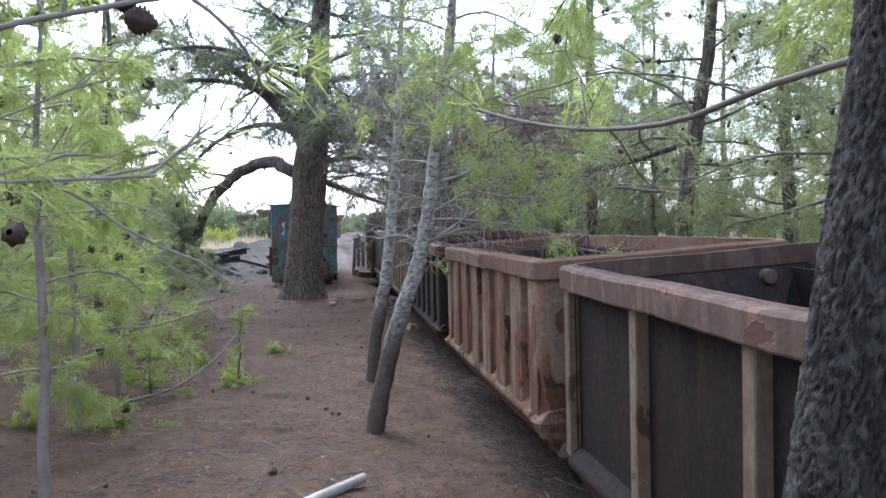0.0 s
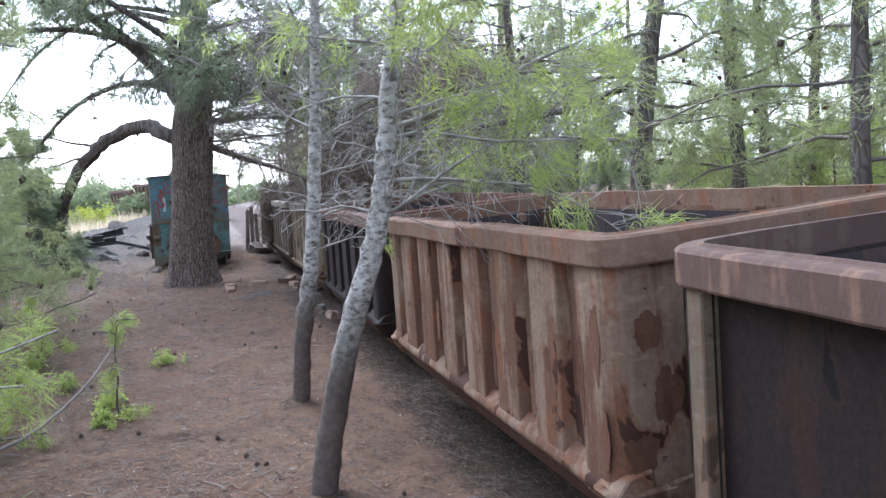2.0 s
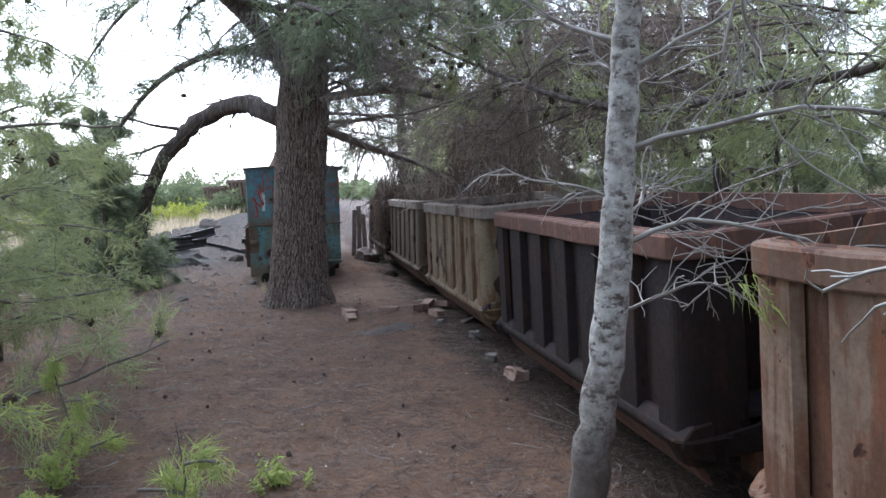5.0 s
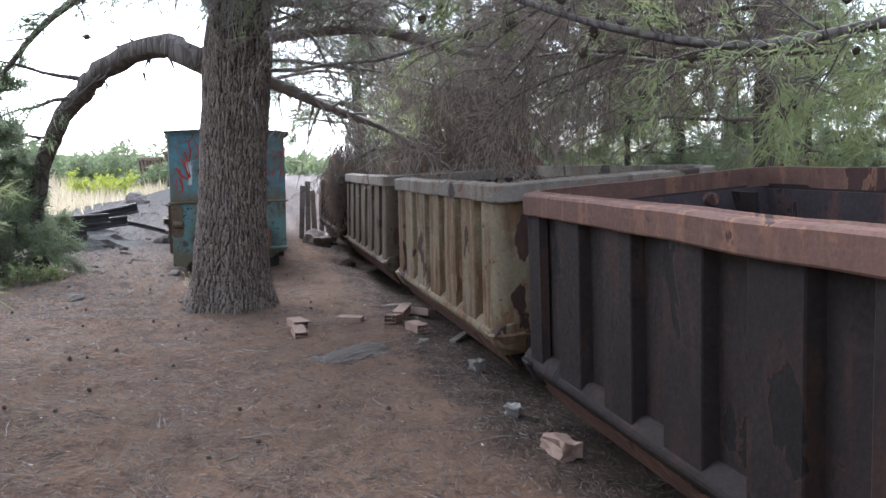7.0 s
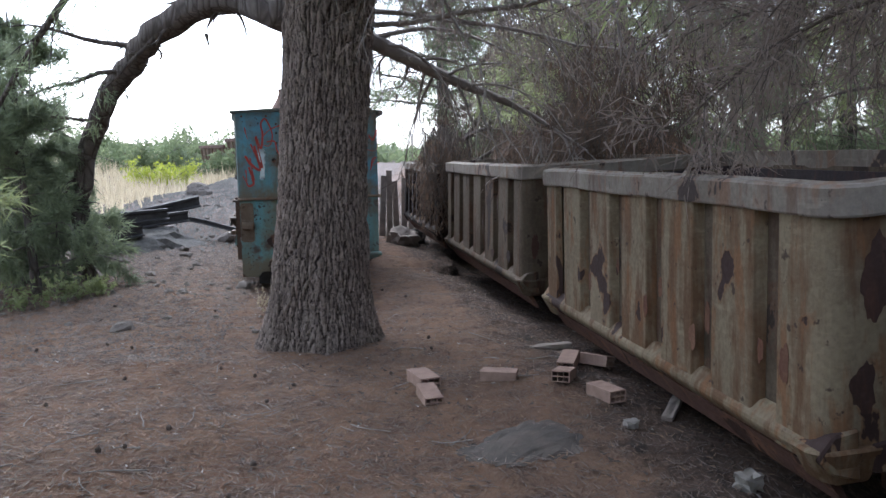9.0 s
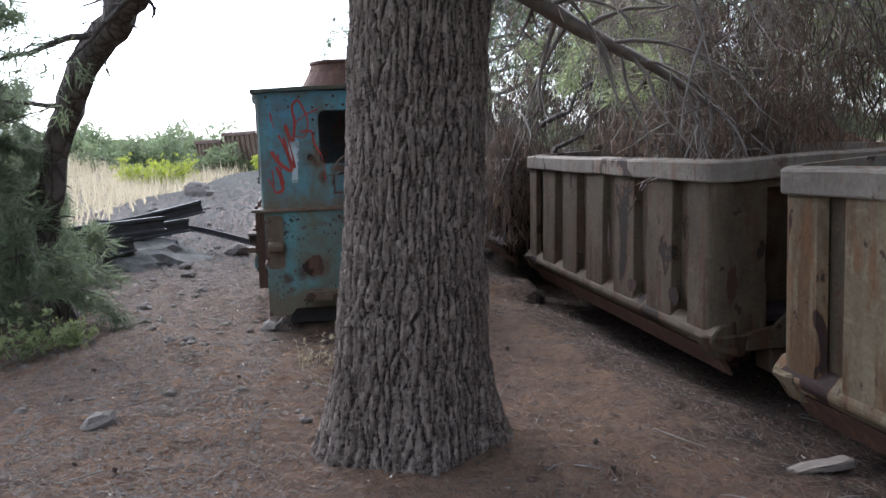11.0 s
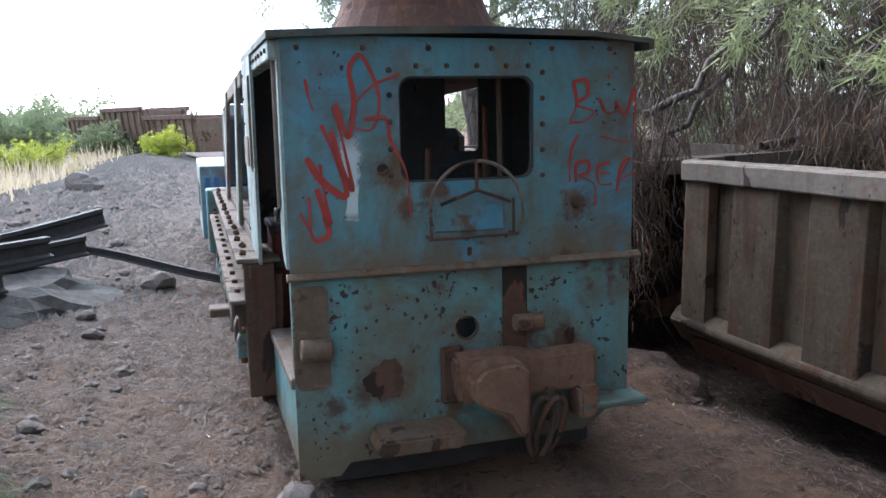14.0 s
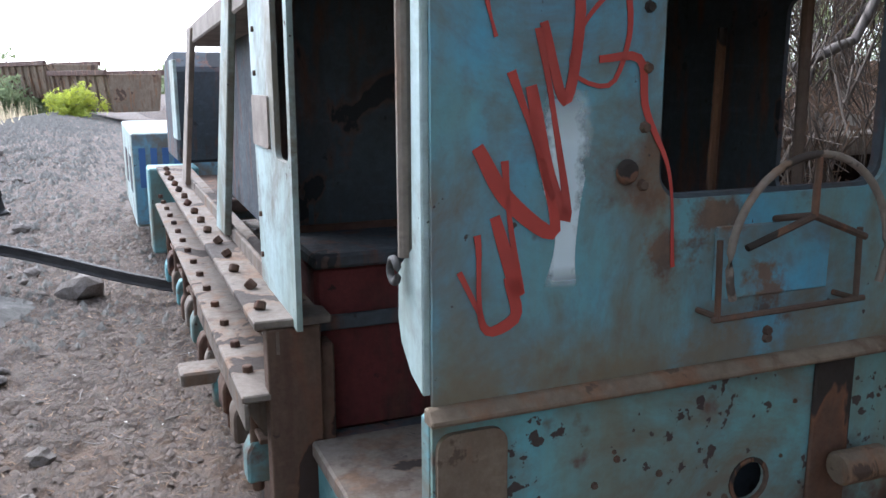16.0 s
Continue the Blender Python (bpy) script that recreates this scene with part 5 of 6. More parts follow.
ARCH[2:-1] += brg.normal(0, 0.02, (37, 3))
add(ARCH, 0.135, 0.10, False, sub=0.3, sub_len=0.35, need=0, bare=0.2)
for f0, way, ln, r in ((0.35, (-0.7, 0.1, -0.5), 0.9, 0.03), (0.45, (-0.9, 0.2, 0.15), 1.3, 0.034), (0.55, (-0.9, -0.1, -0.35), 1.1, 0.03), (0.68, (-0.8, 0.2, -0.1), 0.9, 0.025), (0.8, (-0.8, -0.2, -0.3), 0.8, 0.022), (0.2, (0.1, -0.2, -1.0), 0.35, 0.02)):
    add(wander(brg, ARCH[int(f0 * 38)], way, ln, 9, 0.05, 0.16), r, 0.006, f0 > 0.5, sub=0.12, sub_len=0.5, bare=0.15, droop=0.08, need=0.35)
add(FORK, 0.15, 0.03, sub=0.13, sub_len=0.9, bare=0.3)
add(HIGH, 0.07, 0.015, sub=0.16, sub_len=0.8, bare=0.3, need=0.6)
add(FRONT, 0.08, 0.015, sub=0.10, sub_len=0.9, bare=0.1, droop=0.12)
add(FRONT2, 0.08, 0.015, sub=0.10, sub_len=0.95, bare=0.1, droop=0.12)
for q in ([(-2.7, 16.0, 3.7), (-4.2, 15.2, 4.0), (-5.6, 14.6, 3.6), (-6.6, 14.2, 2.7)], [(-2.7, 16.0, 3.9), (-3.6, 14.8, 4.4), (-4.3, 13.4, 4.2), (-4.8, 12.0, 3.5)], [(-2.6, 16.0, 4.2), (-3.8, 17.0, 4.6), (-5.4, 18.2, 4.2), (-6.6, 19.0, 3.2)]):
    add(spline(q, 16), 0.06, 0.012, sub=0.13, sub_len=0.85, bare=0.2, droop=0.1, need=0.8)
add(BACK, 0.08, 0.02, sub=0.14, sub_len=0.9, bare=0.35)
for i in range(26):
    a = np.array([-2.35, 16.15, 3.6 + 0.17 * i])
    az = 2.4 * i
    add(wander(brg, a, (math.cos(az), math.sin(az), 0.25), brg.uniform(2.0, 3.2) * (1 - 0.02 * i), 9, 0.04, 0.12), 0.05, sub=0.15, sub_len=1.0, bare=0.15)
v, f = tubes(t1, 5)
raw("branchwork", v, f, M["bark_far"], bt, True)
v, f = tuft_mesh(brg, t2, t3, 12, 0.15, 0.006, 0.65)
raw("crown", v, f, M["needle_dull"], bt)
pick = brg.choice(len(t2), 260, replace=False)
v, f = cones_mesh(brg, [np.asarray(t2[i]) for i in pick], 0.07)
raw("cone_cluster", v, f, M["cone"], bt)
# dead limbs of the old pine, with their hanging dry twigs
dead1, dead_c, dead_w = [], [], []
for path, r in ((RIGHT1, 0.07), (RIGHT2, 0.06), (RIGHT3, 0.05)):
    a, b, c = limb(brg, path, r, 0.01, sub=0.10, sub_len=0.95, bare=0.08, droop=0.16, twig=0.5)
    dead1 += a
    dead_c += b
    dead_w += c
for i in range(16):
    a = np.array([-2.3, 16.0, 2.2 + 0.11 * i])
    p = wander(brg, a, (brg.uniform(0.3, 1), brg.uniform(-1.0, 0.8), brg.uniform(-0.1, 0.35)), brg.uniform(1.8, 4.2), 10, 0.03, 0.1)
    x, b, c = limb(brg, p, 0.022, 0.006, sub=0.12, sub_len=0.9, bare=0.15, droop=0.15, twig=0.5)
    dead1 += x
    dead_c += b
    dead_w += c
v, f = tubes(dead1, 4)
raw("dead_branchwork", v, f, M["twig_dead"], bt, False, "bare grey-brown dead branches")
v, f = tuft_mesh(brg, dead_c, dead_w, 2, 0.12, 0.0035, 0.5)
raw("dead_needles", v, f, M["needle_dead"], bt, False, "brown dead needles")

# low bough over the wagons and dead boughs of the pines behind
bough = thing("pine_bough", None, "long dark pine bough with cones reaching over the wagons", "bough")
bt1, bc, bw = limb(brg, spline([(3.2, 11.6, 2.5), (2.4, 11.7, 2.25), (1.65, 12.0, 2.15), (0.8, 12.3, 2.04), (0.36, 12.5, 2.14), (-0.44, 13.5, 2.6), (-1.0, 14.3, 3.0)], 20), 0.045, 0.012, sub=0.13, sub_len=0.9, bare=0.1, droop=0.02, need=0.55)
v, f = tubes(bt1, 5)
raw("bough", v, f, M["bark_far"], bough, True)
v, f = tuft_mesh(brg, bc, bw, 14, 0.11, 0.005, 0.6)
raw("needles", v, f, M["needle"], bough)
v, f = cones_mesh(brg, [np.asarray(bc[i]) for i in brg.choice(len(bc), 40, replace=False)], 0.075)
raw("cone_cluster", v, f, M["cone"], bough)
dry = thing("dead_bough", None, "mass of dead grey-brown pine boughs hanging behind the wagons", "bough")
d1, dc, dw = [], [], []
for i in range(30):
    a = (brg.uniform(1.6, 3.8), brg.uniform(12.8, 20.5), brg.uniform(2.0, 3.8))
    p = wander(brg, a, (-1, brg.uniform(-0.5, 0.5), brg.uniform(-0.05, 0.25)), brg.uniform(1.6, 3.0), 10, 0.04, 0.1)
    x, b, c = limb(brg, p, 0.02, 0.005, sub=0.09, sub_len=0.95, bare=0.05, droop=0.15, twig=0.4)
    d1 += x
    dc += b
    dw += c
v, f = tubes(d1, 3)
raw("dry_branchwork", v, f, M["creeper"], dry)
v, f = tuft_mesh(brg, dc, dw, 4, 0.13, 0.0045, 0.5)
raw("dry_needles", v, f, M["needle_dead"], dry)

# two young pines with pale trunks beside the path
def young(seed, line, radii, label, limbs, leaf_n):
    rng = np.random.default_rng(seed)
    p = spline(line, 90)
    p[2:] += rng.normal(0, 0.0035, (88, 3))
    t = thing("young_pine", None, label, "tree", "young pines by the path")
    v, f = tubes([(p, np.interp(p[:, 2], *radii) * (1 + 0.03 * rng.normal(0, 1, 90)))], 14)
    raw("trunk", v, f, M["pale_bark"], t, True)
    tub, cen, way = [], [], []
    for z, az, up, ln, need in limbs:
        a = np.array([np.interp(z, p[:, 2], p[:, j]) for j in range(3)])
        path = wander(rng, a, (math.cos(radians(az)), math.sin(radians(az)), up), ln, 9, 0.02, 0.13)
        x, b, c = limb(rng, path, 0.004 + 0.006 * min(ln, 1.4), 0.002, sub=0.055, sub_len=ln * 0.45, twig=0.5, bare=0.12, droop=0.03, need=need * 0.12)
        tub += x
        cen += b
        way += c
        if need >= 0.25:
            for q, _ in x:
                if rng.random() < need * 0.09:
                    u = (q[-1] - q[-3]) / (np.linalg.norm(q[-1] - q[-3]) + 1e-9)
                    cen += [q[-1], q[-2]]
                    way += [u, u]
    v, f = tubes(tub, 4)
    raw("branchwork", v, f, M["twig_pale"], t, True, "pale bare lower branches")
    v, f = tuft_mesh(rng, cen, way, leaf_n, 0.10, 0.0032, 0.5)
    raw("crown", v, f, M["needle_bright"], t, False, "bright green needle tufts")
    return t


yr = np.random.default_rng(2)
LA = [(1.32, -20, 0.15, 1.0, 0.25), (1.30, 35, 0.35, 0.9, 0.1), (1.34, 170, 0.5, 0.5, 0.0), (1.42, -70, 0.5, 0.6, 0.05), (1.5, 5, 0.25, 1.3, 0.5), (1.55, 60, 0.4, 0.9, 0.2), (1.62, 200, 0.5, 0.5, 0.0), (1.7, -30, 0.3, 1.2, 0.7), (1.75, 20, 0.3, 1.5, 0.8)]
LA += [(1.8 + 0.085 * i, i * 137 % 360, 0.35, yr.uniform(0.6, 1.2), 0.1 if 90 < i * 137 % 360 < 270 else 0.8) for i in range(26)]
LB = [(1.05, 20, 0.3, 0.6, 0.0), (1.25, -10, 0.35, 1.0, 0.05), (1.35, 60, 0.4, 0.9, 0.05), (1.4, 190, 0.4, 0.4, 0.0), (1.55, -30, 0.35, 1.1, 0.1), (1.7, 100, 0.4, 0.7, 0.0)]
LB += [(1.8 + 0.09 * i, i * 137 % 360, 0.4, yr.uniform(0.5, 1.1), 0.15 if i < 10 else 0.5) for i in range(24)]
young(31, [(-0.49, 5.93, -0.05), (-0.43, 5.93, 0.30), (-0.33, 5.93, 0.72), (-0.15, 5.93, 1.3), (-0.05, 5.95, 2.0), (0.06, 5.98, 2.9), (0.12, 6.0, 4.2)], ([0, 0.7, 1.4, 2.5, 4.2], [0.068, 0.06, 0.052, 0.04, 0.012]), "young pine with pale lichen-grey trunk leaning over the path", LA, 20)
young(32, [(-0.66, 7.72, -0.05), (-0.61, 7.75, 0.5), (-0.53, 7.78, 0.95), (-0.47, 7.8, 1.6), (-0.42, 7.82, 2.4), (-0.36, 7.85, 4.4)], ([0, 0.7, 1.4, 2.5, 4.4], [0.066, 0.058, 0.05, 0.036, 0.01]), "slim young pine with mottled pale trunk", LB, 20)

# trunk close by the first wagon, with one long bare branch
nt = thing("pine_tree", None, "pine with dark scaly trunk beside the first wagon", "tree", "pines of the grove")
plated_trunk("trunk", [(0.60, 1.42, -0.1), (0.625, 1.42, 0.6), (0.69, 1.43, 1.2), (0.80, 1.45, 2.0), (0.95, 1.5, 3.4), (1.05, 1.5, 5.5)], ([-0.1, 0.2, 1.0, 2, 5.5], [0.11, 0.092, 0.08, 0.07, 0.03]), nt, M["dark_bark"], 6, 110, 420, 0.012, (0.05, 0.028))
nrg = np.random.default_rng(9)
tub, cen, way = [], [], []
for path, r, op in (
    (spline([(0.76, 1.45, 1.79), (0.66, 1.65, 1.77), (0.55, 1.95, 1.73), (0.40, 2.3, 1.745), (0.25, 2.6, 1.80), (0.1, 2.9, 1.88)], 14), 0.008, dict(sub=0.16, sub_len=0.4, need=0.1, bare=0.2)),
    (spline([(0.8, 1.5, 2.9), (0.2, 1.7, 2.75), (-0.5, 1.8, 2.5), (-1.0, 1.8, 2.2)], 14), 0.02, dict(sub=0.14, sub_len=0.5, bare=0.2, droop=0.1)),
    (spline([(0.8, 1.5, 3.2), (1.3, 2.3, 2.95), (1.7, 3.2, 2.7), (2.0, 4.2, 2.5)], 14), 0.02, dict(sub=0.12, sub_len=0.6, bare=0.1, droop=0.1)),
    (spline([(0.8, 1.5, 3.4), (0.9, 2.6, 3.1), (0.8, 3.8, 2.9), (0.6, 5.0, 2.6)], 14), 0.02, dict(sub=0.12, sub_len=0.6, bare=0.1, droop=0.1)),
):
    a, b, c = limb(nrg, path, r, **op)
    tub += a
    cen += b
    way += c
v, f = tubes(tub, 6)
raw("branchwork", v, f, M["twig"], nt, True)
v, f = tuft_mesh(nrg, cen, way, 24, 0.085, 0.0028, 0.6)
raw("crown", v, f, M["needle_bright"], nt)
v, f = cones_mesh(nrg, [np.asarray(cen[i]) for i in nrg.choice(len(cen), 14, replace=False)], 0.06)
raw("cone_cluster", v, f, M["cone"], nt)

# boughs reaching in over the start of the path, with cones
for seed, pts, op, leaf, spots, lab in (
    (61, [(-1.46, 2.5, 1.56), (-1.05, 1.5, 1.66), (-0.585, 1.1, 1.747), (-0.436, 1.1, 1.777), (-0.33, 1.12, 1.797), (0.05, 1.25, 1.88)], dict(sub=0.2, sub_len=0.4, need=0.25, bare=0.1), 18, [(-0.39, 1.1, 1.757), (-0.42, 1.12, 1.785)], "grey pine bough with cones over the path"),
    (62, [(-1.47, 2.5, 1.72), (-1.05, 1.7, 1.62), (-0.72, 1.35, 1.56), (-0.46, 1.35, 1.57)], dict(sub=0.09, sub_len=0.5, need=0.12, bare=0.05), 18, [(-0.60, 1.18, 1.48)], "pale leafless pine bough beside the path"),
):
    grg = np.random.default_rng(seed)
    g = thing("pine_bough", None, lab, "bough")
    a, b, c = limb(grg, spline(pts, 16), 0.0075, 0.003, **op)
    v, f = tubes(a, 6)
    raw("bough", v, f, M["twig_pale"], g, True)
    v, f = tuft_mesh(grg, b, c, leaf, 0.075, 0.0022, 0.6)
    raw("needles", v, f, M["needle_bright"], g)
    for q in spots:
        v, f = cones_mesh(grg, [np.array(q)], 0.042, 15, 14)
        raw("pine_cone", v, f, M["cone"], g)

# young pines thick with bright needles, left of the path
BR = M["needle_bright"]
for i, (x, y, h, r, z0, reach, n) in enumerate([(-2.6, 5.9, 2.6, 0.03, 0.25, 0.85, 24), (-2.75, 7.1, 1.6, 0.02, 0.25, 0.5, 12), (-3.7, 7.9, 3.4, 0.045, 0.5, 1.1, 24), (-2.05, 4.3, 3.2, 0.03, 1.25, 0.9, 18), (-2.9, 4.6, 3.6, 0.045, 0.5, 1.1, 24), (-3.9, 6.2, 4.2, 0.06, 0.6, 1.4, 26), (-1.45, 2.5, 3.4, 0.03, 1.6, 0.8, 13), (-4.8, 9.3, 4.5, 0.06, 0.9, 1.4, 26)]):
    pine(50 + i, x, y, h, r, "young pine with thin stem and bright green needles", BR, z0, reach, n, group="young pines of the thicket", tuft=(15, 0.08, 0.0032, 0.6), cones=6, twig_mat=M["twig_pale"], sub=0.15, need=0.85, bark=M["twig_dead"], name="young_pine")
for i, (x, y, h) in enumerate([(-1.85, 7.65, 0.85), (-2.45, 7.0, 0.6), (-2.9, 9.4, 0.7)]):
    pine(70 + i, x, y, h, 0.008, "small pine seedling with bright soft needles", BR, 0.12, 0.3, 6, group="pine seedlings", tuft=(16, 0.065, 0.0024, 0.6), cones=0, sub=0.12, need=0.7, name="pine_seedling")
for i, (x, y, h, reach) in enumerate([(-3.9, 9.9, 5.2, 1.6), (-4.7, 11.4, 5.6, 1.6), (-4.9, 12.6, 3.2, 1.2), (-6.5, 16.0, 3.4, 1.4), (-6.6, 11.0, 5.0, 1.8), (-8.3, 16.0, 5, 1.8)]):
    pine(80 + i, x, y, h, 0.06, "dull green pine of the thicket with low branches", M["needle"], 0.3, reach, 26, tuft=(14, 0.11, 0.0045, 0.6), cones=30, sub=0.17, need=0.7)
for i, (x, y, h, reach) in enumerate([(-6.6, 19.6, 2.5, 1.1), (-7.6, 21.0, 2.6, 1.3), (-5.9, 18.6, 3.0, 0.95)]):
    pine(90 + i, x, y, h, 0.05, "low grey-green pine beside the rail heap", M["needle_dull"], 0.3, reach, 28, tuft=(22, 0.13, 0.006, 0.6), cones=10, sub=0.14, need=0.9)

# pines behind the wagons
BEHIND = [(3.2, 11.5, 7.5, 0.13, 0.6, 0), (4.7, 9.3, 7.0, 0.11, 0.5, 0.9), (7.0, 7.9, 7.5, 0.11, 0.2, 0), (5.6, 13.6, 8, 0.12, 0, 0), (2.9, 16.0, 7, 0.12, -0.3, 0), (6.4, 6.0, 7.5, 0.12, 0, 0), (3.6, 20.5, 7.5, 0.13, 0, 0), (7.2, 10.5, 8, 0.13, 0, 0), (8.2, 16.0, 8, 0.12, 0, 0), (1.4, 23.5, 7, 0.12, 0, 0), (6.0, 24.0, 8, 0.12, 0, 0), (4.4, 3.2, 7, 0.11, 0, 0)]
for i, (x, y, h, r, lx, ly) in enumerate(BEHIND):
    pine(100 + i, x, y, h, r, "grove pine with dark cones and sparse grey-green crown", M["needle"], 1.3, 2.3, 26, (lx, ly), tuft=(13, 0.16, 0.0068, 0.65), cones=85, sub=0.2, droop=0.06, need=0.6)
for i, (x, y, h) in enumerate([(10, 8, 8), (11, 13, 9), (9.5, 20, 9), (13, 18, 9), (9, 27, 9), (14, 11, 9), (4.5, 30, 8.5), (12, 26, 10), (0.2, 31, 7), (16, 22, 10), (17, 14, 10), (8, 34, 9), (10, 3, 8), (14, 4, 9)]):
    pine(130 + i, x, y, h, 0.13, "pine deep in the grove", M["needle"], 0.8, 2.8, 22, tuft=(8, 0.24, 0.010, 0.65), cones=0, sub=0.32, need=0.5)
for i, (x, y, h) in enumerate([(4.6, 18.2, 4.6), (2.8, 20.4, 4.2), (6.4, 21.5, 5.0), (3.6, 24.6, 5.0), (1.6, 27.0, 5.0), (8.6, 19.5, 5.4)]):
    pine(400 + i, x, y, h, 0.06, "low dense dull green pine behind the wagons", M["needle_dull"], 0.5, 1.9, 24, tuft=(12, 0.17, 0.0085, 0.65), cones=20, sub=0.2, need=0.8)
for i, (x, y, h) in enumerate([(7.0, 17.0, 2.0), (8.6, 14.6, 2.2), (9.6, 18.6, 2.4), (6.4, 12.6, 1.8), (10.5, 11.5, 2.4), (11.5, 15.5, 2.6)]):
    pine(430 + i, x, y, h, 0.03, "low bright yellow-green pine in the clearing behind the wagons", M["needle_bright"], 0.2, 1.3, 20, tuft=(14, 0.14, 0.006, 0.65), cones=0, sub=0.2, need=0.8, name="young_pine")
# the grove goes on unseen, left of and behind the path, to shade it
for i, (x, y, h) in enumerate([(-6.4, 3.0, 6.5), (-8.5, 6.5, 7), (-5.2, -0.5, 6), (-9.5, 1.0, 7.5), (-7.5, -4.0, 7), (-2.6, -3.2, 6.5), (1.8, -4.0, 7), (-10.5, 10.0, 7), (4.5, -1.5, 7), (-12.5, 5.0, 8)]):
    pine(180 + i, x, y, h, 0.11, "pine in the thicket along the path", M["needle"], 0.6, 2.4, 24, tuft=(9, 0.24, 0.012, 0.65), cones=0, sub=0.3, need=0.5)
# pines beyond the locomotive
pine(160, -1.2, 26.0, 6.5, 0.16, "spreading pine beyond the locomotive", M["needle_dull"], 2.0, 3.4, 34, (-0.4, 0), tuft=(12, 0.17, 0.0075, 0.65), cones=20, sub=0.2)
pine(161, 0.2, 20.4, 5.5, 0.11, "slim dark pine behind the wagon", M["needle"], 1.7, 2.0, 24, tuft=(12, 0.15, 0.006, 0.65), cones=20, sub=0.2)

# ---- dead creeper and roots over the last wagons ----
def hang(rng, n, x0, x1, y0, y1, z0, z1, length, wide=0.25):
    out = []
    for i in range(n):
        a = (rng.uniform(x0, x1), rng.uniform(y0, y1), rng.uniform(z0, z1))
        p = wander(rng, a, (rng.normal(0, wide), rng.normal(0, wide), -1), length * rng.uniform(0.5, 1.3), 6, 0.1, 0.28)
        out.append((p, np.linspace(0.005, 0.0018, 6) * rng.uniform(0.6, 1.5)))
    return out


vr = np.random.default_rng(77)
creeper = thing("dead_creeper", None, "tangle of dry grey-brown creeper stems hanging over the wagons", "creeper")
stems = hang(vr, 1500, -0.75, 1.1, 19.6, 24.5, 1.5, 3.5, 0.9) + hang(vr, 500, -0.6, 0.6, 16.6, 19.6, 1.5, 2.5, 0.6) + hang(vr, 500, -1.85, -1.35, 19.95, 21.6, 0.9, 1.7, 0.7) + hang(vr, 700, -0.95, 0.25, 17.6, 20.2, 1.25, 1.75, 0.4) + hang(vr, 250, -1.6, -0.6, 21.5, 25.5, 1.4, 2.6, 0.9)
v, f = tubes(stems, 3)
raw("stem_tangle", v, f, M["creeper"], creeper)
main = []
for a, b, c in (((-1.35, 20.6, 1.5), (-0.7, 20.5, 1.95), (0.6, 20.9, 2.9)), ((-1.1, 21.2, 1.2), (-0.3, 21.3, 1.9), (0.3, 21.8, 3.2)), ((-0.9, 19.9, 1.3), (0.0, 20.1, 1.7), (0.9, 20.4, 2.0)), ((-1.2, 22.4, 1.1), (-0.9, 22.4, 2.3), (-0.2, 22.8, 3.8))):
    q = spline([a, b, c], 14)
    q[1:-1] += vr.normal(0, 0.045, (12, 3))
    main.append((q, np.linspace(0.028, 0.010, 14)))
v, f = tubes(main, 7)
raw("vine_trunk", v, f, M["bark_far"], creeper, True, "thick grey woody vine trunks")
cen = [p[j] for p, r in stems for j in (2, 4) if vr.random() < 0.6]
v, f = tuft_mesh(vr, cen, [(0, 0, -1)] * len(cen), 8, 0.12, 0.004, 0.5)
raw("dry_needles", v, f, M["creeper_dry"], creeper)
v, f = tubes(hang(vr, 420, -3.2, -1.5, 14.9, 15.6, 2.9, 3.5, 0.5, 0.5), 3)
raw("dead_branchwork", v, f, M["twig_pale"], bt, False, "pale hanging dead twigs below the fork")
bank = bmesh.new()
bmesh.ops.create_grid(bank, x_segments=40, y_segments=60, size=1)
for q in bank.verts:
    x, y = 0.95 + 1.1 * q.co.x, 21.0 + 4.6 * q.co.y
    q.co = (x, y, gz(x, y) + 1.7 * (1 - q.co.x**2) * min(1, 1.6 * (1 - abs(q.co.y))) ** 0.7 - 0.3 + 0.12 * noise.noise((3 * x, 3 * y, 0)))
bk = tagged(part("earth_bank", bank, M["soil"]), "dark earth bank matted with dead creeper", "bank")

# ---- rails heap, gravel, far things ----
def rail_bar(name, pts, label, r=1.45):
    """A rail with its foot, web and head, along a line."""
    prof = [(-0.05, 0), (0.05, 0), (0.05, 0.012), (0.012, 0.025), (0.012, 0.085), (0.03, 0.095), (0.03, 0.12), (-0.03, 0.12), (-0.03, 0.095), (-0.012, 0.085), (-0.012, 0.025), (-0.05, 0.012)]
    p = spline(pts, 14)
    b = bmesh.new()
    rows = []
    for i in range(len(p)):
        t = Vector(p[min(i + 1, len(p) - 1)] - p[max(i - 1, 0)]).normalized()
        u = t.cross(Vector((0, 0, 1))).normalized()
        w = u.cross(t)
        rows.append([b.verts.new(Vector(p[i]) + u * a * r + w * c * r) for a, c in prof])
    for i in range(len(p) - 1):
        for k in range(12):
            b.faces.new((rows[i][k], rows[i][(k + 1) % 12], rows[i + 1][(k + 1) % 12], rows[i + 1][k]))
    b.faces.new(rows[0]), b.faces.new(rows[-1])
    bmesh.ops.recalc_face_normals(b, faces=b.faces[:])
    ob = part(name, b, M["rubber"])
    return tagged(ob, label, "rail", "scrap rails")


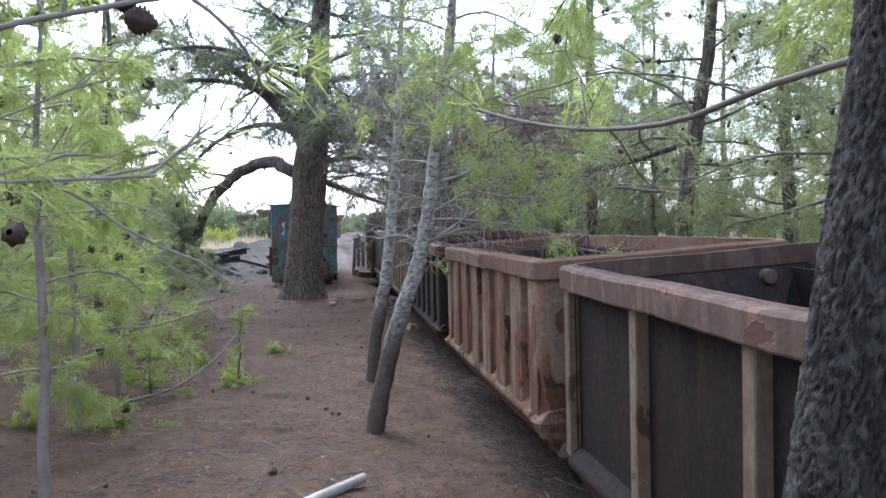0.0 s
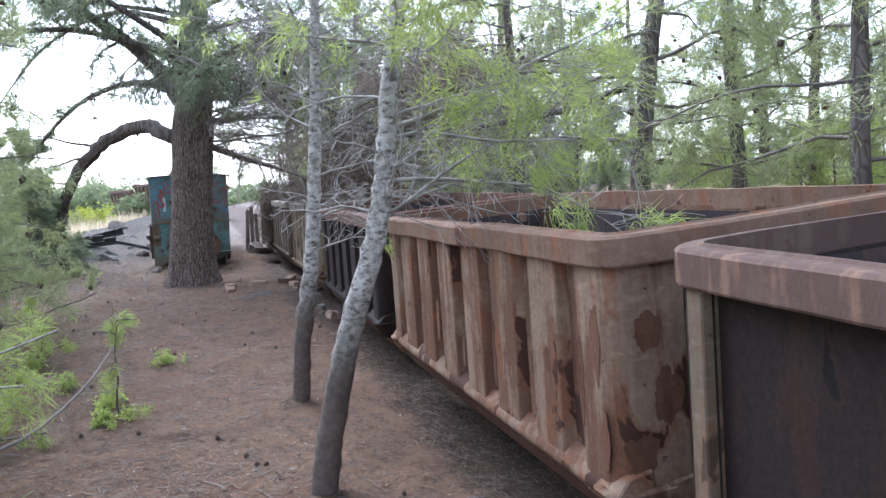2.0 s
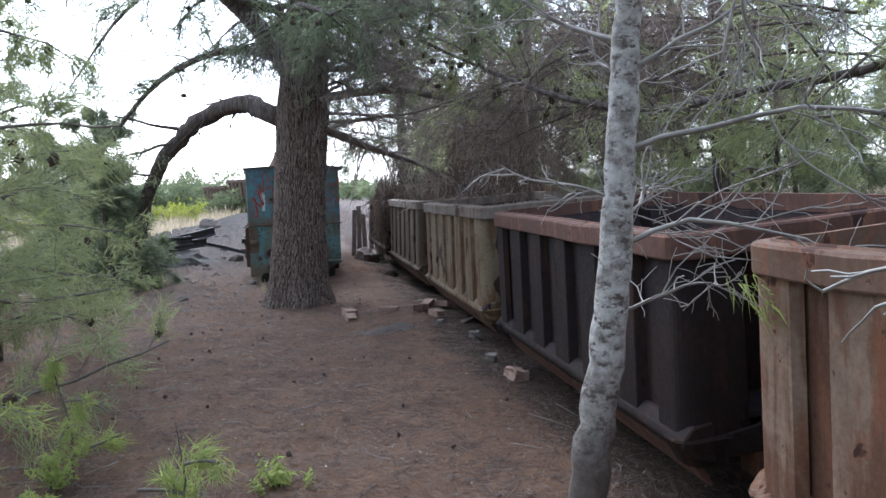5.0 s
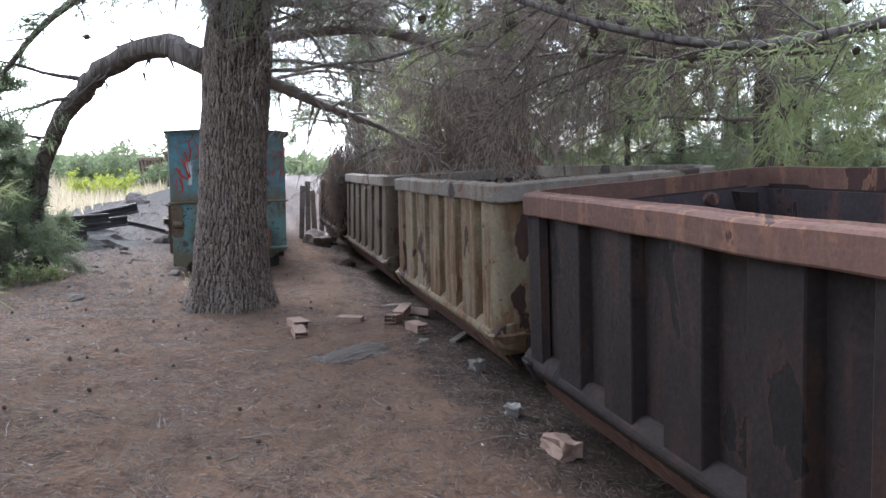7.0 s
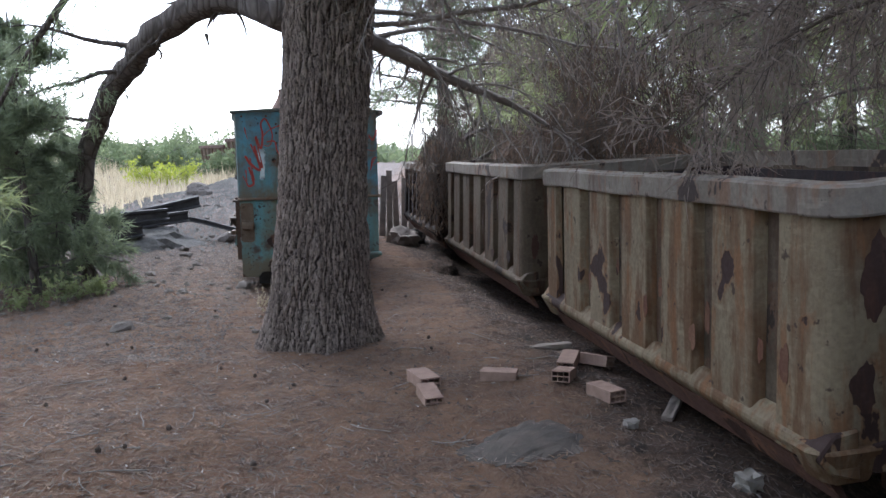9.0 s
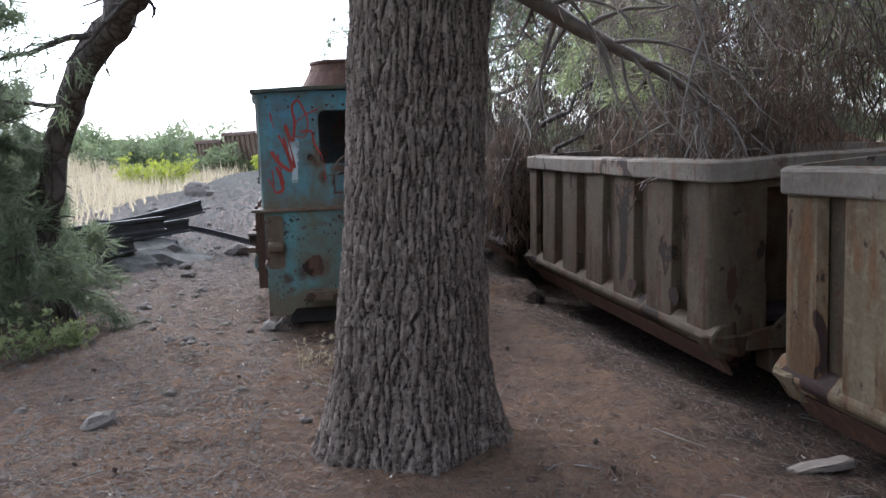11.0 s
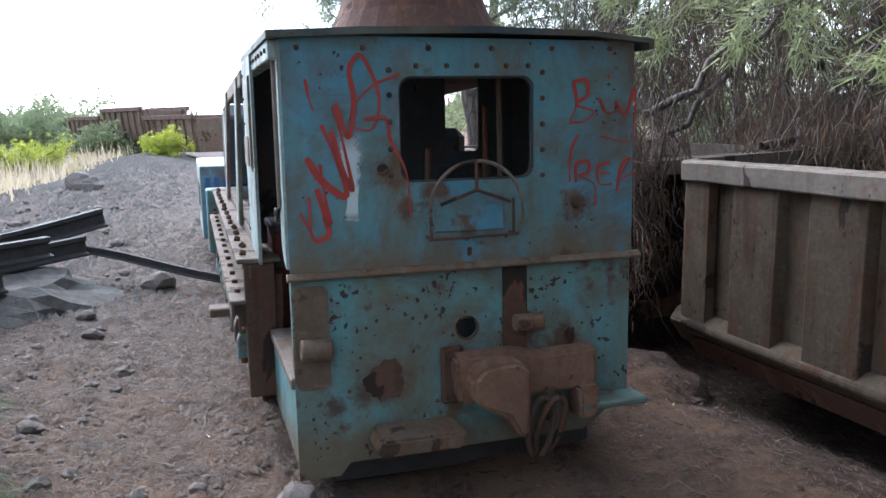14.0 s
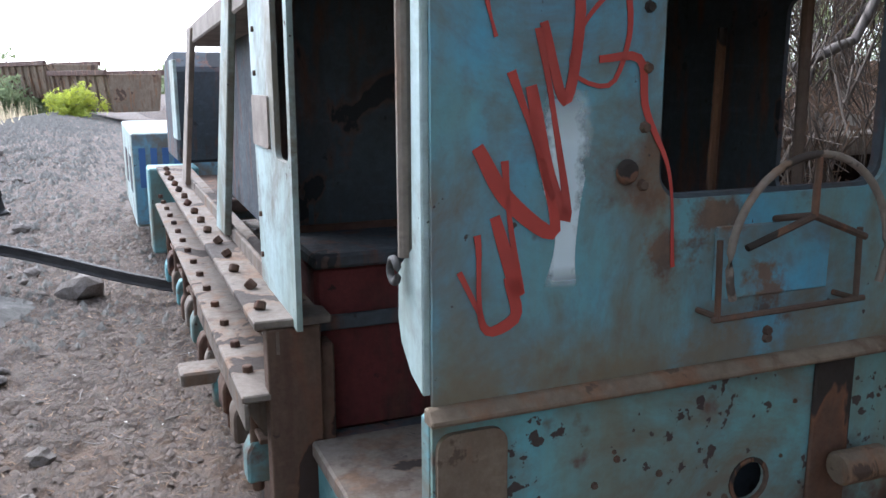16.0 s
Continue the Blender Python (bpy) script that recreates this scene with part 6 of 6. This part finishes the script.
RAIL = "rusty black scrap rail lying on the heap"
rail_bar("scrap_rail", [(-9.6, 18.2, 0.20), (-7.6, 20.3, 0.38), (-5.75, 22.6, 0.42)], RAIL)
rail_bar("scrap_rail", [(-8.6, 20.6, 0.10), (-7.0, 21.9, 0.22), (-5.6, 23.2, 0.34)], RAIL)
rail_bar("scrap_rail", [(-9.3, 19.4, 0.03), (-7.4, 20.8, 0.06), (-6.0, 22.2, 0.22)], RAIL)
rail_bar("scrap_rail", [(-7.6, 23.6, 0.18), (-6.2, 23.2, 0.40), (-5.5, 23.6, 0.55)], RAIL)
rail_bar("scrap_rail", [(-6.9, 23.4, 0.45), (-5.6, 23.3, 0.33), (-4.5, 22.9, 0.10), (-4.0, 22.7, 0.03)], "bent scrap rail reaching towards the locomotive", 0.6)
heap = bmesh.new()
bmesh.ops.create_uvsphere(heap, u_segments=28, v_segments=14, radius=1)
for q in heap.verts:
    n = noise.noise(q.co * 2.3) * 0.25 + noise.noise(q.co * 7) * 0.08
    q.co = Vector((-6.3 + q.co.x * 0.95 * (1 + n), 22.7 + q.co.y * 0.9 * (1 + n), -0.10 + q.co.z * 0.40 * (1 + n)))
tagged(part("spoil_mound", heap, M["gravel"]), "small heap of grey ballast under the scrap rails", "heap")


def rock_mesh(seed, mat, n=1):
    b = bmesh.new()
    bmesh.ops.create_icosphere(b, subdivisions=2, radius=1)
    for q in b.verts:
        q.co *= 1 + 0.45 * noise.noise(q.co * 1.2 + Vector((seed * 7.3, 0, 0))) + 0.12 * noise.noise(q.co * 4 + Vector((seed, 3, 0)))
        q.co.z *= 0.65
    me = bpy.data.meshes.new("rock")
    b.to_mesh(me)
    b.free()
    me.materials.append(mat)
    return me


ROCKS = [rock_mesh(i, M["stone"]) for i in range(6)]
rr = np.random.default_rng(12)
for i in range(240):
    y = rr.uniform(16, 30)
    x = -4.2 - (y - 18) * 0.2 - abs(rr.normal(0, 1.3)) + (0.7 if y < 19 else 0)
    s = rr.uniform(0.012, 0.04) if rr.random() < 0.9 else rr.uniform(0.05, 0.09)
    ob = tagged(new("stone", ROCKS[i % 6]), "small grey stone lying on the path", "stone", "stones beside the locomotive")
    ob.matrix_basis = Matrix.LocRotScale((x, y, gz(x, y) + s * 0.3), Euler((rr.uniform(-0.3, 0.3), 0, rr.uniform(0, 6))), (s, s * rr.uniform(0.7, 1.3), s))
for x, y, s in ((-4.98, 23.2, 0.17), (-5.35, 22.0, 0.08), (-7.35, 30.3, 0.2), (-7.15, 30.3, 0.22), (-7.25, 30.35, 0.3)):
    ob = tagged(new("stone", ROCKS[int(s * 60) % 6]), "larger pale stone on the gravel", "stone", "stones beside the locomotive")
    ob.matrix_basis = Matrix.LocRotScale((x, y, gz(x, y) + s * 0.3), None, (s, s * 0.8, s))
# ballast on the gravel bank
ba, bf = [], []
tet = np.array([(1, 0, -0.5), (-0.6, 0.9, -0.5), (-0.6, -0.9, -0.5), (0, 0, 0.8)])
tf = np.array([(0, 1, 3), (1, 2, 3), (2, 0, 3)])
for i in range(9000):
    y = rr.uniform(22, 46)
    x = -6.9 - (y - 26) * 0.08 + rr.normal(0, 1.2)
    s = rr.uniform(0.018, 0.05)
    an = rr.uniform(0, 6.28)
    c, d = math.cos(an), math.sin(an)
    ba.append(tet @ np.array([(c, d, 0), (-d, c, 0), (0, 0, 1)]) * s + (x, y, gz(x, y) + s * 0.3))
    bf.append(tf + 4 * i)
tagged(raw("ballast", np.concatenate(ba), np.concatenate(bf), M["gravel"]), "loose grey ballast stones on the bank", "gravel", kind="stuff")

# clods on the bare ground beside the locomotive
ca, cf = [], []
for i in range(14000):
    y = rr.uniform(15.0, 27)
    x = -3.5 - (y - 17) * 0.13 - abs(rr.normal(0, 1.5))
    s = rr.uniform(0.006, 0.026)
    an = rr.uniform(0, 6.28)
    c, d = math.cos(an), math.sin(an)
    ca.append(tet @ np.array([(c, d, 0), (-d, c, 0), (0, 0, 0.6)]) * s + (x, y, gz(x, y) + s * 0.2))
    cf.append(tf + 4 * i)
tagged(raw("clods", np.concatenate(ca), np.concatenate(cf), M["clod"]), "crumbled grey-brown clods on bare ground", "clods", kind="stuff")

# dry grass on the far slope, as slim blades
n = 60000
gxx = rr.uniform(-34, -7, n)
gyy = rr.uniform(24, 75, n)
ok = (gxx < -8.6 - (gyy - 26) * 0.07 + rr.normal(0, 0.4, n))
gxx, gyy = gxx[ok], gyy[ok]
clump = np.sin(gxx * 1.7 + np.sin(gyy)) * np.sin(gyy * 1.3 + gxx * 0.4)
tall = (0.30 + 0.25 * np.clip(clump + 0.3, 0, 1)) * rr.uniform(0.6, 1.5, len(gxx))
an = rr.uniform(0, 6.28, len(gxx))
zz = hgt(gxx, gyy) - 0.02
wd = 0.022
sx, sy = np.cos(an) * wd, np.sin(an) * wd
tipx, tipy = rr.normal(0, 0.12, len(gxx)), rr.normal(0, 0.12, len(gxx))
v = np.stack([np.stack([gxx - sx, gyy - sy, zz], 1), np.stack([gxx + sx, gyy + sy, zz], 1), np.stack([gxx + tipx, gyy + tipy, zz + tall], 1)], 1).reshape(-1, 3)
tagged(raw("dry_grass", v, np.arange(len(v)).reshape(-1, 3), M["dry_grass"]), "pale dry grass on the slope", "grass", kind="stuff")


def shrub(seed, x, y, rad, high, mat, label, n=900, leaf=0.11, name="shrub", category="shrub"):
    """A low bush: stems from one root, and many small leaf blades in uneven clumps."""
    rng = np.random.default_rng(seed)
    t = thing(name, None, label, category, "shrubs of the slope")
    b = np.array([x, y, gz(x, y)])
    st, cen, way = [], [], []
    for i in range(16):
        az = rng.uniform(0, 6.28)
        p = wander(rng, b, (math.cos(az) * rad, math.sin(az) * rad, high * 1.1), math.hypot(rad, high) * rng.uniform(0.6, 1.05), 8, 0.06, 0.2)
        st.append((p, np.linspace(0.03, 0.006, 8) * rad))
        for k in range(n // 16):
            j = rng.integers(2, 8)
            cen.append(p[j] + rng.normal(0, 0.13 * rad, 3)), way.append(rng.normal(0, 1, 3))
    v, f = tubes(st, 4)
    raw("stem_tangle", v, f, M["twig"], t)
    cen = np.array(cen)
    cen[:, 2] = np.maximum(cen[:, 2], b[2] + 0.05)
    v, f = tuft_mesh(rng, cen, way, 6, leaf, leaf * 0.16, 0.9)
    raw("leafage", v, f, mat, t)
    return t


shrub(200, -11.0, 40.0, 1.1, 1.25, M["yellow_leaf"], "rounded shrub in yellow-green autumn leaf")
shrub(201, -7.9, 44.0, 0.7, 0.8, M["yellow_leaf"], "small yellow-green shrub before the far wagons")
for i, (x, y, r, h) in enumerate([(-14, 48, 2.2, 1.2), (-18, 52, 2.5, 1.3), (-10.5, 50, 1.6, 1.3), (-23, 54, 2.6, 1.2), (-13, 58, 2.2, 1.3), (-28, 50, 2.5, 1.0), (-16, 66, 2.8, 1.5), (-24, 68, 3, 1.5), (-33, 64, 3, 1.4)]):
    shrub(210 + i, x, y, r, h, M["shrub"], "grey-green shrub at the far edge of the slope", 800, 0.28)
# distant scrub along the horizon
hr = np.random.default_rng(31)
n = 5200
hx, hy = hr.uniform(-190, 90, n), hr.uniform(90, 150, n)
cl = 0.5 + 0.5 * np.sin(hx * 0.21) * np.sin(hx * 0.07 + 1) + 0.3 * np.sin(hx * 0.6)
cen = np.stack([hx, hy, hr.uniform(0, 1, n) * (0.8 + 1.7 * np.clip(cl, 0, 1))], 1)
v, f = tuft_mesh(hr, cen, hr.normal(0, 1, (n, 3)), 8, 1.3, 0.28, 0.9)
tagged(raw("far_scrub", v, f, M["shrub"]), "far green scrub along the horizon", "scrub", kind="stuff")

# a second string of wagons far off
def far_wagon(x, y, rz):
    w = thing("far_wagon", pose(x, y, gz(x, y) + 0.1, 0, 0, rz), "rust-brown wagon standing far along the line", "mine wagon", "far wagons")
    # pale rib paint on tub and ribs stands in for distance haze
    part("tub", prism([(-0.75, 0.35), (0.75, 0.35), (0.9, 1.5), (-0.9, 1.5)], 0, 4.2, "y", 0.02), M["rib_pale"], w)
    for s in (-1, 1):
        for i in range(7):
            part("rib", prism([(s * 0.76, 0.4), (s * 0.84, 0.4), (s * 0.96, 1.45), (s * 0.88, 1.45)], 0.15 + 0.62 * i, 0.22 + 0.62 * i, "y"), M["rib_pale"], w)
        part("rim_rail", box(min(s * 0.88, s * 0.99), max(s * 0.88, s * 0.99), 0, 4.2, 1.46, 1.62, 0.01), M["rim_dark"], w)
    return w


for i in range(3):
    far_wagon(-6.2 - 4.35 * i * 0.52, 45.0 + 4.35 * i * 0.85, 31)

# ---- things on the ground ----
def hollow_brick(label):
    """A fired brick with two rows of cells through its length."""
    t = thing("hollow_brick", None, label, "brick", "broken bricks")
    cells = [ring(-0.052 + 0.036 * i, -0.02 + 0.036 * i, 0.008 + 0.033 * j, 0.034 + 0.033 * j, 0.004, 2) for i in range(3) for j in range(2)]
    part("body", plate(ring(-0.06, 0.06, 0, 0.075, 0.004, 2), cells, -0.12, 0.12), M["brick"], t)
    return t


BK = [(-1.98, 14.42, 20), (-1.95, 14.17, 14), (-1.55, 14.35, 75), (-1.12, 14.55, -20), (-0.95, 14.62, 50), (-1.2, 14.25, 160), (-1.03, 13.95, 25)]
first = hollow_brick("pink hollow clay brick lying on pine litter")
for i, (x, y, a) in enumerate(BK):
    m = pose(x + 0.09, y, gz(x, y) - 0.004, 8 if i % 2 else 0, 12 if i == 4 else 0, a)
    if i == 0:
        first.matrix_basis = m
    else:
        copy_thing(first, m @ Matrix.Scale(0.85, 4))


def scrap(name, x, y, sx, sy, sz, rz, mat, label, category, tilt=0):
    b = bmesh.new()
    bmesh.ops.create_cube(b, size=1)
    bmesh.ops.subdivide_edges(b, edges=b.edges[:], cuts=3, use_grid_fill=True)
    for q in b.verts:
        k = q.co.copy()
        q.co = Vector((k.x * sx, k.y * sy, k.z * sz)) + noise.noise_vector(Vector((k.x * 3 + x, k.y * 3 + y, k.z * 3))) * min(sx, sy, sz) * 0.35
    ob = tagged(part(name, soft(b, min(sx, sy, sz) * 0.06), mat), label, category)
    ob.matrix_basis = pose(x, y, gz(x, y) + sz * 0.4, tilt, 0, rz)
    return ob


scrap("rubble", -0.62, 12.85, 0.09, 0.07, 0.07, 30, M["white_junk"], "pale lump of rubble beside the wagon", "rubble")
scrap("rubble", -0.55, 11.9, 0.10, 0.07, 0.06, 70, M["white_junk"], "broken pale concrete lump under the wagons", "rubble")
scrap("rubble", -0.42, 11.35, 0.19, 0.11, 0.08, 110, M["brick"], "reddish broken block under the wagons", "rubble", 12)
scrap("rubble", -0.92, 13.5, 0.06, 0.05, 0.04, 10, M["white_junk"], "small pale lump of mortar", "rubble")
scrap("plank", -1.05, 15.1, 0.28, 0.07, 0.03, 20, M["timber"], "short weathered plank on the litter", "plank")
scrap("plank", -0.6, 13.9, 0.05, 0.42, 0.03, -25, M["timber"], "thin weathered batten beside the wagon", "plank")
ash = bmesh.new()
bmesh.ops.create_circle(ash, cap_ends=True, radius=1, segments=40)
bmesh.ops.subdivide_edges(ash, edges=ash.edges[:], cuts=1)
bmesh.ops.triangulate(ash, faces=ash.faces[:])
bmesh.ops.subdivide_edges(ash, edges=ash.edges[:], cuts=3, use_grid_fill=True)
for q in ash.verts:
    r = q.co.length
    k = 1 + 0.3 * noise.noise(q.co.normalized() * 1.6) if r > 0.01 else 1
    x, y = -1.42 + q.co.x * 0.30 * k, 13.38 + q.co.y * 0.24 * k
    q.co = (x, y, gz(x, y) + 0.03 * (1 - r * r) - 0.002 + 0.014 * noise.noise((x * 14, y * 14, 0)))
tagged(part("ash_patch", ash, M["mat_fabric"]), "patch of dark grey ash from an old fire", "ash")
pipe = tagged(part("pipe_end", soft(rod((-0.791, 4.178, 0.032), (-0.436, 4.628, 0.07), 0.032, 14, 0.028), 0.006), M["pale_speck"]), "short weathered white pipe end lying on the ground", "pipe")
# lumber and slats stacked beyond the old pine
for i in range(7):
    x, y = -2.55 + 0.12 * i, 24.0 + 0.2 * i
    b = box(-0.05, 0.05, -0.015, 0.015, 0, 1.05 + 0.1 * math.sin(i * 2.1), 0.004)
    ob = tagged(part("upright_slat", b, M["timber"]), "weathered upright slat beside the track", "slat", "upright slats")
    ob.matrix_basis = pose(x, y, gz(x, y) - 0.02, 4 * math.sin(i), 3 * math.cos(i * 1.7), 20)
scrap("crate", -2.15, 22.5, 0.42, 0.3, 0.22, 35, M["timber"], "broken pale timber crate beside the wagons", "crate", 20)
scrap("rubble", -2.0, 23.1, 0.3, 0.25, 0.2, 10, M["rubber"], "dark scrap lump beside the wagons", "scrap")
mound = bmesh.new()
bmesh.ops.create_uvsphere(mound, u_segments=24, v_segments=12, radius=1)
for q in mound.verts:
    q.co = Vector((-1.85 + q.co.x * 0.4, 19.6 + q.co.y * 0.6, -0.03 + q.co.z * 0.16)) * 1.0 + Vector((0, 0, 0.05 * noise.noise(q.co * 3)))
tagged(part("litter_mound", mound, M["soil"]), "dark mound of swept litter beside the wagon", "mound")

# fallen cones, sticks and needle litter
cone_v, cone_f = cones_mesh(np.random.default_rng(4), [np.zeros(3)], 0.055)
cone_me = raw("pine_cone", cone_v, cone_f, M["cone"])
tagged(cone_me, "dark fallen pine cone on the litter", "pine cone", "fallen cones")
cone_me.matrix_basis = pose(-1.0, 4.9, gz(-1.0, 4.9) + 0.018)
lr = np.random.default_rng(6)
for i in range(85):
    y = lr.uniform(2.2, 18)
    x = -0.9 - 0.19 * y + 0.6 + lr.normal(0, 1.0)
    if math.hypot(x + 2.6, y - 15.9) < 0.5 or (x < -2.3 and y < 7 and lr.random() < 0.5) or x > 0.4 - 0.138 * (y - 4):
        continue
    copy_thing(cone_me, Matrix.LocRotScale((x, y, gz(x, y) + 0.014), Euler((lr.uniform(0, 6), 0, lr.uniform(0, 6))), (lr.uniform(0.35, 0.6),) * 3))
sticks = []
for i in range(420):
    y = lr.uniform(2, 22)
    x = -0.7 - 0.19 * y + lr.normal(0, 1.5)
    an = lr.uniform(0, 6.28)
    ln = lr.uniform(0.06, 0.3)
    p = wander(lr, (x, y, 0), (math.cos(an), math.sin(an), 0), ln, 5, 0, 0.15)
    p[:, 2] = hgt(p[:, 0], p[:, 1]) + 0.006
    sticks.append((p, np.linspace(0.004, 0.002, 5)))
v, f = tubes(sticks, 4)
tagged(raw("fallen_sticks", v, f, M["twig_dead"]), "thin dead sticks strewn over the ground", "sticks", kind="stuff")


def litter(seed, n, mat, name, label, size, width, box_):
    rng = np.random.default_rng(seed)
    y = rng.uniform(box_[0], box_[1], n)
    x = -0.6 - 0.19 * y + rng.normal(0, box_[2], n)
    an = rng.uniform(0, 6.28, n)
    ln, wd = size * rng.uniform(0.5, 1.4, n), width
    c, s = np.cos(an), np.sin(an)
    z = hgt(x, y) + 0.004
    up = rng.uniform(0.0, 0.012, n)
    v = np.stack([np.stack([x - s * wd, y + c * wd, z], 1), np.stack([x + s * wd, y - c * wd, z + 0.002], 1), np.stack([x + c * ln, y + s * ln, z + up], 1)], 1).reshape(-1, 3)
    return tagged(raw(name, v, np.arange(3 * n).reshape(-1, 3), mat), label, "litter", kind="stuff")


litter(3, 900, M["pale_speck"], "pale_specks", "tiny pale chips scattered on the soil", 0.022, 0.006, (2, 22, 1.6))
litter(4, 9000, M["cone"], "dark_bark_bits", "dark bark flakes and rotten cone scales on the soil", 0.05, 0.011, (1.5, 24, 2.0))
litter(1, 90000, M["needle_dead"], "needle_litter", "dry brown pine needles on the soil", 0.075, 0.0026, (1.5, 19, 1.7))
litter(2, 22000, M["litter"], "straw_litter", "tan straw and bark bits on the soil", 0.045, 0.004, (2, 24, 1.9))

# fallen branch left of the path, weeds
def weed(seed, x, y, h, mat, label, n=14, leaf=0.035, name="weed"):
    rng = np.random.default_rng(seed)
    t = thing(name, None, label, "weed", "weeds along the path")
    b = np.array([x, y, gz(x, y)])
    st, cen, way = [], [], []
    for i in range(n):
        p = wander(rng, b + rng.normal(0, 0.05, 3) * (1, 1, 0), (rng.normal(0, 0.5), rng.normal(0, 0.5), 1), h * rng.uniform(0.5, 1.1), 6, 0.02, 0.15)
        st.append((p, np.linspace(0.003, 0.0012, 6)))
        for j in range(2, 6):
            cen.append(p[j]), way.append(rng.normal(0, 1, 3))
    v, f = tubes(st, 3)
    raw("stem_tangle", v, f, M["dry_grass"] if leaf < 0.03 else M["twig"], t)
    v, f = tuft_mesh(rng, cen, way, 7, leaf, leaf * 0.2, 0.8)
    raw("leafage", v, f, mat, t)
    return t


for i, (x, y, h) in enumerate([(-2.75, 16.9, 0.30), (-2.95, 17.1, 0.34), (-3.1, 16.8, 0.26), (-2.6, 17.2, 0.3), (-3.3, 17.3, 0.2), (-2.85, 16.6, 0.22)]):
    weed(300 + i, x, y, h, M["dry_grass"], "dry seed-headed weed beside the old pine", 9, 0.022)
for i, (x, y, h) in enumerate([(-5.25, 17.6, 0.34), (-5.5, 17.4, 0.3), (-5.05, 17.9, 0.22), (-6.9, 20.0, 0.3), (-7.3, 19.2, 0.35)]):
    weed(320 + i, x, y, h, M["needle"], "small green weed on the bare ground", 16, 0.05)
for i in range(10):
    weed(340 + i, lr.uniform(-3.2, -1.7), lr.uniform(5.0, 9.6), lr.uniform(0.08, 0.2), M["needle_bright"], "low tuft of green weed in the litter", 12, 0.04)
fb_tub, _, _ = limb(np.random.default_rng(5), spline([(-2.55, 6.6, 0.05), (-2.2, 6.95, 0.12), (-1.95, 7.3, 0.32), (-1.85, 7.6, 0.5)], 10), 0.016, 0.005, sub=0.2, sub_len=0.4, need=0)
v, f = tubes(fb_tub, 5)
tagged(raw("fallen_branch", v, f, M["twig_dead"], None, True), "bare fallen branch lying beside the path", "branch")
